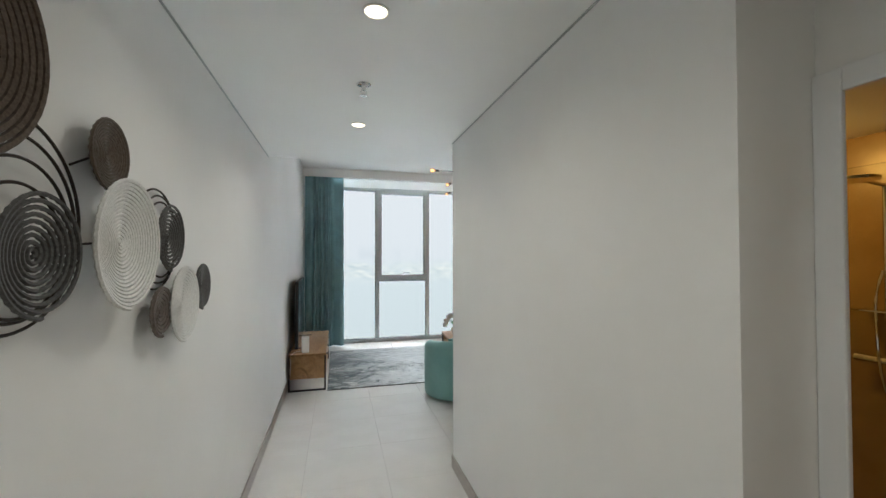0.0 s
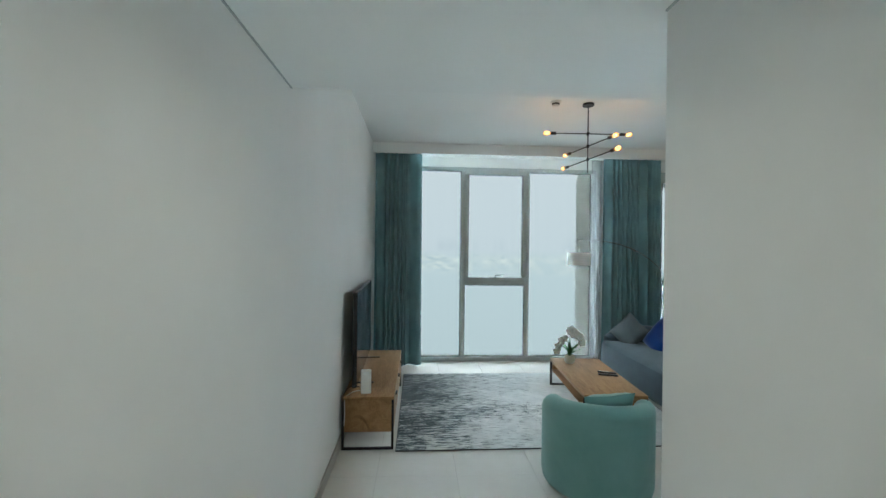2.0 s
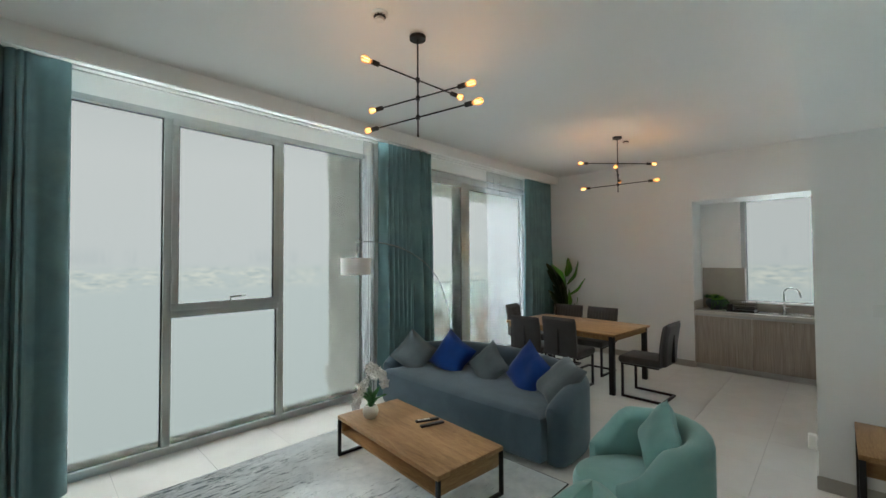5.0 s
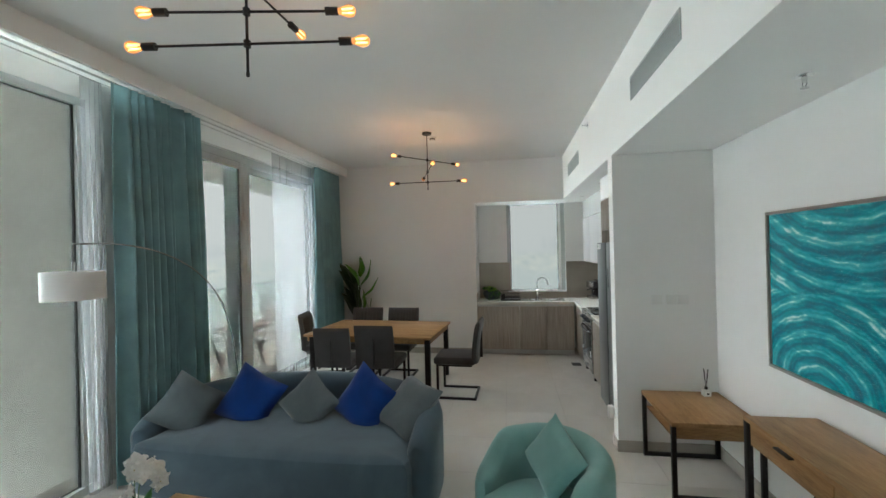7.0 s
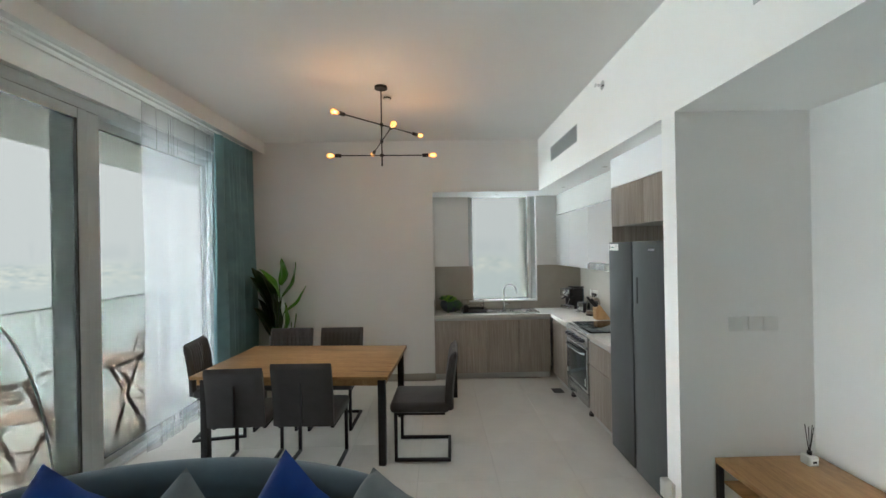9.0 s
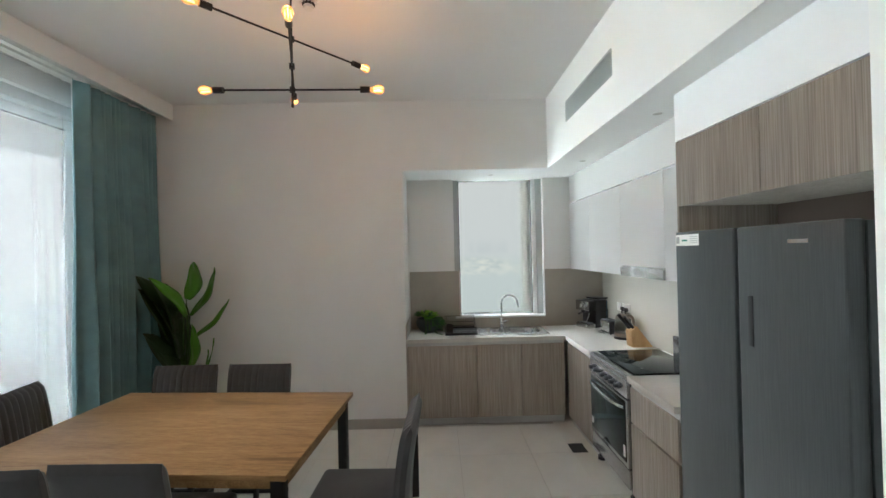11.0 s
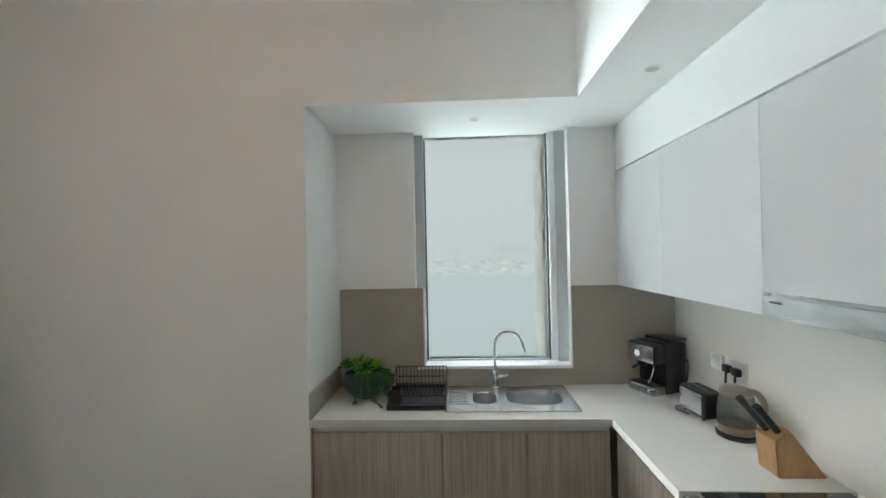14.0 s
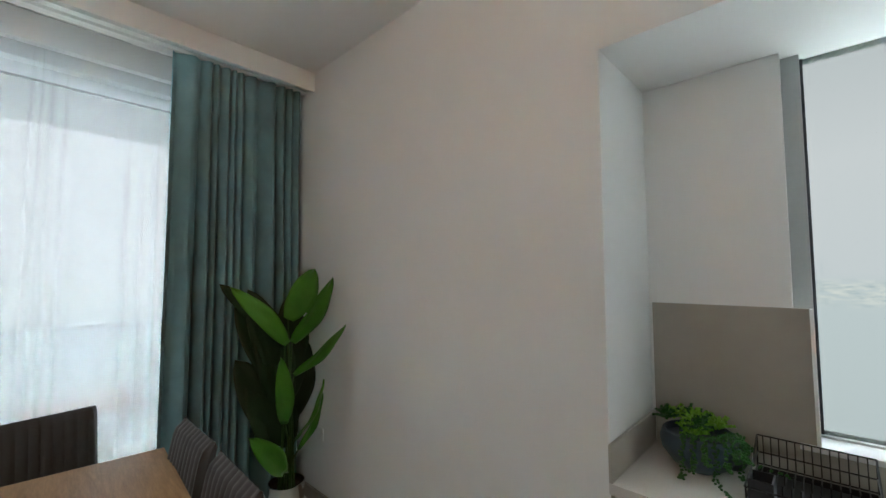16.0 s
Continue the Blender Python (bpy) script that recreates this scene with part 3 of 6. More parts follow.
def sofa():
    t = thing("sofa", pose(-0.05, 0.02, 0), "grey velvet sofa with a curved wrap-around back behind the coffee table", "sofa")
    ctrl = [(3.22, 4.90, 0.50), (3.40, 4.88, 0.585), (3.68, 4.90, 0.645), (3.92, 5.03, 0.66), (4.09, 5.32, 0.67), (4.19, 5.75, 0.68), (4.20, 6.15, 0.68), (4.13, 6.55, 0.675),
            (3.97, 6.86, 0.665), (3.72, 7.03, 0.645), (3.44, 7.09, 0.58), (3.26, 7.07, 0.49)]
    p = smooth_path(ctrl, 56)
    part("backrest", barrel([(q.x, q.y) for q in p], [q.z for q in p], 0.20, 0.05), M["velvet"], t)
    o = [(3.16, 4.95), (3.13, 5.3), (3.11, 5.9), (3.13, 6.5), (3.18, 7.02), (3.30, 7.04), (3.6, 7.0), (3.88, 6.82), (4.03, 6.5), (4.11, 6.1), (4.1, 5.75), (4.0, 5.38), (3.8, 5.12), (3.6, 4.96), (3.3, 4.93)]
    o = [(q.x, q.y) for q in smooth_path([(x, y, 0) for x, y in o + [o[0]]], 70)][:-1]
    bm = pad(o, 0.06, 0.43, 0.07, 0.015)
    part("seat", bm, M["velvet"], t)
    for x, y in ((3.3, 5.1), (3.32, 6.9), (3.85, 5.25), (3.85, 6.7)):
        bm = bmesh.new()
        tube(bm, (x, y, 0.011 if x < 3.5 else 0.0), (x, y, 0.07), 0.025)
        part("foot", bm, M["black"], t, "black foot")


def pillow(size, depth, seed, corner=0.06):
    """A plump cushion standing in its own xz plane, corner to corner."""
    rnd = random.Random(seed)
    bm = bmesh.new()
    n = 14
    for side in (1, -1):
        rows = []
        for i in range(n + 1):
            row = []
            for j in range(n + 1):
                u, v = 2 * i / n - 1, 2 * j / n - 1
                pinch = 1 - 0.10 * (1 - u * u) * abs(v) ** 3 * 0 - 0.09 * (1 - abs(u)) * v * v
                pinch2 = 1 - 0.09 * (1 - abs(v)) * u * u
                h = ((1 - u ** 4) * (1 - v ** 4)) ** 0.6
                wr = 0.005 * math.sin(4 * u + seed) * math.sin(3.4 * v + 2 * seed) * h + 0.0022 * math.sin(11 * (u * v) + 5 * u + seed) * h
                row.append((u * size / 2 * pinch2, side * (depth / 2 * h + wr), v * size / 2 * pinch))
            rows.append(row)
        grid(bm, rows)
    bmesh.ops.remove_doubles(bm, verts=bm.verts, dist=0.002)
    return bm


def cushion(name, material, size, depth, seed, at, roll, lean, face, label, group=""):
    c = solid(name, pillow(size, depth, seed), M[material], label, "cushion", group)
    c.matrix_basis = Matrix.Translation(at) @ Euler((radians(lean), 0, radians(face))).to_matrix().to_4x4() @ Euler((0, radians(roll), 0)).to_matrix().to_4x4()
    return c


def armchair(at, face, label):
    t = thing("armchair", pose(at[0], at[1], 0, 0, 0, face) @ Matrix.Scale(0.96, 4), label, "armchair", "armchairs")
    ctrl = []
    for k in range(13):
        a = radians(-128 + 256 * k / 12)
        h = 0.59 + 0.14 * max(0.0, math.cos(a * 0.62)) ** 0.8
        ctrl.append((0.345 * math.sin(a), -0.345 * math.cos(a), h if 1 < k < 11 else (0.54 if k in (1, 11) else 0.46)))
    p = smooth_path(ctrl, 46)
    part("backrest", barrel([(q.x, q.y) for q in p], [q.z for q in p], 0.15, 0.04), M["mint"], t)
    o = [(0.30 * math.cos(radians(a)) if a < 181 else 0.30 * math.cos(radians(a)), (0.40 if 20 < a < 160 else 0.33) * math.sin(radians(a))) for a in range(0, 360, 9)]
    part("seat", pad(o, 0.05, 0.40, 0.06, 0.015), M["mint"], t)
    bm = bmesh.new()
    lathe(bm, [(0.0, 0.0), (0.27, 0.0), (0.28, 0.02), (0.28, 0.045), (0.0, 0.045)], n=32)
    part("base", bm, M["black"], t, "black round base")
    return t


sofa()
P = "cushions on the grey sofa"
cushion("throw_pillow", "greycushion", 0.42, 0.15, 1, (3.47, 6.89, 0.585), 38, -20, -50, "grey velvet cushion standing on its corner", P)
cushion("throw_pillow", "blue", 0.46, 0.17, 2, (3.69, 6.48, 0.575), 28, -22, -80, "royal blue velvet cushion leaning on the sofa back", P)
cushion("throw_pillow", "greycushion", 0.40, 0.15, 3, (3.71, 5.96, 0.555), 42, -22, -92, "small grey velvet cushion leaning on the sofa back", P)
cushion("throw_pillow", "blue", 0.46, 0.16, 4, (3.71, 5.47, 0.585), 30, -20, -105, "royal blue velvet cushion beside the grey ones", P)
cushion("throw_pillow", "greycushion", 0.44, 0.17, 5, (3.62, 5.08, 0.60), 6, -48, -128, "grey velvet cushion against the sofa arm", P)
armchair((1.77, 4.23), -12, "mint velvet tub armchair with its back to the hallway")
armchair((2.87, 4.16), 38, "mint velvet tub armchair turned to the coffee table")
cushion("throw_pillow", "mint", 0.36, 0.13, 6, (1.82, 4.14, 0.565), 8, -28, 176, "mint cushion lying in the tub armchair")
cushion("throw_pillow", "mint", 0.34, 0.14, 7, (2.95, 4.06, 0.60), 30, -20, 218, "mint cushion standing in the turned armchair")


# ---- living room wood furniture ----
def tv_stand():
    t = thing("tv_stand", None, "low oak television stand with black steel frames against the wall", "tv stand")
    x0, x1, y0, y1 = -0.245, 0.205, 4.78, 6.40
    part("top", boxes((x0, x1, y0, y1, 0.433, 0.46), bevel=0.002), M["oak"], t)
    part("body", boxes((x0 + 0.01, x1 - 0.02, y0 + 0.012, y1 - 0.012, 0.15, 0.43), bevel=0.001), M["oak"], t)
    for k in range(3):
        a = y0 + 0.02 + k * (y1 - y0 - 0.04) / 3
        d = part("door", boxes((x1 - 0.018, x1 - 0.002, a + 0.004, a + (y1 - y0 - 0.04) / 3 - 0.004, 0.155, 0.425), bevel=0.0015), M["oak"], t)
        part("handle", boxes((x1 - 0.002, x1 + 0.016, a + 0.24, a + 0.34, 0.385, 0.392), bevel=0.001), M["blackmetal"], d, "black metal pull")
    for y in (y0 - 0.004, y1 - 0.016):
        part("leg_frame", boxes((x0, x0 + 0.02, y, y + 0.02, 0, 0.433), (x1 - 0.02, x1, y, y + 0.02, 0, 0.433), (x0 + 0.02, x1 - 0.02, y, y + 0.02, 0, 0.02), bevel=0.001), M["blackmetal"], t, "black steel frame leg")


def coffee_table():
    t = thing("coffee_table", pose(2.385, 5.69, 0.011, 0, 0, -4.5), "oak coffee table with black steel legs standing on the rug", "coffee table")
    w, l, h = 0.62, 1.33, 0.345
    part("tabletop", boxes((-w / 2, w / 2, -l / 2, l / 2, h - 0.032, h), bevel=0.002), M["oak"], t)
    part("shelf", boxes((-w / 2 + 0.02, w / 2 - 0.02, -l / 2 + 0.03, l / 2 - 0.03, 0.195, 0.21), bevel=0.001), M["oak"], t)
    for y in (-l / 2 + 0.022, l / 2 - 0.038):
        part("side_panel", boxes((-w / 2 + 0.025, w / 2 - 0.025, y, y + 0.016, 0.21, h - 0.032), bevel=0.001), M["oakx"], t)
    for y in (-l / 2 - 0.002, l / 2 - 0.023):
        part("leg_frame", boxes((-w / 2, -w / 2 + 0.025, y, y + 0.025, 0, h - 0.033), (w / 2 - 0.025, w / 2, y, y + 0.025, 0, h - 0.033), (-w / 2 + 0.025, w / 2 - 0.025, y, y + 0.025, 0, 0.022), bevel=0.001), M["blackmetal"], t, "black steel frame leg")


def side_table():
    t = thing("side_table", None, "square oak side table with black steel legs in the niche", "table")
    x0, x1, y0, y1, h = 3.63, 4.29, 2.59, 3.19, 0.55
    part("tabletop", boxes((x0, x1, y0, y1, h - 0.03, h), bevel=0.002), M["oakx"], t)
    part("apron", boxes((x0 + 0.03, x0 + 0.046, y0 + 0.02, y1 - 0.03, h - 0.12, h - 0.03), (x0 + 0.03, x1 - 0.03, y0 + 0.02, y0 + 0.036, h - 0.12, h - 0.03), bevel=0.001), M["oak"], t)
    part("shelf", boxes((x0 + 0.05, x1 - 0.03, y0 + 0.04, y1 - 0.03, h - 0.135, h - 0.121), bevel=0.001), M["oak"], t)
    for x in (x0 + 0.002, x1 - 0.032):
        part("leg_frame", boxes((x, x + 0.03, y0, y0 + 0.03, 0, h - 0.031), (x, x + 0.03, y1 - 0.032, y1 - 0.002, 0, h - 0.031), (x, x + 0.03, y0 + 0.03, y1 - 0.032, 0, 0.028), bevel=0.001), M["blackmetal"], t, "black steel frame leg")


def console():
    t = thing("console_table", None, "oak console with a drawer and black steel legs under the picture", "console table")
    x0, x1, y0, y1, h = 1.88, 3.165, 2.59, 2.97, 0.80
    part("tabletop", boxes((x0, x1, y0, y1, h - 0.025, h), bevel=0.002), M["oakx"], t)
    part("body", boxes((x0 + 0.04, x1 - 0.04, y0 + 0.01, y1 - 0.03, h - 0.15, h - 0.027), bevel=0.001), M["oakx"], t)
    for a, b in ((x0 + 0.045, 2.52), (2.526, x1 - 0.045)):
        d = part("drawer", boxes((a, b, y1 - 0.028, y1 - 0.012, h - 0.148, h - 0.032), bevel=0.0015), M["oakx"], t)
        c = (a + b) / 2
        part("handle", boxes((c - 0.06, c + 0.06, y1 - 0.012, y1 + 0.012, h - 0.052, h - 0.044), bevel=0.001), M["blackmetal"], d, "black metal pull")
    for x in (x0, x1 - 0.035):
        part("leg_frame", boxes((x, x + 0.035, y0, y0 + 0.03, 0, h - 0.026), (x, x + 0.035, y1 - 0.03, y1, 0, h - 0.026), (x, x + 0.035, y0 + 0.03, y1 - 0.03, 0, 0.03), bevel=0.001), M["blackmetal"], t, "black steel frame leg")


def television():
    t = thing("television", pose(-0.165, 5.60, 0.015, 0, 0, 1.5), "large black flat television standing on the oak stand", "television")
    scr = mat("television_glass", (0.006, 0.007, 0.009), 0.07, spec=0.45)
    part("screen", boxes((0.006, 0.010, -0.705, 0.705, 0.495, 1.335)), scr, t, "glossy black screen", smooth=False)
    part("casing", boxes((-0.03, 0.006, -0.71, 0.71, 0.485, 1.342), (-0.055, -0.03, -0.45, 0.45, 0.52, 0.95), bevel=0.004), M["black"], t)
    for y in (-0.45, 0.45):
        part("stand_foot", boxes((-0.06, 0.14, y - 0.012, y + 0.012, 0.446, 0.454), (-0.02, 0.0, y - 0.012, y + 0.012, 0.454, 0.49), bevel=0.002), M["black"], t)


def router():
    t = thing("router", pose(-0.05, 4.88, 0.461, 0, 0, 8), "white upright router box at the end of the television stand", "router")
    bm = boxes((-0.045, 0.045, -0.035, 0.035, 0, 0.205), bevel=0.012, seg=3)
    part("case", bm, M["white"], t)
    bm = bmesh.new()
    sweep(bm, smooth_path([(-0.05, 0.01, 0.02), (-0.10, 0.0, 0.02), (-0.15, -0.03, 0.006), (-0.185, -0.06, -0.02), (-0.18, -0.09, -0.12), (-0.19, -0.06, -0.30)], 30), 0.0028, 6)
    part("cable", bm, M["white"], t, "white cable")
    bm = bmesh.new()
    sweep(bm, smooth_path([(-0.06, 0.02, 0.05), (-0.14, -0.02, 0.07), (-0.19, -0.09, 0.02), (-0.2, -0.12, -0.1), (-0.195, -0.08, -0.34)], 30), 0.004, 6)
    part("cable", bm, M["black"], t, "black power cable")


tv_stand(), coffee_table(), side_table(), console(), television(), router()


def remote(x, y, rz, l, white):
    t = thing("remote_control", pose(x - 0.01, y + 0.05, 0.357, 0, 0, rz), "black remote control lying on the coffee table" if not white else "black remote control with pale buttons on the coffee table", "remote control")
    part("case", boxes((-l / 2, l / 2, -0.02, 0.02, 0, 0.016), bevel=0.005), M["black"], t)
    b = boxes(*[(-l / 2 + 0.02 + i * 0.018, -l / 2 + 0.03 + i * 0.018, -0.012 + j * 0.010, -0.006 + j * 0.010, 0.0155, 0.0175) for i in range(6) for j in range(3)])
    part("buttons", b, M["white"] if white else mat("grey_rubber", (0.10, 0.10, 0.10), 0.6), t, "rubber buttons", smooth=False)


remote(2.585, 5.675, -24, 0.20, True)
remote(2.555, 5.585, -17, 0.21, False)


def rug():
    m = mat("woven_rug", (0.4, 0.42, 0.42), 0.95, sheen=0.3, spec=0.1)
    n, link, p = nodes(m)
    v = coords(m)
    big = noise_tex(m, coords(m, (0.35, 1.2, 1)), 1.6, 5, 0.6)
    brush = noise_tex(m, coords(m, (2.6, 15, 1)), 2.6, 12, 0.84, 0.25)
    sep = n.new("ShaderNodeSeparateXYZ")
    link(v, sep.inputs[0])
    mr = n.new("ShaderNodeMapRange")
    mr.inputs["From Min"].default_value, mr.inputs["From Max"].default_value = -1.45, 0.5
    mr.inputs["To Min"].default_value, mr.inputs["To Max"].default_value = 0.10, -0.06
    link(sep.outputs[0], mr.inputs["Value"])
    s = n.new("ShaderNodeMath")
    s.operation = "ADD"
    link(brush, s.inputs[0]), link(mr.outputs[0], s.inputs[1])
    s2 = n.new("ShaderNodeMath")
    s2.operation = "MULTIPLY_ADD"
    link(big, s2.inputs[0])
    s2.inputs[1].default_value = 0.35
    link(s.outputs[0], s2.inputs[2])
    pale = ramp(m, noise_tex(m, v, 5, 6, 0.7), [(0.3, (0.46, 0.49, 0.50)), (0.7, (0.72, 0.74, 0.73))])
    dark = ramp(m, noise_tex(m, v, 9, 5, 0.7), [(0.3, (0.015, 0.030, 0.038)), (0.7, (0.07, 0.105, 0.12))])
    f = ramp(m, s2.outputs[0], [(0.705, (0, 0, 0)), (0.735, (1, 1, 1))])
    to(m, mix(m, f, pale, dark), "Base Color")
    bump(m, noise_tex(m, coords(m, (300, 120, 1)), 1, 2), 0.4, 0.003)
    t = thing("rug", pose(1.66, 5.80, 0.0), "abstract grey and dark blue woven rug under the coffee table", "rug")
    part("rug_surface", boxes((-1.43, 1.43, -1.06, 1.06, 0.002, 0.010), bevel=0.003), m, t)
    part("binding", boxes((-1.436, -1.43, -1.066, 1.066, 0.001, 0.009), (1.43, 1.436, -1.066, 1.066, 0.001, 0.009), (-1.43, 1.43, -1.066, -1.06, 0.001, 0.009), (-1.43, 1.43, 1.06, 1.066, 0.001, 0.009)), mat("rug_binding", (0.04, 0.045, 0.05), 0.9), t, "dark sewn edge", smooth=False)


rug()


# ---- dining ----
def dining_table():
    t = thing("dining_table", pose(5.89, 6.04, 0, 0, 0, -4), "rectangular oak dining table with black steel legs", "dining table")
    w, l, h = 1.10, 1.70, 0.755
    part("tabletop", boxes((-w / 2, w / 2, -l / 2, l / 2, h - 0.028, h), bevel=0.002), M["oak"], t)
    part("apron", boxes((-w / 2 + 0.07, w / 2 - 0.07, -l / 2 + 0.03, -l / 2 + 0.05, h - 0.09, h - 0.029), (-w / 2 + 0.07, w / 2 - 0.07, l / 2 - 0.05, l / 2 - 0.03, h - 0.09, h - 0.029),
                        (-w / 2 + 0.05, -w / 2 + 0.07, -l / 2 + 0.03, l / 2 - 0.03, h - 0.09, h - 0.029), (w / 2 - 0.07, w / 2 - 0.05, -l / 2 + 0.03, l / 2 - 0.03, h - 0.09, h - 0.029)), M["oakx"], t, smooth=False)
    for x in (-w / 2 + 0.03, w / 2 - 0.09):
        for y in (-l / 2 + 0.06, l / 2 - 0.10):
            part("leg", boxes((x, x + 0.06, y - 0.03, y + 0.03, 0, h - 0.029), bevel=0.002), M["blackmetal"], t, "black steel leg")


def ribbed_back():
    """The padded back of a chair: flat behind, with upright channels on the front, leaning back."""
    bm = bmesh.new()
    w, n = 0.43, 72
    rows = []
    for k in range(15):
        f = k / 14
        z = 0.40 + 0.45 * f
        lean = -0.055 * f * f
        top = math.sqrt(max(0.0, 1 - max(0.0, (f - 0.86) / 0.14) ** 2))
        row = []
        for j in range(n + 1):
            u = j / n
            rib = 0.010 * (abs(math.sin(math.pi * u * 10)) ** 0.6 - 0.8) if 0.04 < u < 0.96 else -0.008
            edge = math.sin(math.pi * min(1, max(0, min(u, 1 - u) / 0.05)) / 2)
            row.append(((u - 0.5) * w, -0.235 + lean + 0.035 * top * (0.5 + 0.5 * edge) + rib * (0.3 + 0.7 * top), z))
        for j in range(12, -1, -1):
            u = j / 12
            edge = math.sin(math.pi * min(1, max(0, min(u, 1 - u) / 0.1)) / 2)
            row.append(((u - 0.5) * w, -0.235 + lean - 0.032 * top * (0.5 + 0.5 * edge), z))
        rows.append(row)
    v = grid(bm, rows, closed=True)
    bm.faces.new(list(reversed(v[0])))
    bm.faces.new(v[-1])
    return bm


def dining_chair():
    t = thing("dining_chair", None, "charcoal suede cantilever chair with ribbed back and black steel frame", "chair", "dining chairs round the table")
    part("seat", boxes((-0.215, 0.215, -0.235, 0.225, 0.375, 0.455), bevel=0.03, seg=4), M["leather"], t)
    part("backrest", ribbed_back(), M["leather"], t)
    part("seam", boxes((-0.003, 0.003, -0.300, -0.268, 0.42, 0.72)), M["black"], t, "stitched seam up the back", smooth=False)
    s = 0.012
    for x in (-0.19, 0.19):
        part("frame_side", boxes((x - s, x + s, 0.17, 0.17 + 2 * s, 0.024, 0.36), (x - s, x + s, -0.24, 0.17 + 2 * s, 0, 0.024), (x - s, x + s, -0.20, 0.17 + 2 * s, 0.36, 0.376), bevel=0.002), M["blackmetal"], t, "black steel frame side")
    part("frame_bar", boxes((-0.19 + s, 0.19 - s, -0.24, -0.24 + 2 * s, 0, 0.024), bevel=0.002), M["blackmetal"], t, "black steel cross bar")
    part("frame_bar", boxes((-0.19 + s, 0.19 - s, 0.05, 0.05 + 2 * s, 0.36, 0.375), bevel=0.002), M["blackmetal"], t, "black steel cross bar")
    return t


dining_table()
first = dining_chair()
CHAIR = Matrix.Scale(1.05, 4)
first.matrix_basis = pose(5.43, 6.43, 0, 0, 0, -88) @ CHAIR
for x, y, rz in ((5.39, 5.86, -92), (6.23, 6.46, 90), (6.21, 5.90, 88), (6.08, 6.94, 190), (5.59, 4.97, -2)):
    copy_thing(first, pose(x, y, 0, 0, 0, rz) @ CHAIR)


# ---- lamps overhead ----
M["bulb"] = mat("amber_bulb_glass", (1.0, 0.62, 0.30), 0.05, trans=1.0, ior=1.2)
M["bulb"].node_tree.nodes["Principled BSDF"].inputs["Emission Color"].default_value = (1.0, 0.30, 0.06, 1)
M["bulb"].node_tree.nodes["Principled BSDF"].inputs["Emission Strength"].default_value = 0.018
M["filament"] = mat("glowing_filament", (0.02, 0.015, 0.01), 0.8)
M["filament"].node_tree.nodes["Principled BSDF"].inputs["Emission Color"].default_value = (1.0, 0.66, 0.30, 1)
M["filament"].node_tree.nodes["Principled BSDF"].inputs["Emission Strength"].default_value = 0.12


def chandelier(x, y, arms, label):
    t = thing("ceiling_lamp", pose(x, y, 0), label, "chandelier", "black ceiling lamps with amber bulbs")
    bm = bmesh.new()
    tube(bm, (0, 0, CEIL - 0.022), (0, 0, CEIL), 0.058, n=28)
    part("ceiling_plate", bm, M["blackmetal"], t)
    bm = bmesh.new()
    tube(bm, (0, 0, 2.585), (0, 0, CEIL - 0.02), 0.006)
    lathe(bm, [(0, 2.57), (0.008, 2.575), (0.008, 2.591), (0, 2.591)], n=10)
    part("stem", bm, M["blackmetal"], t)
    for z, a, half in arms:
        d = Vector((math.cos(radians(a)), math.sin(radians(a)), 0))
        bm = bmesh.new()
        tube(bm, -d * (half - 0.09) + Vector((0, 0, z)), d * (half - 0.09) + Vector((0, 0, z)), 0.0055)
        tube(bm, (0, 0, z - 0.014), (0, 0, z + 0.014), 0.015)
        arm = part("arm", bm, M["blackmetal"], t)
        for s in (1, -1):
            e = d * s
            bm = bmesh.new()
            tube(bm, e * (half - 0.10) + Vector((0, 0, z)), e * (half - 0.045) + Vector((0, 0, z)), 0.017, n=16)
            part("socket", bm, M["blackmetal"], arm)
            m = Matrix.Translation(e * (half - 0.045) + Vector((0, 0, z))) @ e.to_track_quat("Z", "Y").to_matrix().to_4x4()
            bm = bmesh.new()
            lathe(bm, [(0.010, 0.0), (0.014, 0.010), (0.021, 0.028), (0.026, 0.046), (0.022, 0.064), (0.011, 0.075), (0, 0.078)], n=16, m=m)
            b = part("bulb", bm, M["bulb"], arm, "amber glass bulb, lit")
            b.visible_shadow = False
            bm = bmesh.new()
            for q in range(4):
                ca, sa = 0.008 * math.cos(q * 1.57), 0.008 * math.sin(q * 1.57)
                tube(bm, m @ Vector((ca, sa, 0.018)), m @ Vector((ca * 1.3, sa * 1.3, 0.062)), 0.0022, n=5)
            part("filament", bm, M["filament"], arm, "glowing filament").visible_shadow = False


def glow(name, at, watts, color=(1.0, 0.44, 0.15), r=0.03):
    l = new(name, bpy.data.lights.new(name, "POINT"))
    l.data.energy, l.data.color, l.data.shadow_soft_size = watts, color, r
    l.location = at
    return l


chandelier(2.17, 5.38, ((2.985, 178, 0.44), (2.855, 101, 0.44), (2.715, 99, 0.50)), "black steel six-arm ceiling lamp with amber bulbs over the living room")
chandelier(5.64, 5.29, ((2.95, -43, 0.50), (2.80, 18, 0.52), (2.67, 92, 0.47)), "black steel six-arm ceiling lamp with amber bulbs over the dining area")
LAMPW = 0.037
for x, y, arms in ((2.17, 5.38, ((2.985, 178, 0.44), (2.855, 101, 0.44), (2.715, 99, 0.50))), (5.64, 5.29, ((2.95, -43, 0.50), (2.80, 18, 0.52), (2.67, 92, 0.47)))):
    for z, a, half in arms:
        for s in (1, -1):
            glow("bulb_light", (x + s * half * math.cos(radians(a)), y + s * half * math.sin(radians(a)), z), LAMPW * (1.2 if x > 4 else 0.7), r=0.0)
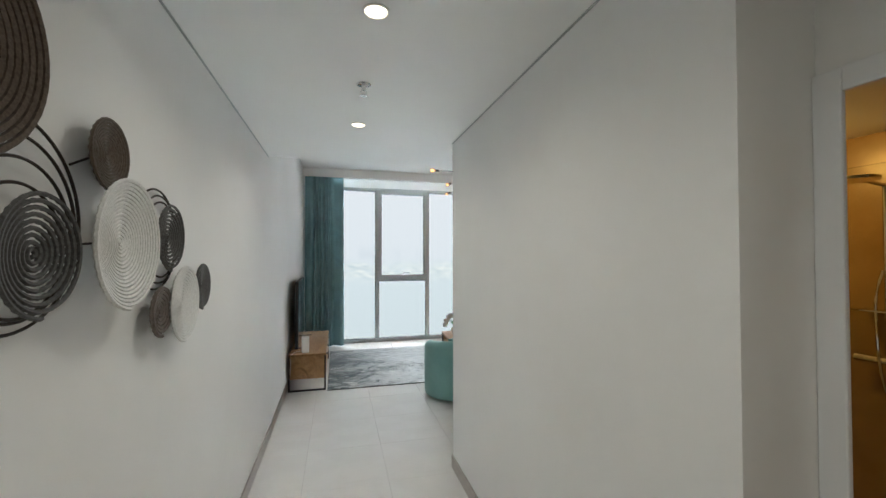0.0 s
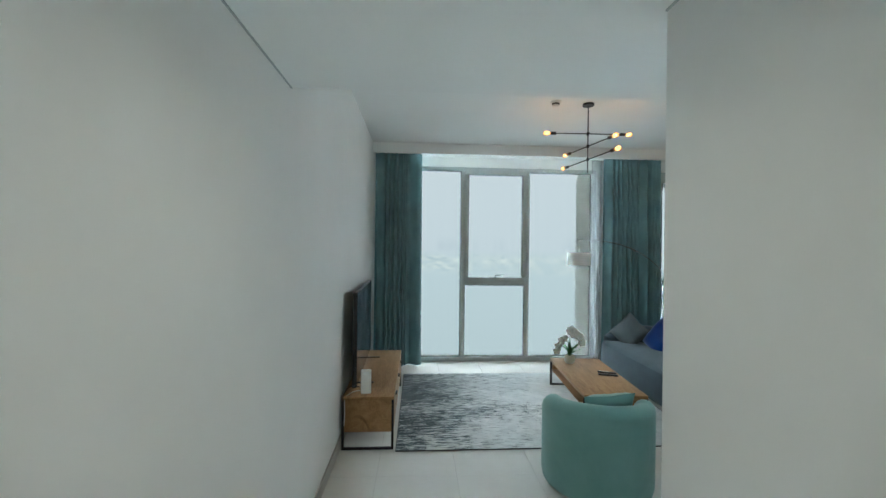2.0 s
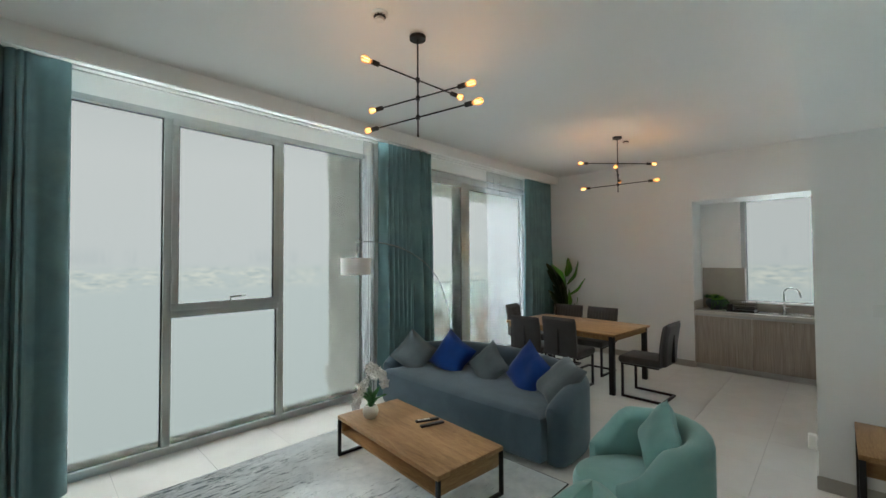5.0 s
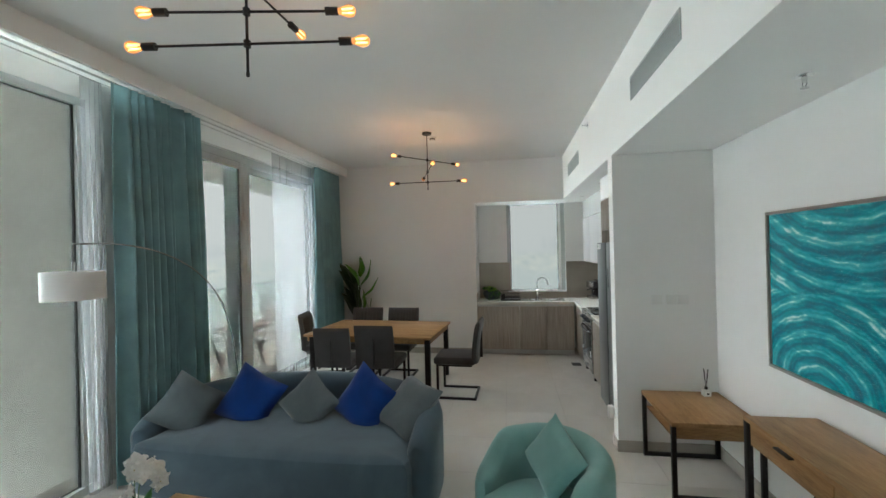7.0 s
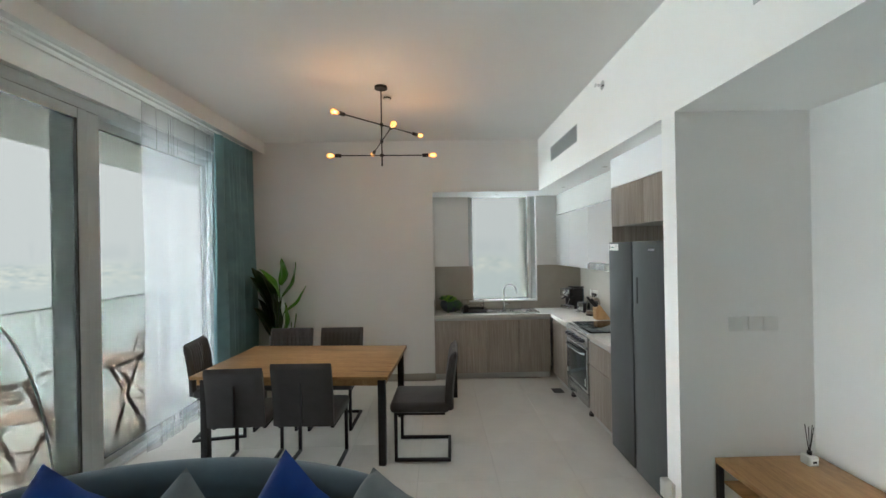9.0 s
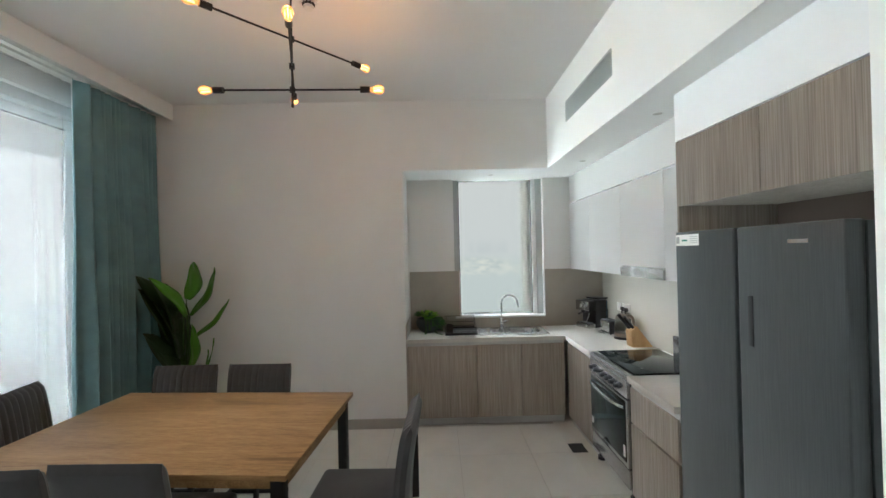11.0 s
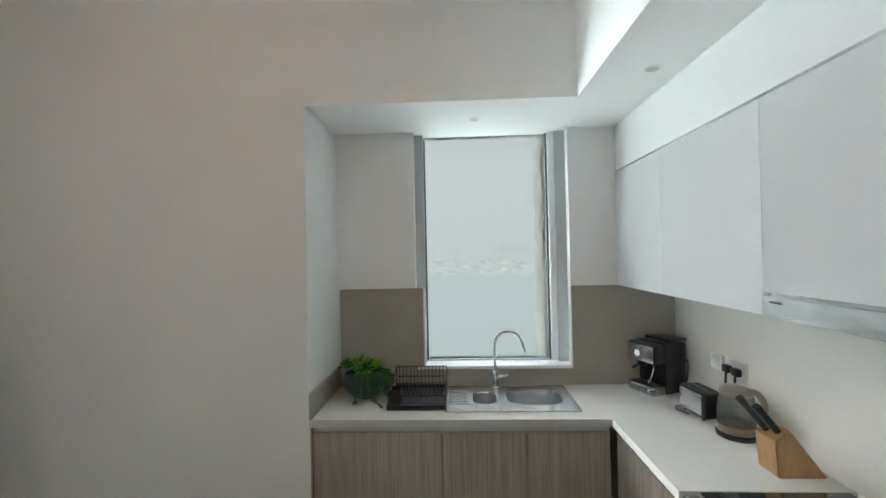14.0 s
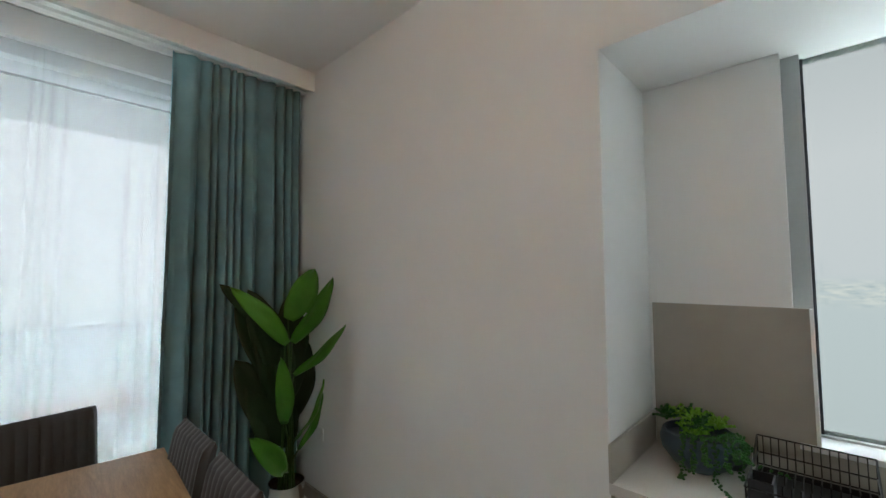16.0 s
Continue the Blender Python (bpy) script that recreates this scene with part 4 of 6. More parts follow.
# ---- kitchen ----
def base_cabinet(axis, a0, a1, front, depth, splits, label, drawer=False, top=0.846):
    """A floor cabinet unit. axis x: its front faces -x; axis y: its front faces +y."""
    t = thing("base_cabinet", None, label, "kitchen cabinet", "taupe base cabinets")
    z0, z1 = 0.085, 0.835

    def bx(p0, p1, q0, q1, za, zb):
        """p runs along the front, q is the distance behind the front."""
        if axis == "x":
            return (front + q0, front + q1, p0, p1, za, zb)
        return (p0, p1, front - q1, front - q0, za, zb)
    part("carcass", boxes(bx(a0 + 0.001, a1 - 0.001, 0.022, depth, z0, top)), M["cab"], t, smooth=False)
    part("plinth", boxes(bx(a0 + 0.001, a1 - 0.001, 0.045, 0.06, 0.002, z0)), M["trimmetal"], t, "brushed metal plinth strip", smooth=False)
    part("finger_rail", boxes(bx(a0 + 0.001, a1 - 0.001, 0.012, 0.022, 0.80, 0.846)), M["trimmetal"], t, "recessed metal grip rail", smooth=False)
    edges = [a0] + list(splits) + [a1]
    for p, q in zip(edges, edges[1:]):
        if drawer:
            part("drawer_front", boxes(bx(p + 0.003, q - 0.003, 0.0, 0.019, 0.58, 0.812), bevel=0.001), M["cab"], t)
            part("drawer_front", boxes(bx(p + 0.003, q - 0.003, 0.0, 0.019, z0, 0.565), bevel=0.001), M["cab"], t)
        else:
            part("door", boxes(bx(p + 0.004, q - 0.004, 0.0, 0.019, z0, 0.812), bevel=0.001), M["cab"], t)


base_cabinet("x", 4.14, 4.845, 7.505, 0.50, (), "taupe wood-grain base cabinet with one wide door under the rack")
base_cabinet("x", 3.25, 4.14, 7.505, 0.50, (3.69,), "taupe wood-grain base cabinet with two doors under the sink", top=0.70)
base_cabinet("y", 6.85, 7.49, 3.225, 0.55, (), "taupe wood-grain corner base cabinet beside the cooker")
base_cabinet("y", 5.61, 6.16, 3.225, 0.55, (), "taupe wood-grain base cabinet with two drawers beside the fridge", True)
struct("end_panel", (7.502, 8.04, 4.846, 4.854, 0.0, 0.846), material=M["cab"], label="taupe end panel of the base cabinets")


def worktop():
    t = tagged(thing("worktop", None, "pale quartz worktop turning the kitchen corner", "worktop"))
    xs, ys = (6.848, 7.485, 7.66, 7.96, KX), (KS, 3.245, 3.42, 3.98, 4.853)
    part("slab", slab(xs, ys, lambda i, j: (i > 0 or j == 0) and (i, j) != (2, 2), "z", 0.848, 0.888), M["quartz"], t, smooth=False)
    part("slab", boxes((5.61, 6.162, KS, 3.245, 0.848, 0.888), bevel=0.002), M["quartz"], t)
    part("upstand", boxes((7.485, KX - 0.012, 4.840, 4.854, 0.889, 1.03), bevel=0.002), M["splash"], t, "taupe tile upstand")


worktop()
pierced("splashback", (KS, 3.308, 4.263, 4.839), (0.889, 1.0, 1.54), lambda i, j: (i, j) != (1, 1), "x", KX - 0.012, KX, M["splash"], "taupe tile splashback under the window")
M["cream"] = painted("cream_splash", (0.53, 0.51, 0.46), 0.03, 0.22)
struct("splashback_side", (5.61, KX - 0.012, KS, KS + 0.010, 0.889, 1.545), material=M["cream"], label="cream glossy splashback behind the cooker")


def wall_cabinet(x0, x1, z0, label, bottom_hood=False):
    t = thing("wall_cabinet", None, label, "kitchen cabinet", "white wall cabinets")
    part("carcass", boxes((x0 + 0.001, x1 - 0.001, KS, 2.97, z0, 2.28)), M["cabwhite"], t, smooth=False)
    part("door", boxes((x0 + 0.002, x1 - 0.002, 2.971, 2.99, z0 - 0.012, 2.28), bevel=0.0015), M["cabwhite"], t)


wall_cabinet(7.45, KX, 1.55, "glossy white wall cabinet in the kitchen corner")
wall_cabinet(6.76, 7.45, 1.55, "glossy white wall cabinet over the worktop")
wall_cabinet(6.11, 6.76, 1.63, "glossy white wall cabinet over the cooker hood")
wall_cabinet(5.61, 6.11, 1.55, "glossy white wall cabinet beside the fridge")
struct("cabinet_filler", (5.61, KX, KS, 2.984, 2.294, SOFFIT), material=M["filler"], label="filler panel above the wall cabinets, white toned down under strong light")
hood = thing("cooker_hood", None, "slim brushed steel cooker hood under the wall cabinet", "cooker hood")
part("body", boxes((6.115, 6.755, KS, 2.98, 1.56, 1.617), bevel=0.001), M["steel"], hood)
part("front_strip", boxes((6.115, 6.755, 2.981, 3.0, 1.535, 1.605), bevel=0.002), M["steel"], hood)
part("badge", boxes((6.67, 6.72, 3.0005, 3.002, 1.585, 1.592)), M["black"], hood, "small dark maker's mark", smooth=False)


def tall_unit():
    t = thing("tall_unit", None, "taupe wood-grain housing round the fridge with cupboards above", "kitchen cabinet")
    part("side_panel", boxes((5.592, 5.608, KS, 3.20, 0.0, 2.33), bevel=0.001), M["cab"], t)
    part("carcass", boxes((4.455, 5.591, KS, 3.185, 1.98, 2.33)), M["cab"], t, smooth=False)
    # back panel carries the recess's shade in its dark laminate colour
    part("back_panel", boxes((4.455, 5.591, KS, 2.66, 0.0, 1.98)), mat("shadowed_brown_laminate", (0.12, 0.095, 0.08), 0.6), t, "back panel coloured dark brown for the shade of the recess", smooth=False)
    for a, b in ((4.457, 5.028), (5.032, 5.590)):
        part("door", boxes((a, b, 3.186, 3.205, 1.978, 2.322), bevel=0.001), M["cab"], t)
    part("infill", boxes((4.452, 5.608, KS, 3.20, 2.332, SOFFIT)), M["cabwhite"], t, "white panel above", smooth=False)


tall_unit()


def fridge():
    t = thing("fridge", None, "dark stainless two-door fridge freezer", "fridge")
    x0, xm, x1 = 4.63, 5.08, 5.505
    part("cabinet", boxes((x0, x1, 2.67, 3.205, 0.03, 1.83), bevel=0.004), M["fridge"], t)
    for a, b, h in ((x0, xm - 0.006, xm - 0.10), (xm + 0.014, x1, xm + 0.03)):
        d = part("door", boxes((a, b, 3.21, 3.275, 0.045, 1.835), bevel=0.008, seg=3), M["fridge"], t)
        if a == x0:
            part("handle", boxes((xm - 0.085, xm - 0.060, 3.276, 3.279, 1.36, 1.56), bevel=0.001), M["black"], d, "black recessed grip")
            part("badge", boxes((x0 + 0.12, x0 + 0.20, 3.276, 3.278, 1.765, 1.778)), M["chrome"], d, "small metal maker's plate", smooth=False)
        else:
            part("sticker", boxes((x1 - 0.19, x1 - 0.006, 3.276, 3.2775, 1.765, 1.82)), M["white"], d, "white energy label", smooth=False)
            part("sticker_print", boxes((x1 - 0.105, x1 - 0.060, 3.2776, 3.278, 1.787, 1.795)),
                 mat("label_green", (0.02, 0.20, 0.15), 0.6), d, "green printed bar", smooth=False)
            grey = mat("label_grey", (0.35, 0.36, 0.36), 0.6)
            for q in range(4):
                part("printed_line", boxes((x1 - 0.180, x1 - 0.125, 3.2776, 3.278, 1.777 + 0.010 * q, 1.7795 + 0.010 * q)), grey, d, "grey printed line", smooth=False)
            part("printed_panel", boxes((x1 - 0.040, x1 - 0.014, 3.2776, 3.278, 1.777, 1.81)), grey, d, "grey printed panel", smooth=False)
    part("gap_strip", boxes((xm - 0.005, xm + 0.013, 3.206, 3.26, 0.045, 1.825)), M["black"], t, "black strip between the doors", smooth=False)
    for x in (x0 + 0.05, x1 - 0.04):
        bm = bmesh.new()
        tube(bm, (x, 3.20, 0), (x, 3.20, 0.04), 0.022)
        part("foot", bm, M["black"], t, "black foot")


fridge()


def cooker():
    t = thing("cooker", pose(-0.13, -0.02, 0), "free-standing stainless steel cooker with black glass lid and six knobs", "cooker")
    x0, x1 = 6.30, 6.972
    part("body", boxes((x0, x1, KS + 0.03, 3.235, 0.09, 0.865), bevel=0.003), M["steel"], t)
    part("top_rim", boxes((x0, x1, 3.20, 3.262, 0.845, 0.885), bevel=0.014, seg=4), M["steel"], t)
    g = mat("black_cooker_glass", (0.006, 0.008, 0.008), 0.08, spec=0.4)
    part("glass_lid", boxes((x0 + 0.01, x1 - 0.01, KS + 0.06, 3.20, 0.889, 0.895), bevel=0.003), g, t, "closed black glass lid")
    for x in (x0 + 0.11, x0 + 0.36, x0 + 0.57):
        bm = bmesh.new()
        tube(bm, (x, 3.10, 0.895), (x, 3.10, 0.899), 0.006)
        part("lid_screw", bm, M["chrome"], t, "chrome lid fixing")
    part("panel", boxes((x0 + 0.004, x1 - 0.004, 3.236, 3.262, 0.725, 0.845), bevel=0.004), M["steel"], t)
    for k in range(6):
        x = x1 - 0.09 - k * 0.083 - (0.05 if k > 1 else 0)
        bm = bmesh.new()
        tube(bm, (x, 3.262, 0.785), (x, 3.275, 0.785), 0.024, n=20)
        tube(bm, (x, 3.275, 0.785), (x, 3.300, 0.785), 0.018, 0.016, n=20)
        box(bm, x - 0.004, x + 0.004, 3.30, 3.304, 0.772, 0.800)
        part("knob", bm, M["black"], t, "black control knob")
    part("oven_door", boxes((x0 + 0.006, x1 - 0.006, 3.236, 3.262, 0.245, 0.715), bevel=0.004), M["steel"], t)
    part("oven_glass", boxes((x0 + 0.03, x1 - 0.03, 3.262, 3.266, 0.28, 0.70), bevel=0.001), g, t, "black oven window")
    bm = bmesh.new()
    pts = [(x0 + 0.04 + (x1 - x0 - 0.08) * k / 16, 3.268 + 0.045 * math.sin(math.pi * k / 16) ** 0.5, 0.655) for k in range(17)]
    sweep(bm, pts, 0.011, 10)
    part("oven_handle", bm, M["steel"], t, "curved steel door handle")
    part("drawer_front", boxes((x0 + 0.006, x1 - 0.006, 3.236, 3.256, 0.10, 0.235), bevel=0.004), M["steel"], t)
    for x in (x0 + 0.05, x1 - 0.05):
        bm = bmesh.new()
        tube(bm, (x, 3.20, 0), (x, 3.20, 0.03), 0.03), tube(bm, (x, 3.20, 0.03), (x, 3.20, 0.09), 0.018)
        part("foot", bm, M["black"], t, "black adjustable foot")
    part("energy_label", boxes((x1 - 0.07, x1 - 0.035, 3.2662, 3.267, 0.31, 0.36), (x0 + 0.035, x0 + 0.065, 3.2662, 3.267, 0.31, 0.39)), M["white"], t, "small white sticker", smooth=False)


cooker()


def bowl(bm, x0, x1, y0, y1, z, depth, n=28, p=3.2):
    """A rounded basin, open above."""
    cx, cy, hx, hy = (x0 + x1) / 2, (y0 + y1) / 2, (x1 - x0) / 2, (y1 - y0) / 2
    rows = []
    for f, d in ((1.06, 0.0), (1.0, -0.002), (0.97, -0.015), (0.93, -depth * 0.7), (0.84, -depth), (0.3, -depth - 0.004), (0.04, -depth - 0.006)):
        row = []
        for k in range(n):
            a = 2 * math.pi * k / n
            c, s = math.cos(a), math.sin(a)
            row.append((cx + hx * f * math.copysign(abs(c) ** (2 / p), c), cy + hy * f * math.copysign(abs(s) ** (2 / p), s), z + d))
        rows.append(row)
    v = grid(bm, rows, closed=True)
    bm.faces.new(v[-1])


def sink():
    t = thing("sink", pose(-0.12, 0, 0), "stainless steel inset sink with a drainer and two basins", "sink")
    z = 0.893
    bm = bmesh.new()
    x0, x1, y0, y1 = 7.70, 8.12, 3.375, 4.12
    basins = ((7.79, 8.06, 3.43, 3.76), (7.81, 8.02, 3.82, 3.965))
    bx = boxes((x0, 7.775, y0, y1, z - 0.004, z + 0.002), (8.075, x1, y0, y1, z - 0.004, z + 0.002), (7.775, 8.075, 3.985, y1, z - 0.004, z + 0.002), (7.775, 8.075, 3.775, 3.805, z - 0.004, z + 0.002), (7.775, 8.075, y0, 3.415, z - 0.004, z + 0.002))
    part("rim", bx, M["steel"], t, smooth=False)
    part("edge_bead", boxes((x0 - 0.004, x0 + 0.003, y0, y1, z - 0.004, z + 0.005), (x1 - 0.003, x1 + 0.004, y0, y1, z - 0.004, z + 0.005), (x0, x1, y0 - 0.004, y0 + 0.003, z - 0.004, z + 0.005), bevel=0.002), M["steel"], t)
    for a in basins:
        bm = bmesh.new()
        cx, cy = (a[0] + a[1]) / 2, (a[2] + a[3]) / 2
        bowl(bm, *a, z + 0.002, 0.15)
        part("basin", bm, M["steel"], t, "deep rounded steel basin")
        bm = bmesh.new()
        tube(bm, (cx, cy, z - 0.152), (cx, cy, z - 0.147), 0.03, n=20)
        part("drain", bm, M["chrome"], t, "round drain")
    for k in range(6):
        part("drainer_rib", boxes((7.80 + k * 0.045, 7.806 + k * 0.045, 4.0, 4.105, z + 0.002, z + 0.005), bevel=0.001), M["steel"], t)


def collar(x0, x1, y0, y1, basin, z):
    """The steel between a rectangle and a basin's rounded rim."""
    cx, cy, hx, hy = (basin[0] + basin[1]) / 2, (basin[2] + basin[3]) / 2, (basin[1] - basin[0]) / 2, (basin[3] - basin[2]) / 2
    bm = bmesh.new()
    outer, inner = [], []
    for k in range(56):
        a = 2 * math.pi * k / 56
        c, s = math.cos(a), math.sin(a)
        inner.append((cx + hx * math.copysign(abs(c) ** (2 / 3.2), c), cy + hy * math.copysign(abs(s) ** (2 / 3.2), s), z))
        m = max(abs(c), abs(s))
        px, py = c / m, s / m
        outer.append((cx + ((x1 - cx) if px > 0 else (cx - x0)) * px, cy + ((y1 - cy) if py > 0 else (cy - y0)) * py, z))
    grid(bm, [outer, inner], closed=True)
    return bm


sink()
SINK = [o for o in bpy.data.objects if o.name == "sink"][0]
part("rim", collar(7.775, 8.075, 3.415, 3.775, (7.79, 8.06, 3.43, 3.76), 0.8945), M["steel"], SINK)
part("rim", collar(7.775, 8.075, 3.805, 3.985, (7.81, 8.02, 3.82, 3.965), 0.8945), M["steel"], SINK)


def faucet():
    t = thing("faucet", pose(7.978, 3.81, 0.893, 0, 0, -100), "chrome kitchen tap with a high curved spout", "tap")
    bm = bmesh.new()
    lathe(bm, [(0.0, 0), (0.028, 0), (0.028, 0.006), (0.023, 0.010), (0.022, 0.10), (0.018, 0.11), (0.012, 0.115), (0, 0.115)], n=20)
    part("body", bm, M["chrome"], t)
    pts = [(0, 0, 0.11), (0, 0, 0.25)] + [(0.09 - 0.09 * math.cos(radians(a)), 0, 0.27 + 0.095 * math.sin(radians(a))) for a in range(0, 171, 12)] + [(0.19, 0, 0.235)]
    bm = bmesh.new()
    sweep(bm, pts, 0.0095, 12)
    part("spout", bm, M["chrome"], t)
    bm = bmesh.new()
    tube(bm, (0.0, 0, 0.065), (0.055, 0, 0.075), 0.016, 0.014, n=16), tube(bm, (0.055, 0, 0.075), (0.085, 0.0, 0.085), 0.006, n=8)
    part("lever", bm, M["chrome"], t)


faucet()


def dish_rack():
    t = thing("dish_rack", None, "black wire dish rack with tray and cup beside the sink", "dish rack")
    x0, x1, y0, y1 = 7.60, 7.96, 4.125, 4.45
    bm = boxes((x0, x1, y0, y1, 0.895, 0.901))
    box(bm, x0, x1, y0 - 0.004, y0, 0.895, 0.922), box(bm, x0, x1, y1, y1 + 0.004, 0.895, 0.922)
    box(bm, x0 - 0.004, x0, y0, y1, 0.895, 0.922), box(bm, x1, x1 + 0.004, y0, y1, 0.895, 0.922)
    part("drip_tray", bm, M["black"], t, smooth=False)

    def ring(z, g=0.006):
        a = [(x0 + g, y0 + g, z), (x1 - g, y0 + g, z), (x1 - g, y1 - g, z), (x0 + g, y1 - g, z)]
        b = bmesh.new()
        for p, q in zip(a, a[1:] + a[:1]):
            tube(b, p, q, 0.003, n=6)
        return b
    wires = bmesh.new()
    for z in (0.93, 0.975):
        for p, q in (((x0, y0), (x1, y0)), ((x1, y0), (x1, y1)), ((x1, y1), (x0, y1)), ((x0, y1), (x0, y0))):
            tube(wires, (*p, z), (*q, z), 0.003, n=6)
    tube(wires, (x1, y0, 1.04), (x1, y1, 1.04), 0.003, n=6)
    for y in (y0, y1):
        tube(wires, (x1, y, 0.975), (x1, y, 1.04), 0.003, n=6)
        tube(wires, (x0 + 0.18, y, 0.975), (x1, y, 1.04), 0.003, n=6)
        for x in (x0 + 0.02, x1 - 0.02):
            tube(wires, (x, y, 0.90), (x, y, 0.975), 0.003, n=6)
    part("frame_wire", wires, M["black"], t, "black wire frame")
    for k in range(13):
        y = y0 + 0.022 + k * (y1 - y0 - 0.04) / 12
        bm = bmesh.new()
        tube(bm, (x0, y, 0.93), (x1, y, 0.93), 0.0022, n=5), tube(bm, (x1, y, 0.93), (x1, y, 1.04), 0.0022, n=5)
        for x in (x0 + 0.1, x0 + 0.2):
            tube(bm, (x, y, 0.93), (x + 0.01, y, 0.965), 0.0022, n=5)
        part("wire", bm, M["black"], t)
    cup = boxes((x0 + 0.01, x0 + 0.10, y1 - 0.075, y1 - 0.070, 0.915, 1.0), (x0 + 0.01, x0 + 0.10, y1 - 0.012, y1 - 0.007, 0.915, 1.0), (x0 + 0.01, x0 + 0.015, y1 - 0.07, y1 - 0.012, 0.915, 1.0), (x0 + 0.095, x0 + 0.10, y1 - 0.07, y1 - 0.012, 0.915, 1.0), (x0 + 0.01, x0 + 0.10, y1 - 0.07, y1 - 0.012, 0.912, 0.915))
    part("cutlery_cup", cup, M["black"], t, smooth=False)


dish_rack()


# ---- plants ----
def leaf_mat(name, a, b, rough=0.4):
    m = mat(name, a, rough, spec=0.4)
    n, link, p = nodes(m)
    o = n.new("ShaderNodeObjectInfo")
    v = coords(m)
    c = ramp(m, noise_tex(m, v, 5, 4), [(0.3, a), (0.7, b)])
    to(m, mix(m, 0.4, c, ramp(m, o.outputs["Random"], [(0, a), (1, b)])), "Base Color")
    p.inputs["Subsurface Weight"].default_value = 0.0
    w = n.new("ShaderNodeTexWave")
    w.inputs["Scale"].default_value, w.inputs["Distortion"].default_value = 18, 1.0
    link(v, w.inputs["Vector"])
    bump(m, w.outputs["Fac"], 0.12, 0.002)
    return m


def blade(bm, base, tip, width, droop=0.12, fold=0.25, face=(0, -1, 0), n=12):
    """One long leaf from base to tip, folded along its rib and bowed."""
    base, tip = Vector(base), Vector(tip)
    d = tip - base
    side = d.cross(Vector(face))
    side = side.normalized() if side.length > 0.01 else Vector((1, 0, 0))
    nrm = side.cross(d).normalized()
    rows = []
    for k in range(n + 1):
        f = k / n
        c = base + d * f + nrm * (droop * math.sin(math.pi * f) * d.length) * 0.5
        w = width * math.sin(math.pi * min(1, f * 0.92 + 0.06)) ** 0.7 * (1 - 0.25 * f)
        if k == n:
            w = 0.002
        row = []
        for j in (-1, -0.6, -0.25, 0, 0.25, 0.6, 1):
            row.append(c + side * w * 0.5 * j + nrm * (fold * w * 0.5 * abs(j) + 0.006 * math.sin(11 * f + 3 * j)))
        rows.append(row)
    grid(bm, rows)


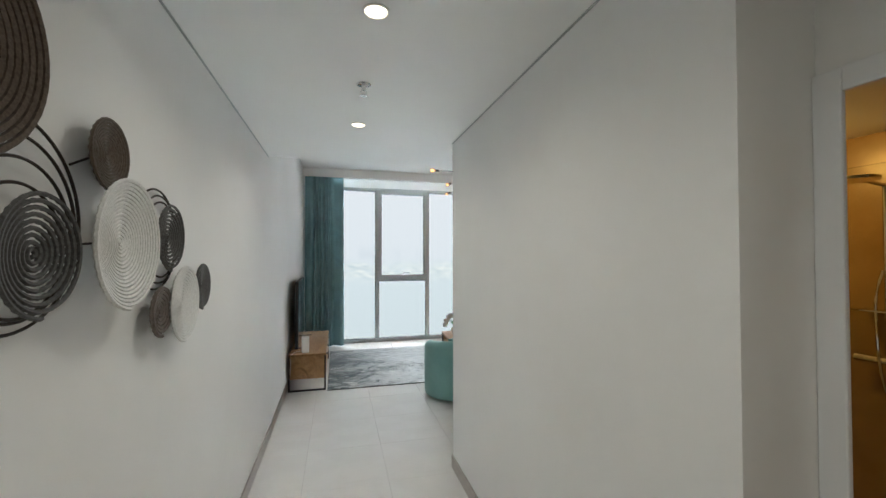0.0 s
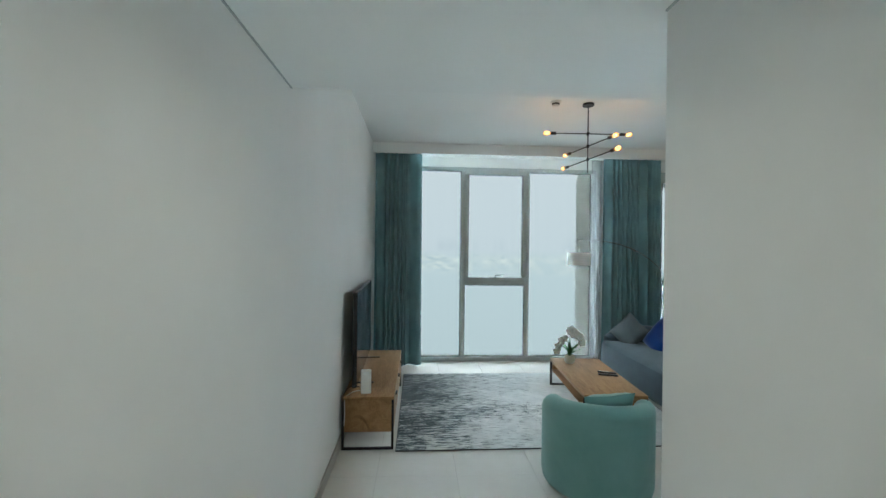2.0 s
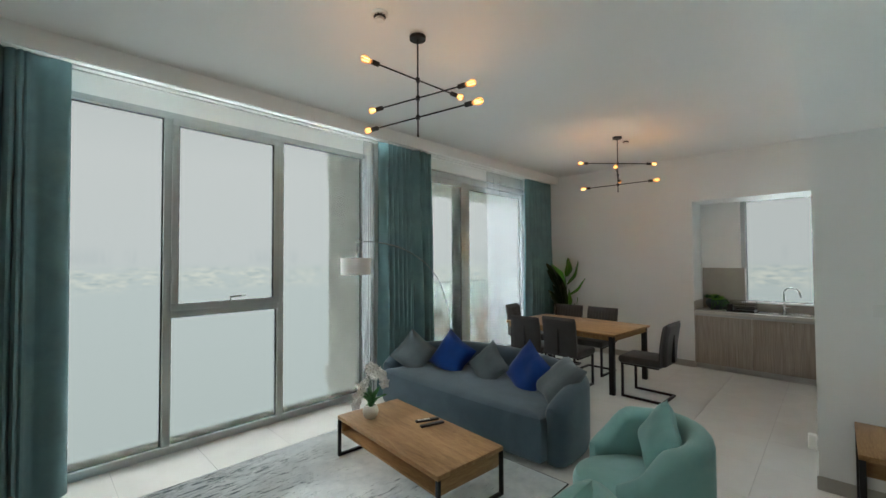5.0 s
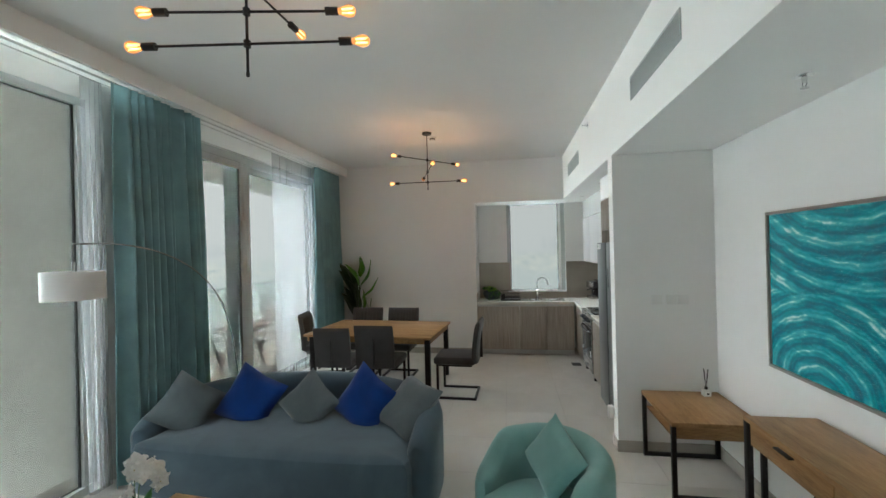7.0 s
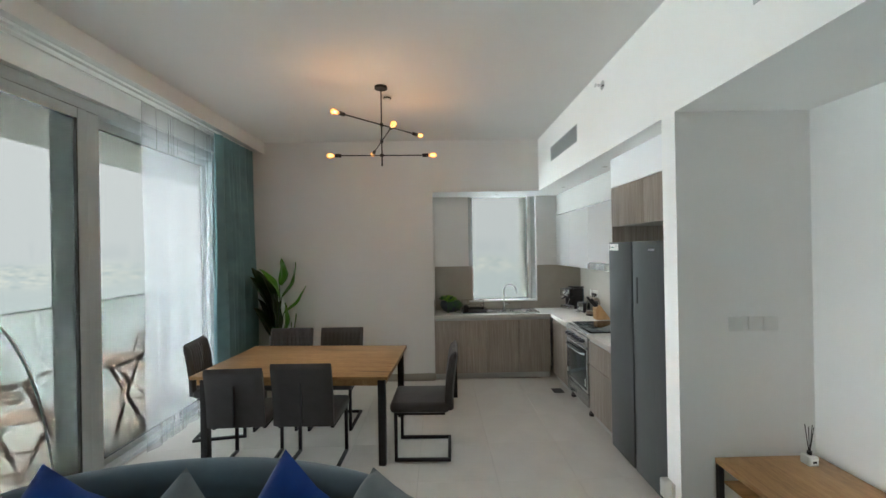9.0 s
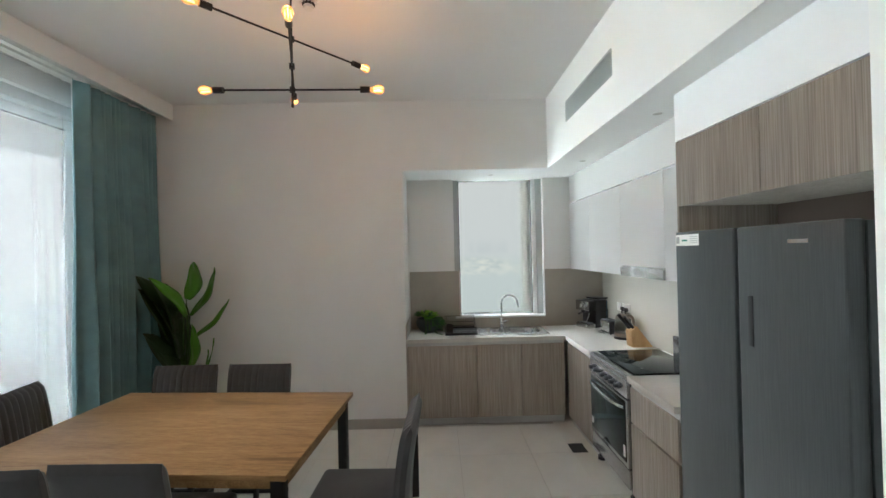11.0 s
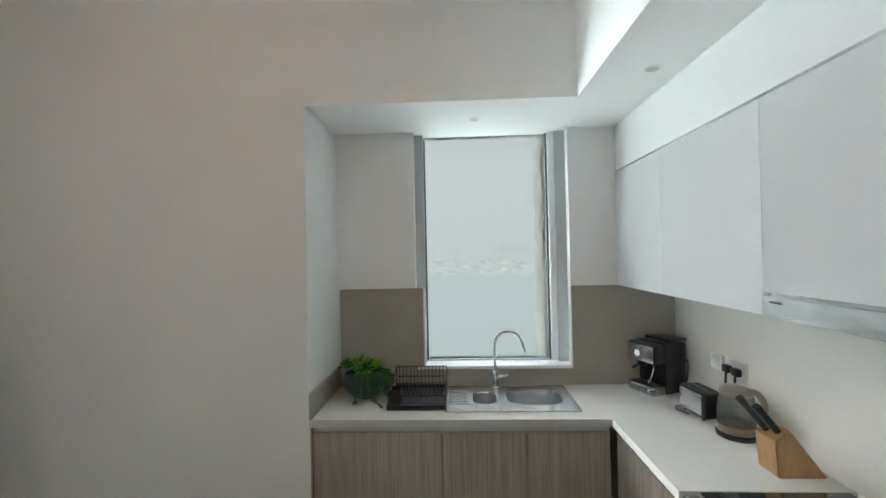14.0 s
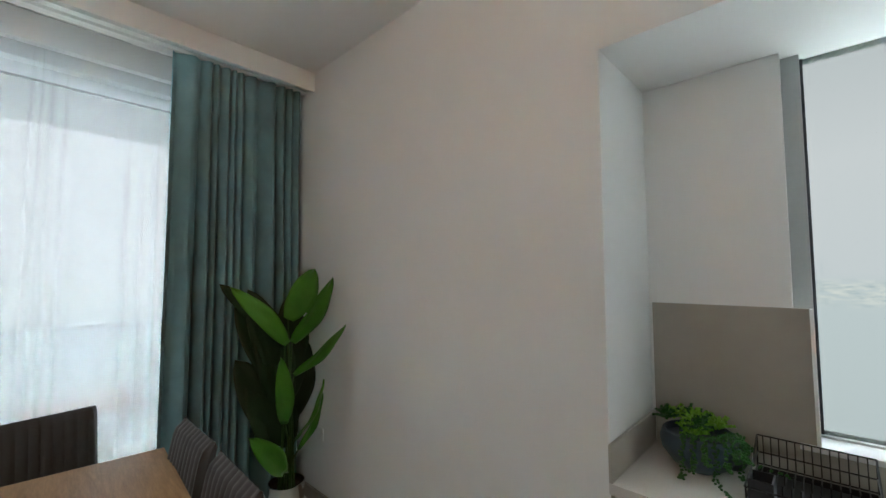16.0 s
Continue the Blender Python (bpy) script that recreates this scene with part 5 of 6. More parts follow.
def big_plant():
    t = thing("potted_plant", None, "tall artificial banana plant with broad green leaves in a chrome pot", "plant")
    x, y = 7.19, 6.86
    green = leaf_mat("broad_leaf", (0.045, 0.16, 0.012), (0.09, 0.26, 0.02))
    # shaded copy of the leaf colour: leaves against the light are painted near-black
    dark = leaf_mat("broad_leaf_shaded", (0.008, 0.022, 0.008), (0.016, 0.040, 0.012), 0.55)
    stem = mat("green_stem", (0.03, 0.07, 0.015), 0.5)
    bm = bmesh.new()
    lathe(bm, [(0, 0.0), (0.095, 0.0), (0.105, 0.01), (0.115, 0.32), (0.118, 0.325), (0.110, 0.325), (0.105, 0.28), (0, 0.28)], (x, y, 0), 32)
    part("pot", bm, M["chrome"], t, "chrome cylinder pot")
    bm = bmesh.new()
    lathe(bm, [(0.0, 0.29), (0.104, 0.285), (0.104, 0.27)], (x, y, 0), 20)
    part("soil", bm, mat("dark_soil", (0.02, 0.015, 0.01), 0.95), t, "dark soil")
    leaves = [  # base of the blade, tip, width, material, facing
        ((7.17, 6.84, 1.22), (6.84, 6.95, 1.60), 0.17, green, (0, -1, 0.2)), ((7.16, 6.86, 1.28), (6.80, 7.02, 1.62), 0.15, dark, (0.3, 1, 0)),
        ((7.17, 6.84, 1.38), (7.39, 6.90, 1.72), 0.25, green, (-0.2, -1, 0.1)), ((7.19, 6.82, 1.23), (7.43, 6.72, 1.66), 0.19, green, (0.3, -1, 0.2)),
        ((7.20, 6.80, 1.02), (7.46, 6.60, 1.34), 0.115, green, (0.5, -1, 0.5)), ((7.14, 6.80, 0.72), (7.08, 6.74, 1.16), 0.15, green, (-0.2, -1, 0)),
        ((7.22, 6.80, 0.60), (7.36, 6.70, 0.98), 0.10, green, (0.6, -1, 0)), ((7.25, 6.82, 0.52), (7.40, 6.78, 0.86), 0.09, green, (0.2, -1, 0.1)),
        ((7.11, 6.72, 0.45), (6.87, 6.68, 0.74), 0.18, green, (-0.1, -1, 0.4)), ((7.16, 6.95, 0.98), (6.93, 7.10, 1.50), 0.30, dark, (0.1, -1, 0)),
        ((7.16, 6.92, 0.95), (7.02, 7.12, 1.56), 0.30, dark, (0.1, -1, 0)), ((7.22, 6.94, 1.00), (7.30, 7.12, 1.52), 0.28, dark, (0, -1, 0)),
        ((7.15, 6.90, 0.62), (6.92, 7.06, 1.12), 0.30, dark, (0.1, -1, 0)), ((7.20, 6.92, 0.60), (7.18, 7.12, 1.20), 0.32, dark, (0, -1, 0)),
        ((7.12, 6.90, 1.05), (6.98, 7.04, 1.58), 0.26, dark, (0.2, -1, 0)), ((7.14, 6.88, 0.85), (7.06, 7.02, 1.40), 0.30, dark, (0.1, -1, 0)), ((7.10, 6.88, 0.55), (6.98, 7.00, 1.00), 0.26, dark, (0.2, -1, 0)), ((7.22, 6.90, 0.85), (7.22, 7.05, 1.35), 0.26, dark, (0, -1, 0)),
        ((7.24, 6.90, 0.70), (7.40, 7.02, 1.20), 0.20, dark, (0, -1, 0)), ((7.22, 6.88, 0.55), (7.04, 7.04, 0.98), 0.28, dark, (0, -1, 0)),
    ]
    for k, (b, tip, w, m, face) in enumerate(leaves):
        bm = bmesh.new()
        blade(bm, b, tip, w * (0.86 if m is green else 1.0), 0.16, 0.22, face)
        lf = part("leaf", bm, m, t)
        lf.modifiers.new("thickness", "SOLIDIFY").thickness = 0.0012
        bm = bmesh.new()
        a = 2.4 * k
        sweep(bm, smooth_path([(x + 0.05 * math.cos(a), y + 0.05 * math.sin(a), 0.27), (x + 0.03 * math.cos(a), y + 0.03 * math.sin(a), 0.5 * (0.27 + b[2])), b], 8), [0.008 - 0.0005 * i for i in range(8)], 6)
        part("stem", bm, stem, t)


big_plant()


def orchid():
    t = thing("orchid", pose(2.29, 6.12, 0.358) @ Matrix.Scale(1.12, 4), "white artificial orchid in a round cream pot on the coffee table", "plant")
    bm = bmesh.new()
    lathe(bm, [(0, 0.0), (0.035, 0.0), (0.052, 0.02), (0.060, 0.05), (0.054, 0.08), (0.042, 0.096), (0.038, 0.095), (0.04, 0.08), (0, 0.075)], n=28)
    part("pot", bm, painted("cream_ceramic", (0.62, 0.60, 0.52), 0.03, 0.4), t, "round cream ceramic pot")
    g = leaf_mat("orchid_leaf", (0.02, 0.09, 0.02), (0.04, 0.15, 0.03))
    for k, (a, l, z) in enumerate(((20, 0.13, 0.20), (140, 0.10, 0.19), (200, 0.09, 0.22), (320, 0.12, 0.17), (75, 0.06, 0.24))):
        bm = bmesh.new()
        c, s = math.cos(radians(a)), math.sin(radians(a))
        blade(bm, (0.01 * c, 0.01 * s, 0.08), (l * c, l * s, z), 0.05, 0.3, 0.2, (0, 0, 1), 8)
        part("leaf", bm, g, t)
    fl = mat("orchid_petal", (0.88, 0.87, 0.85), 0.6, sheen=0.2)
    yl = mat("orchid_centre", (0.55, 0.40, 0.08), 0.6)
    st = mat("orchid_stem", (0.05, 0.10, 0.03), 0.5)
    rnd = random.Random(4)
    for pts in ([(0, 0, 0.09), (0.01, 0, 0.26), (0.05, 0.01, 0.33), (0.11, 0.02, 0.30), (0.15, 0.03, 0.22)], [(0, 0, 0.09), (-0.02, 0.0, 0.24), (-0.07, -0.02, 0.28), (-0.13, -0.03, 0.22), (-0.16, -0.04, 0.15)],
                [(0, 0, 0.09), (0.0, 0.01, 0.28), (0.02, 0.03, 0.36), (0.06, 0.06, 0.35), (0.09, 0.08, 0.29)]):
        path = smooth_path(pts, 22)
        bm = bmesh.new()
        sweep(bm, path, 0.0022, 5)
        part("stem", bm, st, t)
        for p in path[9::2]:
            bm = bmesh.new()
            tilt = Euler((rnd.uniform(0.9, 1.9), rnd.uniform(-0.4, 0.4), rnd.uniform(-0.8, 0.8))).to_matrix()
            for q in range(5):
                a = q * 2 * math.pi / 5 + 0.3
                d = tilt @ Vector((math.cos(a), math.sin(a), 0.15))
                blade(bm, p, p + d * 0.048, 0.046, 0.1, 0.15, tuple(tilt @ Vector((0, 0, 1))), 4)
            f = part("flower", bm, fl, t, "white orchid flower")
            bm = bmesh.new()
            bmesh.ops.create_icosphere(bm, subdivisions=1, radius=0.004, matrix=Matrix.Translation(p + tilt @ Vector((0, 0, 0.003))))
            part("flower_centre", bm, yl, f, "yellow centre")


orchid()


def succulent_bowl():
    t = thing("plant_bowl", pose(7.86, 4.63, 0.889) @ Matrix.Scale(1.16, 4), "artificial succulents trailing from a slate grey bowl on the worktop", "plant")
    bm = bmesh.new()
    lathe(bm, [(0, 0.0), (0.055, 0.0), (0.085, 0.02), (0.115, 0.06), (0.122, 0.095), (0.112, 0.125), (0.105, 0.128), (0.108, 0.10), (0, 0.09)], n=32)
    part("bowl", bm, painted("slate_ceramic", (0.065, 0.095, 0.125), 0.08, 0.5), t, "slate grey rounded bowl")
    rnd = random.Random(9)
    lime = leaf_mat("lime_leaf", (0.16, 0.38, 0.03), (0.32, 0.58, 0.06))
    deep = leaf_mat("deep_leaf", (0.02, 0.08, 0.02), (0.05, 0.17, 0.03))
    for k in range(19):
        a, r = rnd.uniform(0, 6.28), rnd.uniform(0.0, 0.10)
        c = Vector((r * math.cos(a), r * math.sin(a), 0.12 + 0.03 * rnd.random()))
        bm = bmesh.new()
        for q in range(14):
            b = 2.4 * q
            up = 0.2 + 0.8 * q / 14
            d = Vector((math.cos(b) * (1.2 - up), math.sin(b) * (1.2 - up), up)).normalized()
            blade(bm, c, c + d * rnd.uniform(0.038, 0.062), 0.020 if k % 3 else 0.008, 0.15, 0.3, (0.1, 0.2, 1), 4)
        part("rosette", bm, lime if k % 3 != 1 else deep, t, "green succulent rosette")
    for k in range(9):
        a = radians(170 + 14 * k)
        pts = [(0.08 * math.cos(a), 0.08 * math.sin(a), 0.13), (0.125 * math.cos(a), 0.125 * math.sin(a), 0.125), (0.135 * math.cos(a), 0.135 * math.sin(a), 0.07), (0.13 * math.cos(a), 0.13 * math.sin(a), 0.01 + 0.05 * (k % 3)),
               ((0.15 + 0.03 * (k % 4)) * math.cos(a), (0.15 + 0.03 * (k % 4)) * math.sin(a), 0.008 + 0.04 * (k % 3))]
        bm = bmesh.new()
        for p in smooth_path(pts, 22):
            for q in range(3):
                o = Vector((rnd.uniform(-0.008, 0.008), rnd.uniform(-0.008, 0.008), rnd.uniform(0, 0.006)))
                bmesh.ops.create_icosphere(bm, subdivisions=1, radius=0.0045, matrix=Matrix.Translation(p + o))
        part("trailing_stem", bm, deep, t, "trailing string of small round leaves")


succulent_bowl()


dish = thing("small_dish", pose(7.955, 4.53, 0.889), "small slate grey dish behind the plant bowl", "dish")
bm = bmesh.new()
lathe(bm, [(0, 0.0), (0.035, 0.0), (0.05, 0.03), (0.06, 0.085), (0.056, 0.085), (0.046, 0.035), (0, 0.02)], n=24)
part("bowl", bm, mat("slate_dish", (0.08, 0.095, 0.105), 0.5), dish)


# ---- worktop appliances ----
def coffee_machine():
    t = thing("coffee_machine", pose(7.93, 2.81, 0.889, 0, 0, 203), "black and steel espresso machine in the worktop corner", "coffee machine")
    # front faces local -y
    part("body", boxes((-0.10, 0.10, -0.03, 0.13, 0.0, 0.305), (-0.10, 0.10, -0.12, -0.03, 0.19, 0.30), bevel=0.006), M["black"], t)
    part("front_panel", boxes((-0.098, 0.098, -0.128, -0.121, 0.195, 0.295), bevel=0.003), M["steel"], t, "steel front panel")
    part("drip_tray", boxes((-0.10, 0.10, -0.13, -0.03, 0.0, 0.05), bevel=0.01, seg=3), M["steel"], t, "steel drip tray")
    part("tray_grid", boxes((-0.09, 0.09, -0.12, -0.035, 0.051, 0.054)), M["black"], t, smooth=False)
    part("water_tank", boxes((-0.085, 0.085, 0.131, 0.17, 0.01, 0.29), bevel=0.008), mat("smoked_tank", (0.10, 0.14, 0.18), 0.15), t, "smoked water tank")
    part("lid", boxes((-0.095, 0.095, 0.02, 0.165, 0.306, 0.325), bevel=0.006), M["black"], t)
    bm = bmesh.new()
    tube(bm, (0.0, -0.128, 0.245), (0.0, -0.15, 0.245), 0.022, n=20)
    part("knob", bm, M["chrome"], t, "chrome dial")
    bm = bmesh.new()
    tube(bm, (-0.02, -0.09, 0.19), (-0.02, -0.09, 0.165), 0.028, n=18), tube(bm, (-0.02, -0.09, 0.17), (-0.02, -0.13, 0.163), 0.007), tube(bm, (-0.02, -0.13, 0.163), (-0.02, -0.165, 0.155), 0.010)
    part("portafilter", bm, M["black"], t)
    bm = bmesh.new()
    sweep(bm, smooth_path([(0.06, -0.08, 0.19), (0.075, -0.11, 0.13), (0.06, -0.13, 0.075)], 10), 0.004, 8)
    part("steam_wand", bm, M["chrome"], t)
    bm = bmesh.new()
    bmesh.ops.create_uvsphere(bm, u_segments=14, v_segments=8, radius=0.013, matrix=Matrix.Translation((0.07, -0.136, 0.03)))
    part("tray_knob", bm, M["chrome"], t)
    bm = bmesh.new()
    sweep(bm, smooth_path([(0.09, 0.12, 0.16), (0.125, 0.12, 0.20), (0.13, 0.11, 0.10), (0.115, 0.10, 0.02), (0.11, 0.08, 0.006)], 20), 0.0035, 6)
    part("cable", bm, M["black"], t, "black power cable")


def toaster():
    t = thing("toaster", pose(7.54, 2.76, 0.889, 0, 0, 6) @ Matrix.Scale(0.8, 4), "black and steel two-slot toaster on the worktop", "toaster")
    part("body", boxes((-0.125, 0.125, -0.075, 0.075, 0.012, 0.175), bevel=0.018, seg=3), M["black"], t)
    part("shell", boxes((-0.105, 0.105, -0.078, 0.078, 0.03, 0.165), bevel=0.008), M["steel"], t, "steel side shell")
    part("slot", boxes((-0.09, 0.09, -0.045, -0.015, 0.1755, 0.1775), (-0.09, 0.09, 0.015, 0.045, 0.1755, 0.1775)), M["gasket"], t, "dark bread slots", smooth=False)
    part("lever", boxes((0.124, 0.15, -0.012, 0.012, 0.10, 0.115), bevel=0.003), M["black"], t)
    for x in (-0.09, 0.09):
        for y in (-0.05, 0.05):
            bm = bmesh.new()
            tube(bm, (x, y, 0), (x, y, 0.013), 0.01)
            part("foot", bm, M["black"], t)
    bm = bmesh.new()
    sweep(bm, smooth_path([(0.11, 0.05, 0.02), (0.14, 0.08, 0.006), (0.10, 0.11, 0.006), (0.04, 0.10, 0.006), (0.0, 0.085, 0.006)], 20), 0.0035, 6)
    part("cable", bm, M["black"], t, "black looped cable")


def kettle():
    t = thing("kettle", pose(7.29, 2.745, 0.889, 0, 0, 205), "taupe electric kettle with a clear glass wall", "kettle")
    taupe = mat("taupe_plastic", (0.24, 0.20, 0.165), 0.35)
    bm = bmesh.new()
    lathe(bm, [(0, 0.0), (0.082, 0.0), (0.085, 0.006), (0.085, 0.018), (0.078, 0.022), (0, 0.022)], n=32)
    part("base", bm, M["black"], t, "black round base")
    bm = bmesh.new()
    lathe(bm, [(0.0, 0.023), (0.074, 0.023), (0.080, 0.035), (0.080, 0.055), (0.076, 0.06), (0, 0.06)], n=32)
    part("collar", bm, taupe, t)
    bm = bmesh.new()
    lathe(bm, [(0.077, 0.06), (0.079, 0.10), (0.074, 0.17), (0.066, 0.20)], n=32)
    gl = mat("kettle_glass", (0.55, 0.57, 0.58), 0.02, trans=1.0, ior=1.15)
    j = part("jug", bm, gl, t, "clear glass jug")
    bm = bmesh.new()
    lathe(bm, [(0.068, 0.195), (0.070, 0.205), (0.060, 0.225), (0.03, 0.236), (0.0, 0.238)], n=32)
    part("lid", bm, taupe, t)
    bm = bmesh.new()
    pts = smooth_path([(0.05, 0, 0.222), (0.09, 0, 0.225), (0.118, 0, 0.19), (0.120, 0, 0.13), (0.105, 0, 0.07), (0.078, 0, 0.045)], 24)
    sweep(bm, pts, 0.013, 10)
    part("handle", bm, taupe, t)


def knife_block():
    t = thing("knife_block", pose(6.98, 2.76, 0.889, 0, 0, 0) @ Matrix.Scale(1.2, 4), "light beech knife block with two black-handled knives", "knife block")
    beech = wood("beech_block", (0.42, 0.24, 0.10), (0.55, 0.34, 0.16), (0.62, 0.41, 0.21), "z", 2.0)
    bm = bmesh.new()
    prof = [(-0.090, 0.0), (0.060, 0.0), (0.068, 0.118), (0.022, 0.152)]
    rows = [[(-0.045, y, z) for y, z in prof], [(0.045, y, z) for y, z in prof]]
    v = grid(bm, rows, closed=True)
    bm.faces.new(v[0]), bm.faces.new(v[1])
    bmesh.ops.bevel(bm, geom=bm.edges[:], offset=0.003, segments=2, affect="EDGES")
    part("block", bm, beech, t)
    for x, y, l in ((-0.018, 0.03, 0.12), (0.018, 0.045, 0.14)):
        k = part("knife", boxes((x - 0.001, x + 0.001, y - 0.012, y + 0.012, 0.08, 0.13)), M["steel"], t, "kitchen knife", smooth=False)
        bm = bmesh.new()
        a, d = Vector((x, y, 0.125)), Vector((0.02, 0.62, 0.78)).normalized()
        tube(bm, a, a + d * l, 0.011, 0.013, n=10)
        part("handle", bm, M["black"], k, "black handle")


def microwave():
    t = thing("microwave", None, "black microwave oven on the worktop beside the fridge", "microwave")
    x0, x1, y0, y1, z0, z1 = 5.72, 6.20, 2.64, 2.90, 0.90, 1.145
    part("case", boxes((x0, x1, y0, y1 - 0.02, z0, z1), bevel=0.005), M["black"], t)
    part("front", boxes((x0, x1, y1 - 0.019, y1, z0, z1), bevel=0.004), mat("microwave_glass", (0.008, 0.008, 0.009), 0.12), t, "glossy black front")
    part("badge", boxes((x0 + 0.20, x0 + 0.27, y1 + 0.0005, y1 + 0.001, z0 + 0.02, z0 + 0.027)), M["white"], t, "small pale maker's mark", smooth=False)
    for x in (x0 + 0.04, x1 - 0.04):
        bm = bmesh.new()
        tube(bm, (x, 2.86, 0.889), (x, 2.86, 0.901), 0.012), tube(bm, (x, 2.69, 0.889), (x, 2.69, 0.901), 0.012)
        part("foot", bm, M["black"], t)


def plate(name, label, cat, x0, x1, y0, y1, z0, z1, knobs=()):
    t = thing(name, None, label, cat)
    part("plate", boxes((x0, x1, y0, y1, z0, z1), bevel=0.002), M["white"], t)
    for k in knobs:
        part("rocker", boxes(k, bevel=0.001), M["white"], t)
    return t


coffee_machine(), toaster(), kettle(), knife_block(), microwave()
plate("wall_socket", "white single wall socket plate on the splashback", "socket", 7.565, 7.65, KS + 0.010, KS + 0.019, 1.11, 1.195, ((7.585, 7.63, KS + 0.019, KS + 0.021, 1.15, 1.165),))
w = plate("wall_socket", "white double wall socket with two black plugs", "socket", 7.375, 7.53, KS + 0.010, KS + 0.019, 1.115, 1.20)
for x in (7.42, 7.49):
    bm = boxes((x - 0.025, x + 0.025, KS + 0.020, KS + 0.050, 1.125, 1.165), bevel=0.008, seg=3)
    tube(bm, (x, KS + 0.04, 1.13), (x, KS + 0.045, 1.06), 0.006, n=8)
    part("plug", bm, M["black"], w, "black plug")

# ---- walls: switches, vents, detectors, downlights ----
for k, y in enumerate((3.04, 2.92, 2.83)):
    plate("light_switch", "white square switch plate on the pillar wall" if k else "white square thermostat plate on the pillar wall", "switch", PILLAR - 0.009, PILLAR, y - 0.043, y + 0.043, 1.285, 1.37,
          ((PILLAR - 0.0115, PILLAR - 0.009, y - 0.034, y + 0.034, 1.295, 1.36),))
so = plate("wall_socket", "white wall socket at the pillar's foot with a white plug-in adapter", "socket", 4.37, 4.44, 3.38, 3.388, 0.26, 0.345)
part("adapter", boxes((4.385, 4.44, 3.389, 3.44, 0.25, 0.36), bevel=0.01, seg=3), M["white"], so, "white adapter")
plate("wall_socket", "white wall socket low on the dining wall", "socket", EAST - 0.008, EAST, 6.93, 7.015, 0.47, 0.555)


def vent(x0, x1, z0, z1, n):
    t = thing("air_vent", None, "grey slatted air conditioning grille in the bulkhead", "vent", "air conditioning grilles")
    y = BULK
    part("backing", boxes((x0, x1, y, y + 0.002, z0, z1)), M["gasket"], t, smooth=False)
    part("frame", boxes((x0 - 0.01, x1 + 0.01, y, y + 0.008, z0 - 0.01, z0), (x0 - 0.01, x1 + 0.01, y, y + 0.008, z1, z1 + 0.01), (x0 - 0.01, x0, y, y + 0.008, z0, z1), (x1, x1 + 0.01, y, y + 0.008, z0, z1)), M["alu"], t, smooth=False)
    for k in range(n):
        z = z0 + (k + 0.5) * (z1 - z0) / n
        part("slat", boxes((x0, x1, y + 0.002, y + 0.010, z - 0.0035, z + 0.0035)), M["alu"], t, smooth=False)


vent(2.84, 3.69, 2.865, 3.01, 9)
vent(5.97, 6.86, 2.87, 3.02, 9)


def sprinkler(at, side):
    t = thing("sprinkler", Matrix.Translation(at) @ Euler((radians(-90) if side else radians(180), 0, 0)).to_matrix().to_4x4(), "chrome fire sprinkler head with its rosette", "sprinkler")
    bm = bmesh.new()
    lathe(bm, [(0, 0), (0.036, 0), (0.040, 0.004), (0.030, 0.008), (0.012, 0.010), (0.010, 0.035), (0, 0.035)], n=24)
    part("rosette", bm, M["chrome"], t)
    bm = bmesh.new()
    for s in (-1, 1):
        sweep(bm, [(0.009 * s, 0, 0.03), (0.016 * s, 0, 0.045), (0.004 * s, 0, 0.062)], 0.0025, 6)
    tube(bm, (0, 0, 0.060), (0, 0, 0.064), 0.018, n=16)
    part("deflector", bm, M["chrome"], t)


sprinkler((5.32, BULK, 3.16), True)
sprinkler((0.475, 1.60, SOFFIT - 0.002), False)
sprinkler((2.75, 2.88, SOFFIT - 0.002), False)


def downlight(x, y, z, lit, label):
    t = thing("downlight", pose(x, y, z) @ Matrix.Scale(1.0 if lit else 0.68, 4), label, "downlight", "recessed ceiling downlights")
    bm = bmesh.new()
    lathe(bm, [(0.052, 0.0), (0.052, -0.004), (0.044, -0.006), (0.040, -0.002), (0.040, 0.0)], n=28)
    part("trim_ring", bm, M["white"], t, "thin white trim ring")
    m = mat("lit_diffuser", (0.9, 0.85, 0.8), 0.4)
    if lit:
        m.node_tree.nodes["Principled BSDF"].inputs["Emission Color"].default_value = (1.0, 0.76, 0.48, 1)
        m.node_tree.nodes["Principled BSDF"].inputs["Emission Strength"].default_value = 0.14
    bm = bmesh.new()
    tube(bm, (0, 0, -0.0035), (0, 0, -0.0005), 0.040, n=28)
    part("diffuser", bm, m if lit else mat("off_diffuser", (0.50, 0.48, 0.44), 0.5), t, "glowing warm diffuser" if lit else "pale diffuser, off")
    if lit:
        l = new("downlight_beam", bpy.data.lights.new("downlight_beam", "SPOT"))
        l.data.energy, l.data.color, l.data.spot_size, l.data.spot_blend, l.data.shadow_soft_size = 0.68, (1.0, 0.86, 0.70), radians(160), 1.0, 0.14
        l.location = (x, y, z - 0.02)


for y in (-1.6, -0.4, 0.95, 2.28):
    downlight(0.48, y, SOFFIT, True, "round warm-lit downlight in the hallway ceiling")
for x, y in ((7.81, 3.92), (7.20, 3.13), (5.90, 3.13)):
    downlight(x, y, SOFFIT, False, "round unlit downlight in the kitchen ceiling")


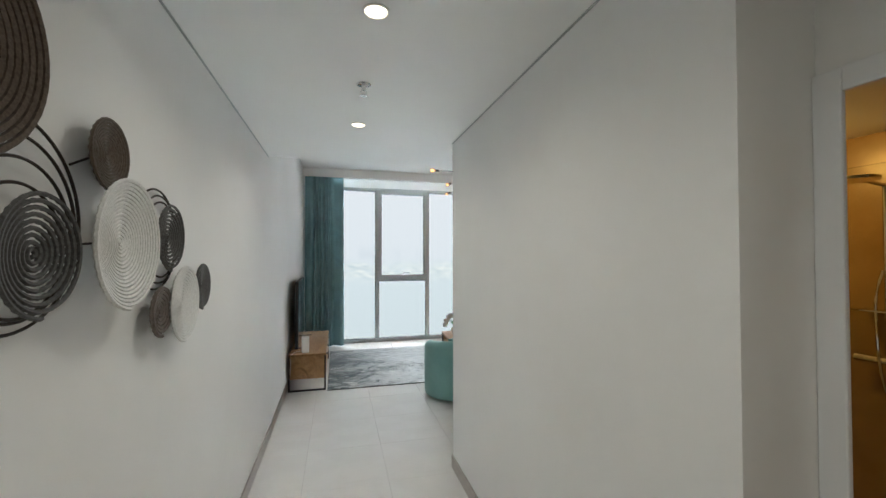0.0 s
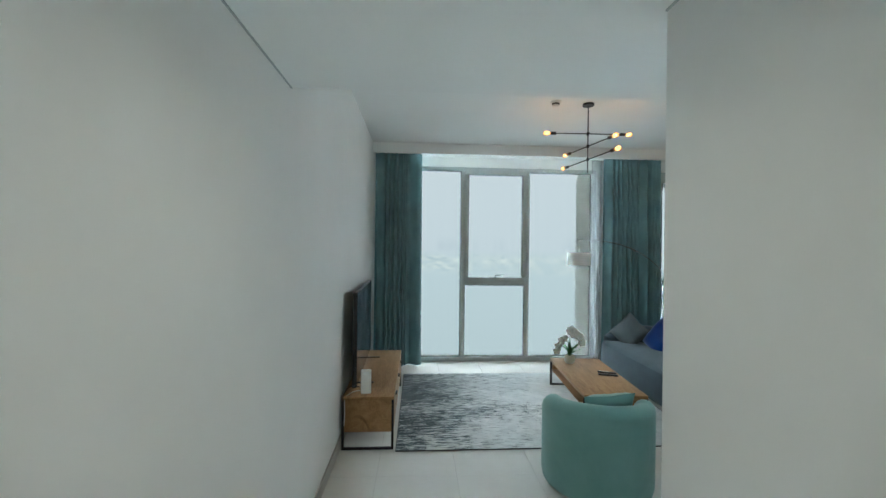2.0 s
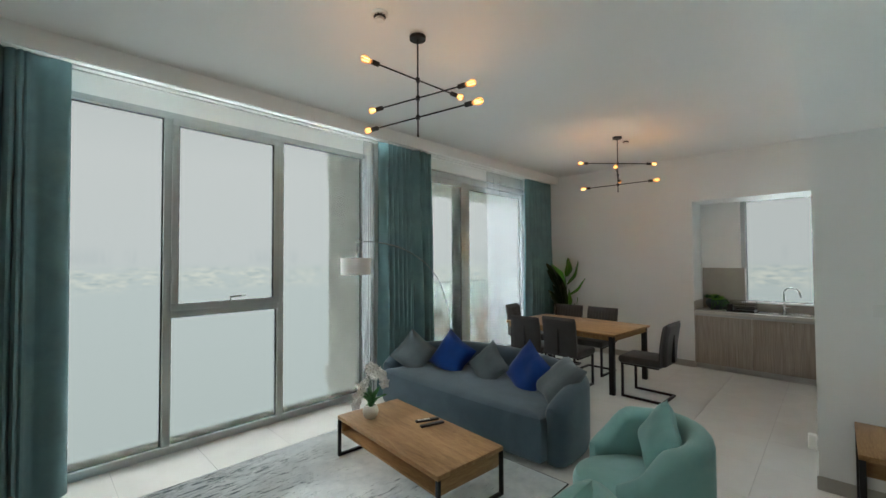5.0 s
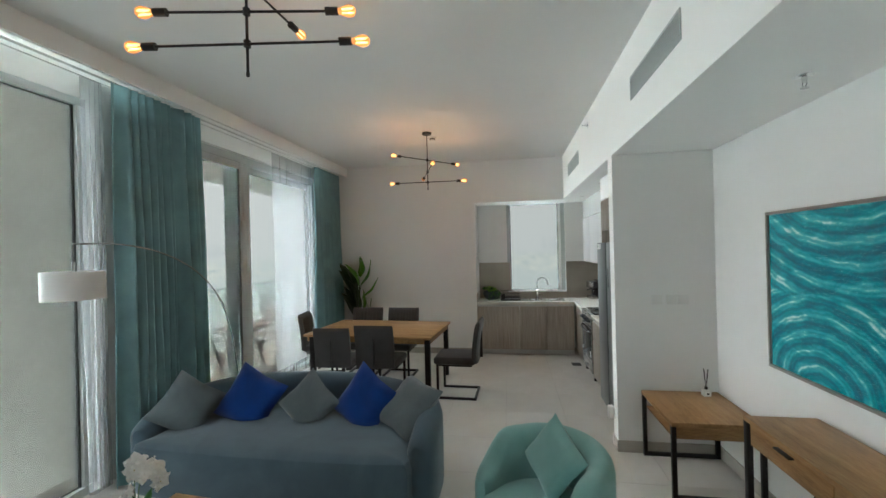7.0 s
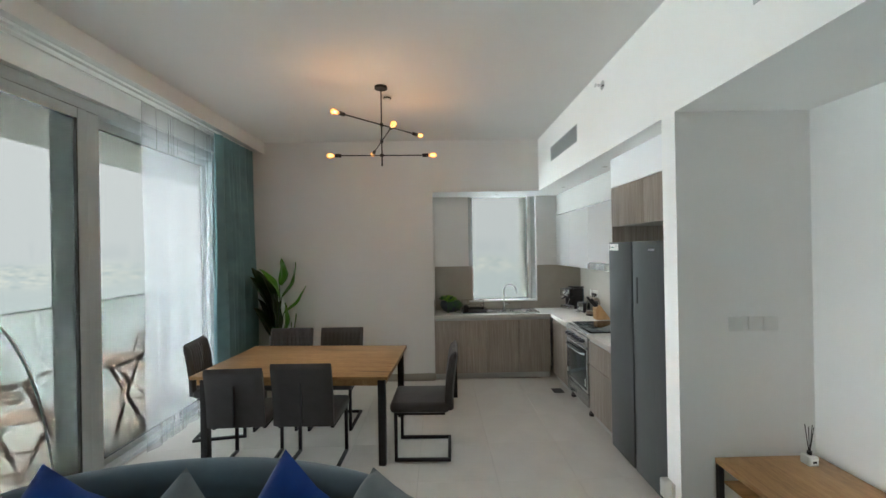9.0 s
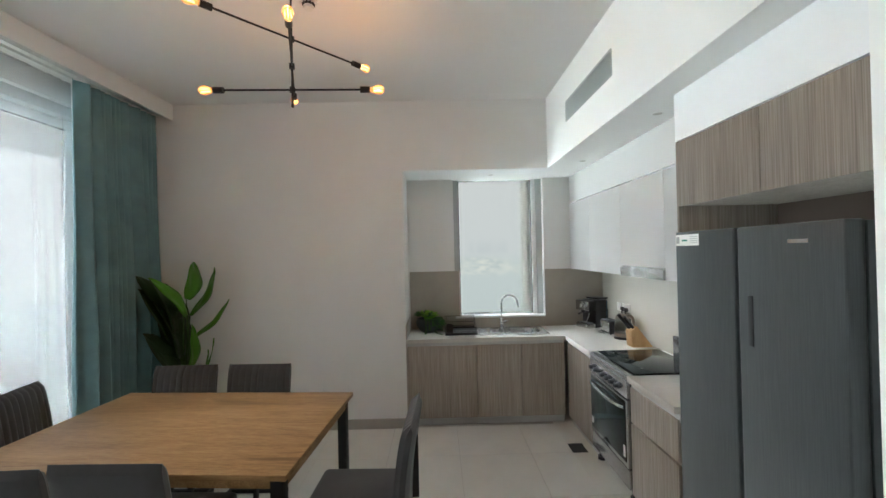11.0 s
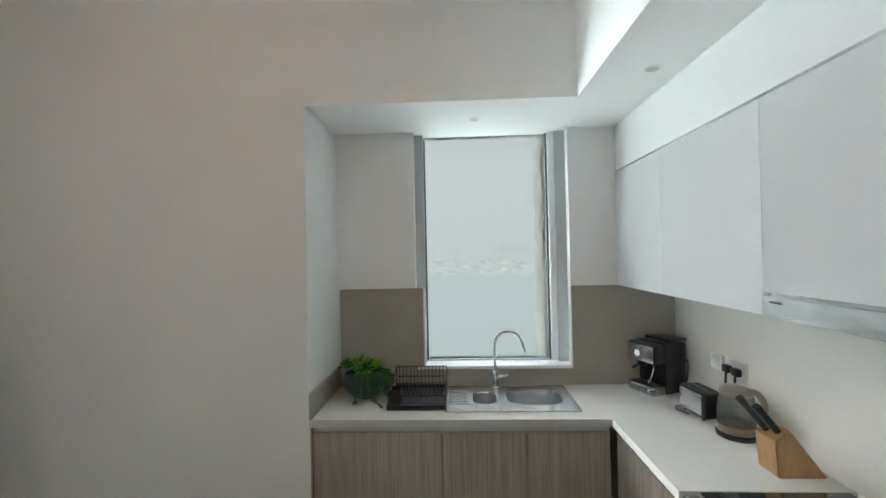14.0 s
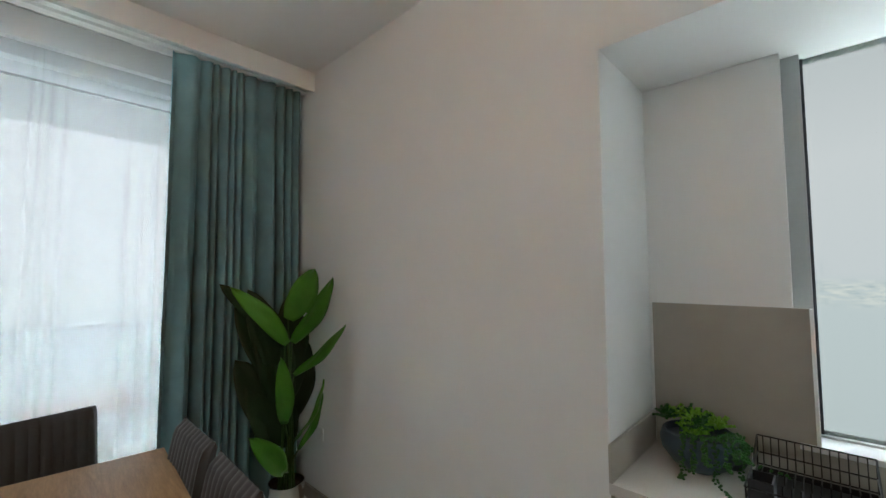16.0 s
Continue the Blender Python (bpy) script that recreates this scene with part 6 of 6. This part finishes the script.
def detector(x, y):
    t = thing("smoke_detector", pose(x, y, CEIL), "white round smoke detector on the ceiling", "smoke detector")
    bm = bmesh.new()
    lathe(bm, [(0, 0), (0.055, 0), (0.055, -0.012), (0.050, -0.016), (0, -0.016)], n=28)
    part("base", bm, M["white"], t)
    bm = bmesh.new()
    lathe(bm, [(0.030, -0.032), (0.032, -0.036), (0.028, -0.05), (0.0, -0.052)], n=28)
    part("cap", bm, M["white"], t)
    bm = bmesh.new()
    for k in range(10):
        a = k * 0.628
        box(bm, 0.033 * math.cos(a) - 0.004, 0.033 * math.cos(a) + 0.004, 0.033 * math.sin(a) - 0.004, 0.033 * math.sin(a) + 0.004, -0.034, -0.015)
    tube(bm, (0, 0, -0.033), (0, 0, -0.015), 0.026, n=16)
    part("cage", bm, M["black"], t, "dark slotted sensing chamber")


detector(1.81, 5.35)
detector(5.86, 5.26)
struct("floor_drain", (6.91, 7.07, 3.25, 3.38, 0.0, 0.003), material=M["gasket"], label="small metal floor grille beside the cooker")


# ---- floor lamp ----
def arc_lamp():
    t = thing("floor_lamp", pose(0.07, -0.03, 0), "slim arched floor lamp with a white drum shade behind the sofa", "floor lamp")
    y = 7.14
    bm = bmesh.new()
    lathe(bm, [(0, 0), (0.13, 0), (0.13, 0.02), (0.125, 0.028), (0, 0.028)], (4.30, y - 0.05, 0), 36)
    part("base", bm, M["steel"], t, "round metal base")
    bm = bmesh.new()
    sweep(bm, smooth_path([(4.30, y - 0.05, 0.02), (4.26, y - 0.04, 0.6), (4.19, y - 0.02, 1.05), (4.05, y, 1.40), (3.78, y, 1.66), (3.42, y, 1.83), (3.05, y, 1.90), (2.72, y, 1.90)], 60), 0.0065, 8)
    part("arched_pole", bm, M["steel"], t)
    bm = bmesh.new()
    tube(bm, (2.73, y, 1.90), (2.73, y, 1.73), 0.0015, n=5), tube(bm, (2.73, y, 1.78), (2.73, y, 1.72), 0.012)
    part("pendant_cord", bm, M["steel"], t)
    m = cloth("lamp_shade_cloth", (0.72, 0.71, 0.70), (0.66, 0.65, 0.64), 0.9, 0.1)
    bm = bmesh.new()
    lathe(bm, [(0.165, 1.535), (0.165, 1.72), (0.161, 1.72), (0.161, 1.535), (0.165, 1.535)], (2.73, y, 0), 40)
    part("shade", bm, m, t, "white drum shade")
    bm = bmesh.new()
    tube(bm, (2.73 - 0.161, y, 1.715), (2.73 + 0.161, y, 1.715), 0.002, n=5)
    part("shade_spider", bm, M["steel"], t)


arc_lamp()


def diffuser_bottle():
    t = thing("reed_diffuser", pose(4.19, 2.72, 0.551), "clear glass reed diffuser with dark reeds on the side table", "reed diffuser")
    bm = boxes((-0.03, 0.03, -0.03, 0.03, 0, 0.055), bevel=0.008, seg=3)
    part("bottle", bm, mat("pale_bottle", (0.7, 0.7, 0.68), 0.15), t)
    part("paper_tag", boxes((-0.034, -0.031, -0.02, 0.02, 0.012, 0.042)), M["white"], t, smooth=False)
    part("printed_mark", boxes((-0.0346, -0.0341, -0.010, 0.010, 0.020, 0.032)), M["black"], t, "small dark printed mark", smooth=False)
    bm = bmesh.new()
    tube(bm, (0, 0, 0.055), (0, 0, 0.075), 0.012)
    part("neck", bm, M["black"], t)
    for dx, dy in ((-0.02, 0.02), (0.015, 0.01), (0.0, -0.02), (-0.03, 0.0)):
        bm = bmesh.new()
        tube(bm, (0, 0, 0.05), (dx, dy, 0.22), 0.002, n=5)
        part("reed", bm, M["black"], t, "dark reed")


diffuser_bottle()


def picture():
    m = mat("sea_painting", (0.0, 0.25, 0.3), 0.25, spec=0.4, coat=0.3)
    n, link, p = nodes(m)
    waves = []
    for centre, sc in (((-0.05, 0, -1.25), 2.3), ((-0.30, 0, 0.68), 2.6), ((-0.05, 0, -1.25), 8.0), ((-0.30, 0, 0.68), 9.0)):
        w = n.new("ShaderNodeTexWave")
        w.wave_type, w.rings_direction, w.wave_profile = "RINGS", "Y", "SIN"
        w.inputs["Scale"].default_value, w.inputs["Distortion"].default_value, w.inputs["Detail"].default_value, w.inputs["Detail Scale"].default_value = sc, 6.0, 5.0, 0.8
        sh = n.new("ShaderNodeVectorMath")
        sh.operation = "ADD"
        sh.inputs[1].default_value = centre
        link(coords(m, (1, 1, 1.25)), sh.inputs[0]), link(sh.outputs[0], w.inputs["Vector"])
        waves.append(w.outputs["Fac"])
    sep = n.new("ShaderNodeSeparateXYZ")
    link(coords(m), sep.inputs[0])
    wob = n.new("ShaderNodeMath")
    wob.operation = "MULTIPLY_ADD"
    link(noise_tex(m, coords(m), 1.6, 2), wob.inputs[0])
    wob.inputs[1].default_value = 0.3
    link(sep.outputs[2], wob.inputs[2])
    half = ramp(m, wob.outputs[0], [(0.13, (0, 0, 0)), (0.16, (1, 1, 1))])
    waves = mix(m, 0.28, mix(m, half, waves[1], waves[0]), mix(m, half, waves[3], waves[2]))
    patchy = noise_tex(m, coords(m, (1.2, 1, 3.2)), 2.2, 5, 0.7, 1.0)
    waves = mix(m, 0.42, waves, ramp(m, patchy, [(0.3, (0, 0, 0)), (0.7, (1, 1, 1))]))
    c = ramp(m, waves, [(0.0, (0.0, 0.035, 0.055)), (0.3, (0.0, 0.10, 0.14)), (0.55, (0.005, 0.20, 0.24)), (0.74, (0.06, 0.36, 0.38)), (0.84, (0.38, 0.62, 0.62)), (0.95, (0.75, 0.85, 0.84))])
    st = noise_tex(m, coords(m, (6, 1, 40)), 3, 6, 0.7, 2.5)
    c = mix(m, ramp(m, st, [(0.56, (0, 0, 0)), (0.75, (0.7, 0.7, 0.7))]), c, (0.35, 0.62, 0.62))
    to(m, c, "Base Color")
    bump(m, st, 0.3, 0.006)
    x0, x1, z0, z1 = 2.09, 3.565, 0.98, 1.995
    t = thing("picture", pose((x0 + x1) / 2, SOUTH + 0.002, (z0 + z1) / 2), "large framed abstract painting of teal and white waves", "picture")
    a, b = (x1 - x0) / 2, (z1 - z0) / 2
    part("canvas", boxes((-a + 0.02, a - 0.02, 0.0, 0.022, -b + 0.02, b - 0.02)), m, t, "teal and white swirled canvas", smooth=False)
    fm = painted("pewter_frame", (0.36, 0.33, 0.30), 0.05, 0.4)
    part("frame", boxes((-a, a, 0, 0.035, b - 0.019, b), (-a, a, 0, 0.035, -b, -b + 0.019), (-a, -a + 0.019, 0, 0.035, -b + 0.019, b - 0.019), (a - 0.019, a, 0, 0.035, -b + 0.019, b - 0.019), bevel=0.002), fm, t, "pewter grey wooden frame")


picture()


# ---- hallway wall sculpture ----
def coil(r, ridges, dish, full=1.0):
    """A coiled rope plate: one cord wound from the middle outwards, slightly dished."""
    bm = bmesh.new()
    pitch = r / ridges
    pts, turn, k = [], 0.0, 0
    while turn < ridges:
        rr = pitch * (turn + 0.35)
        pts.append((rr * math.cos(2 * math.pi * turn), rr * math.sin(2 * math.pi * turn), dish * (rr / r) ** 2 + 0.0012 * (k % 2)))
        turn += min(1 / 12, max(1 / 90, 0.010 / (2 * math.pi * rr)))
        k += 1
    sweep(bm, pts, [pitch * full * (0.50 if j % 2 else 0.62) for j in range(len(pts))], 5)
    return bm


def wall_art():
    t = thing("wall_sculpture", None, "wall sculpture of coiled brown, grey and white rope discs", "wall art")

    def rope(name, a, b):
        m = mat(name, a, 0.85, sheen=0.2, spec=0.2)
        to(m, ramp(m, noise_tex(m, coords(m), 140, 4, 0.7), [(0.3, a), (0.7, b)]), "Base Color")
        return m
    brown, slate, white, bronze = rope("brown_rope", (0.06, 0.042, 0.03), (0.13, 0.10, 0.075)), rope("slate_rope", (0.045, 0.045, 0.045), (0.11, 0.11, 0.105)), rope("white_rope", (0.58, 0.58, 0.56), (0.80, 0.80, 0.78)), rope("bronze_rope", (0.07, 0.055, 0.045), (0.16, 0.13, 0.11))
    iron = mat("dark_iron_ring", (0.03, 0.024, 0.018), 0.45, 0.7)

    def at(y, z, x, yaw=0.0, pitch=0.0):
        return Matrix.Translation((x, y, z)) @ Euler((0, radians(90 + pitch), radians(yaw))).to_matrix().to_4x4()
    discs = (("brown coiled disc", 0.17, 2.02, -0.215, 0.20, 16, brown, 0.03), ("slate coiled disc", 0.675, 1.942, -0.235, 0.09, 11, brown, 0.012), ("white coiled disc", 0.70, 1.713, -0.215, 0.168, 17, white, 0.03),
             ("dark coiled disc", 0.395, 1.683, -0.22, 0.118, 9, slate, 0.02), ("grey coiled disc", 1.055, 1.746, -0.23, 0.112, 9, slate, 0.015), ("white coiled disc", 1.195, 1.502, -0.235, 0.138, 13, white, 0.02),
             ("small bronze coiled disc", 1.0, 1.497, -0.235, 0.078, 6, bronze, 0.012), ("small grey coiled disc", 1.446, 1.55, -0.24, 0.095, 10, slate, 0.01))
    for label, y, z, x, r, ridges, m, dish in discs:
        o = part("disc", coil(r, ridges, dish, 0.66 if label in ("dark coiled disc", "grey coiled disc") and r > 0.1 else 1.0), m, t, label)
        o.matrix_basis = at(y, z, x)
        if r < 0.08:
            continue
        bm = bmesh.new()
        tube(bm, (LEFT + 0.001, y, z), (x - 0.006, y, z), 0.003, n=6)
        part("bracket", bm, iron, t, "thin iron bracket")
    for y, z, x, r in ((0.385, 1.745, -0.25, 0.212), (0.40, 1.735, -0.25, 0.182), (0.41, 1.715, -0.25, 0.156), (0.40, 1.69, -0.245, 0.130), (1.03, 1.738, -0.255, 0.170), (1.045, 1.738, -0.25, 0.150), (1.062, 1.738, -0.25, 0.130)):
        bm = bmesh.new()
        sweep(bm, [(r * math.cos(a * math.pi / 32), r * math.sin(a * math.pi / 32), 0) for a in range(64)], 0.0035, 6, closed=True)
        o = part("ring", bm, iron, t, "thin dark iron ring")
        o.matrix_basis = at(y, z, x)
    bm = bmesh.new()
    tube(bm, (-0.25, 0.56, 1.89), (-0.25, 0.675, 1.942), 0.003, n=6), tube(bm, (-0.25, 1.0, 1.50), (-0.25, 1.446, 1.55), 0.003, n=6), tube(bm, (-0.25, 0.36, 1.69), (-0.25, 1.08, 1.746), 0.003, n=6), tube(bm, (-0.25, 0.2, 1.95), (-0.25, 0.36, 1.70), 0.003, n=6)
    part("joining_rod", bm, iron, t, "thin iron rod")


wall_art()


# ---- bathroom beside the hallway ----
M["bathtile"] = mat("brown_bath_tile", (0.30, 0.19, 0.07), 0.3)
to(M["bathtile"], ramp(M["bathtile"], noise_tex(M["bathtile"], coords(M["bathtile"]), 4, 6), [(0.3, (0.24, 0.15, 0.055)), (0.7, (0.34, 0.22, 0.09))]), "Base Color")
struct("wall_bath", (3.2, 3.4, -2.4, SOUTH - 0.2, 0, SOFFIT), (1.53, 3.2, SOUTH - 0.21, SOUTH - 0.201, 0, SOFFIT), material=M["bathtile"], label="brown tiled bathroom wall")
struct("bath_ceiling", (1.605, 3.2, -2.4, SOUTH - 0.21, 2.35, 2.40), material=M["ceiling"], label="low white bathroom ceiling")
struct("wall_hall_recess", (1.49, 1.55, 0.18, SOUTH - 0.21, 0, SOFFIT), (1.49, 1.66, -2.4, -0.80, 0, SOFFIT), (1.49, 1.60, -0.80, 0.18, 2.12, SOFFIT), label="white wall with the bathroom doorway")
struct("door_1_frame", (1.472, 1.489, 0.118, 0.179, 0, 2.118), (1.472, 1.489, -0.798, -0.72, 0, 2.118), (1.472, 1.489, -0.72, 0.118, 2.06, 2.118), material=M["cabwhite"], label="white painted door frame", bevel=0.004)


def shower():
    t = thing("shower", None, "chrome rail shower with mixer and hose on the tiled wall", "shower")
    x, y = 3.19, 0.92
    bm = bmesh.new()
    tube(bm, (x - 0.05, y, 1.35), (x - 0.05, y, 2.05), 0.010), tube(bm, (x - 0.05, y, 2.05), (x - 0.30, y, 2.08), 0.010)
    part("riser_rail", bm, M["chrome"], t)
    bm = bmesh.new()
    tube(bm, (x - 0.30, y, 2.075), (x - 0.30, y, 2.06), 0.11, n=24)
    part("rain_head", bm, M["chrome"], t)
    bm = bmesh.new()
    tube(bm, (x - 0.06, y - 0.13, 1.12), (x - 0.06, y + 0.13, 1.12), 0.024, n=16)
    part("mixer", bm, M["chrome"], t)
    bm = bmesh.new()
    sweep(bm, smooth_path([(x - 0.06, y - 0.05, 1.10), (x - 0.10, y - 0.12, 0.85), (x - 0.12, y - 0.02, 1.0), (x - 0.10, y + 0.02, 1.4), (x - 0.08, y, 1.6)], 30), 0.007, 8)
    part("hose", bm, M["chrome"], t)
    part("soap_shelf", boxes((x - 0.12, x - 0.001, y - 0.10, y + 0.12, 1.38, 1.39), bevel=0.002), M["chrome"], t)


shower()
sc = thing("shower_screen", None, "clear glass shower screen", "shower screen")
g = part("pane", boxes((2.45, 2.458, 0.35, 2.28, 0.02, 2.05)), M["clear"], sc, smooth=False)
g.visible_shadow = False
part("wall_profile", boxes((2.445, 2.463, 2.28, 2.30, 0.0, 2.06), bevel=0.001), M["chrome"], sc, "chrome wall profile")
part("floor_seal", boxes((2.447, 2.461, 0.35, 2.28, 0.0, 0.02)), M["chrome"], sc, "chrome floor strip", smooth=False)
glow("bath_lamp", (2.5, 1.3, 2.27), 0.3, (1.0, 0.52, 0.10), 0.06)


# ---- balcony ----
M["teak"] = wood("weathered_teak", (0.50, 0.33, 0.25), (0.66, 0.48, 0.39), (0.78, 0.62, 0.52), "x", 2.0, 0.7)


def bar(bm, a, b, w, h):
    """A straight slat from a to b, w wide across and h thick."""
    a, b = Vector(a), Vector(b)
    d = b - a
    m = Matrix.Translation((a + b) / 2) @ d.to_track_quat("Y", "Z").to_matrix().to_4x4() @ Matrix.Diagonal((w, d.length, h, 1))
    bmesh.ops.create_cube(bm, size=1, matrix=m)


def folding_chair(m, label):
    t = thing("folding_chair", m, label, "chair", "folding chairs on the balcony")
    for x in (-0.20, 0.20):
        bm = bmesh.new()
        bar(bm, (x, 0.22, 0.0), (x, -0.20, 0.82), 0.02, 0.04)
        part("leg", bm, M["teak"], t, smooth=False)
        bm = bmesh.new()
        bar(bm, (x * 0.86, -0.24, 0.0), (x * 0.86, 0.20, 0.43), 0.02, 0.04)
        part("leg", bm, M["teak"], t, smooth=False)
    for k in range(7):
        y = -0.12 + 0.055 * k
        part("seat_slat", boxes((-0.19, 0.19, y, y + 0.045, 0.43, 0.445), bevel=0.002), M["teak"], t)
    for k in range(3):
        part("back_slat", boxes((-0.19, 0.19, -0.19 - 0.03 * k, -0.175 - 0.03 * k, 0.62 + 0.07 * k, 0.67 + 0.07 * k), bevel=0.002), M["teak"], t)
    part("stretcher", boxes((-0.19, 0.19, -0.20, -0.18, 0.05, 0.08), (-0.19, 0.19, 0.17, 0.19, 0.07, 0.10)), M["teak"], t, smooth=False)


def folding_table(m):
    t = thing("folding_table", m, "small weathered slatted folding table on the balcony", "table")
    for k in range(8):
        part("top_slat", boxes((-0.34, 0.34, -0.30 + 0.076 * k, -0.234 + 0.076 * k, 0.69, 0.705), bevel=0.002), M["teak"], t)
    for y in (-0.26, 0.26):
        bm = bmesh.new()
        bar(bm, (-0.26, y, 0), (0.24, y, 0.68), 0.02, 0.045)
        part("leg", bm, M["teak"], t, smooth=False)
        bm = bmesh.new()
        bar(bm, (0.26, y * 0.88, 0), (-0.24, y * 0.88, 0.68), 0.02, 0.045)
        part("leg", bm, M["teak"], t, smooth=False)
    part("rail", boxes((-0.34, 0.34, -0.28, -0.26, 0.655, 0.69), (-0.34, 0.34, 0.26, 0.28, 0.655, 0.69)), M["teak"], t, smooth=False)


BZ = -0.024
folding_table(pose(6.30, 8.42, BZ, 0, 0, 10))
folding_chair(pose(5.42, 8.40, BZ, 0, 0, -80), "weathered slatted folding chair beside the balcony table")
folding_chair(pose(7.08, 8.50, BZ, 0, 0, 95), "weathered slatted folding chair facing the balcony table")


def railing():
    t = thing("balcony_railing", None, "clear glass balustrade with a slim metal handrail", "railing")
    part("handrail", boxes((3.70, 9.2, 9.22, 9.26, 1.19, 1.215), bevel=0.004), M["alu"], t)
    for k in range(4):
        x = 3.72 + k * 1.39
        g = part("glass_panel", boxes((x, x + 1.36, 9.235, 9.247, -0.02, 1.19)), M["clear"], t, smooth=False)
        g.visible_shadow = False


railing()


# ---- floor tiles ----
def tiles():
    pale = painted("balcony_tile", (0.74, 0.72, 0.68), 0.04, 0.5)
    fl = bpy.data.objects["floor"]
    p = 0.62
    shared = {}
    def lay(x0, x1, y0, y1, z, parent, material):
        gx, gy = 5.06, 4.361
        for i in range(math.floor((x0 - gx) / p), math.ceil((x1 - gx) / p)):
            for j in range(math.floor((y0 - gy) / p), math.ceil((y1 - gy) / p)):
                a, b = max(x0, gx + i * p + 0.001), min(x1, gx + (i + 1) * p - 0.001)
                c, d = max(y0, gy + j * p + 0.001), min(y1, gy + (j + 1) * p - 0.001)
                if b - a < 0.02 or d - c < 0.02:
                    continue
                key = (round(b - a, 3), round(d - c, 3), material.name)
                if key not in shared:
                    shared[key] = mesh("floor_tile", boxes((-key[0] / 2, key[0] / 2, -key[1] / 2, key[1] / 2, -0.0039, 0.0)), material, False)
                o = new("tile", shared[key])
                o.location = ((a + b) / 2, (c + d) / 2, z)
                o.parent = parent
    lay(LEFT, HALL, -2.4, SOUTH, 0.0, fl, M["tile"])
    lay(LEFT, PILLAR, SOUTH, BULK, 0.0, fl, M["tile"])
    lay(LEFT, EAST, BULK, NORTH, 0.0, fl, M["tile"])
    lay(PILLAR_END, KX, KS, BULK, 0.0, fl, M["tile"])
    lay(3.70, 9.2, NORTH + 0.2, 9.2, BZ, bpy.data.objects["balcony_slab"], pale)


tiles()
struct("floor_strip", (HALL, 3.4, -2.4, SOUTH - 0.2, -0.003, 0.0), material=M["bathtile"], label="brown tiled bathroom floor")
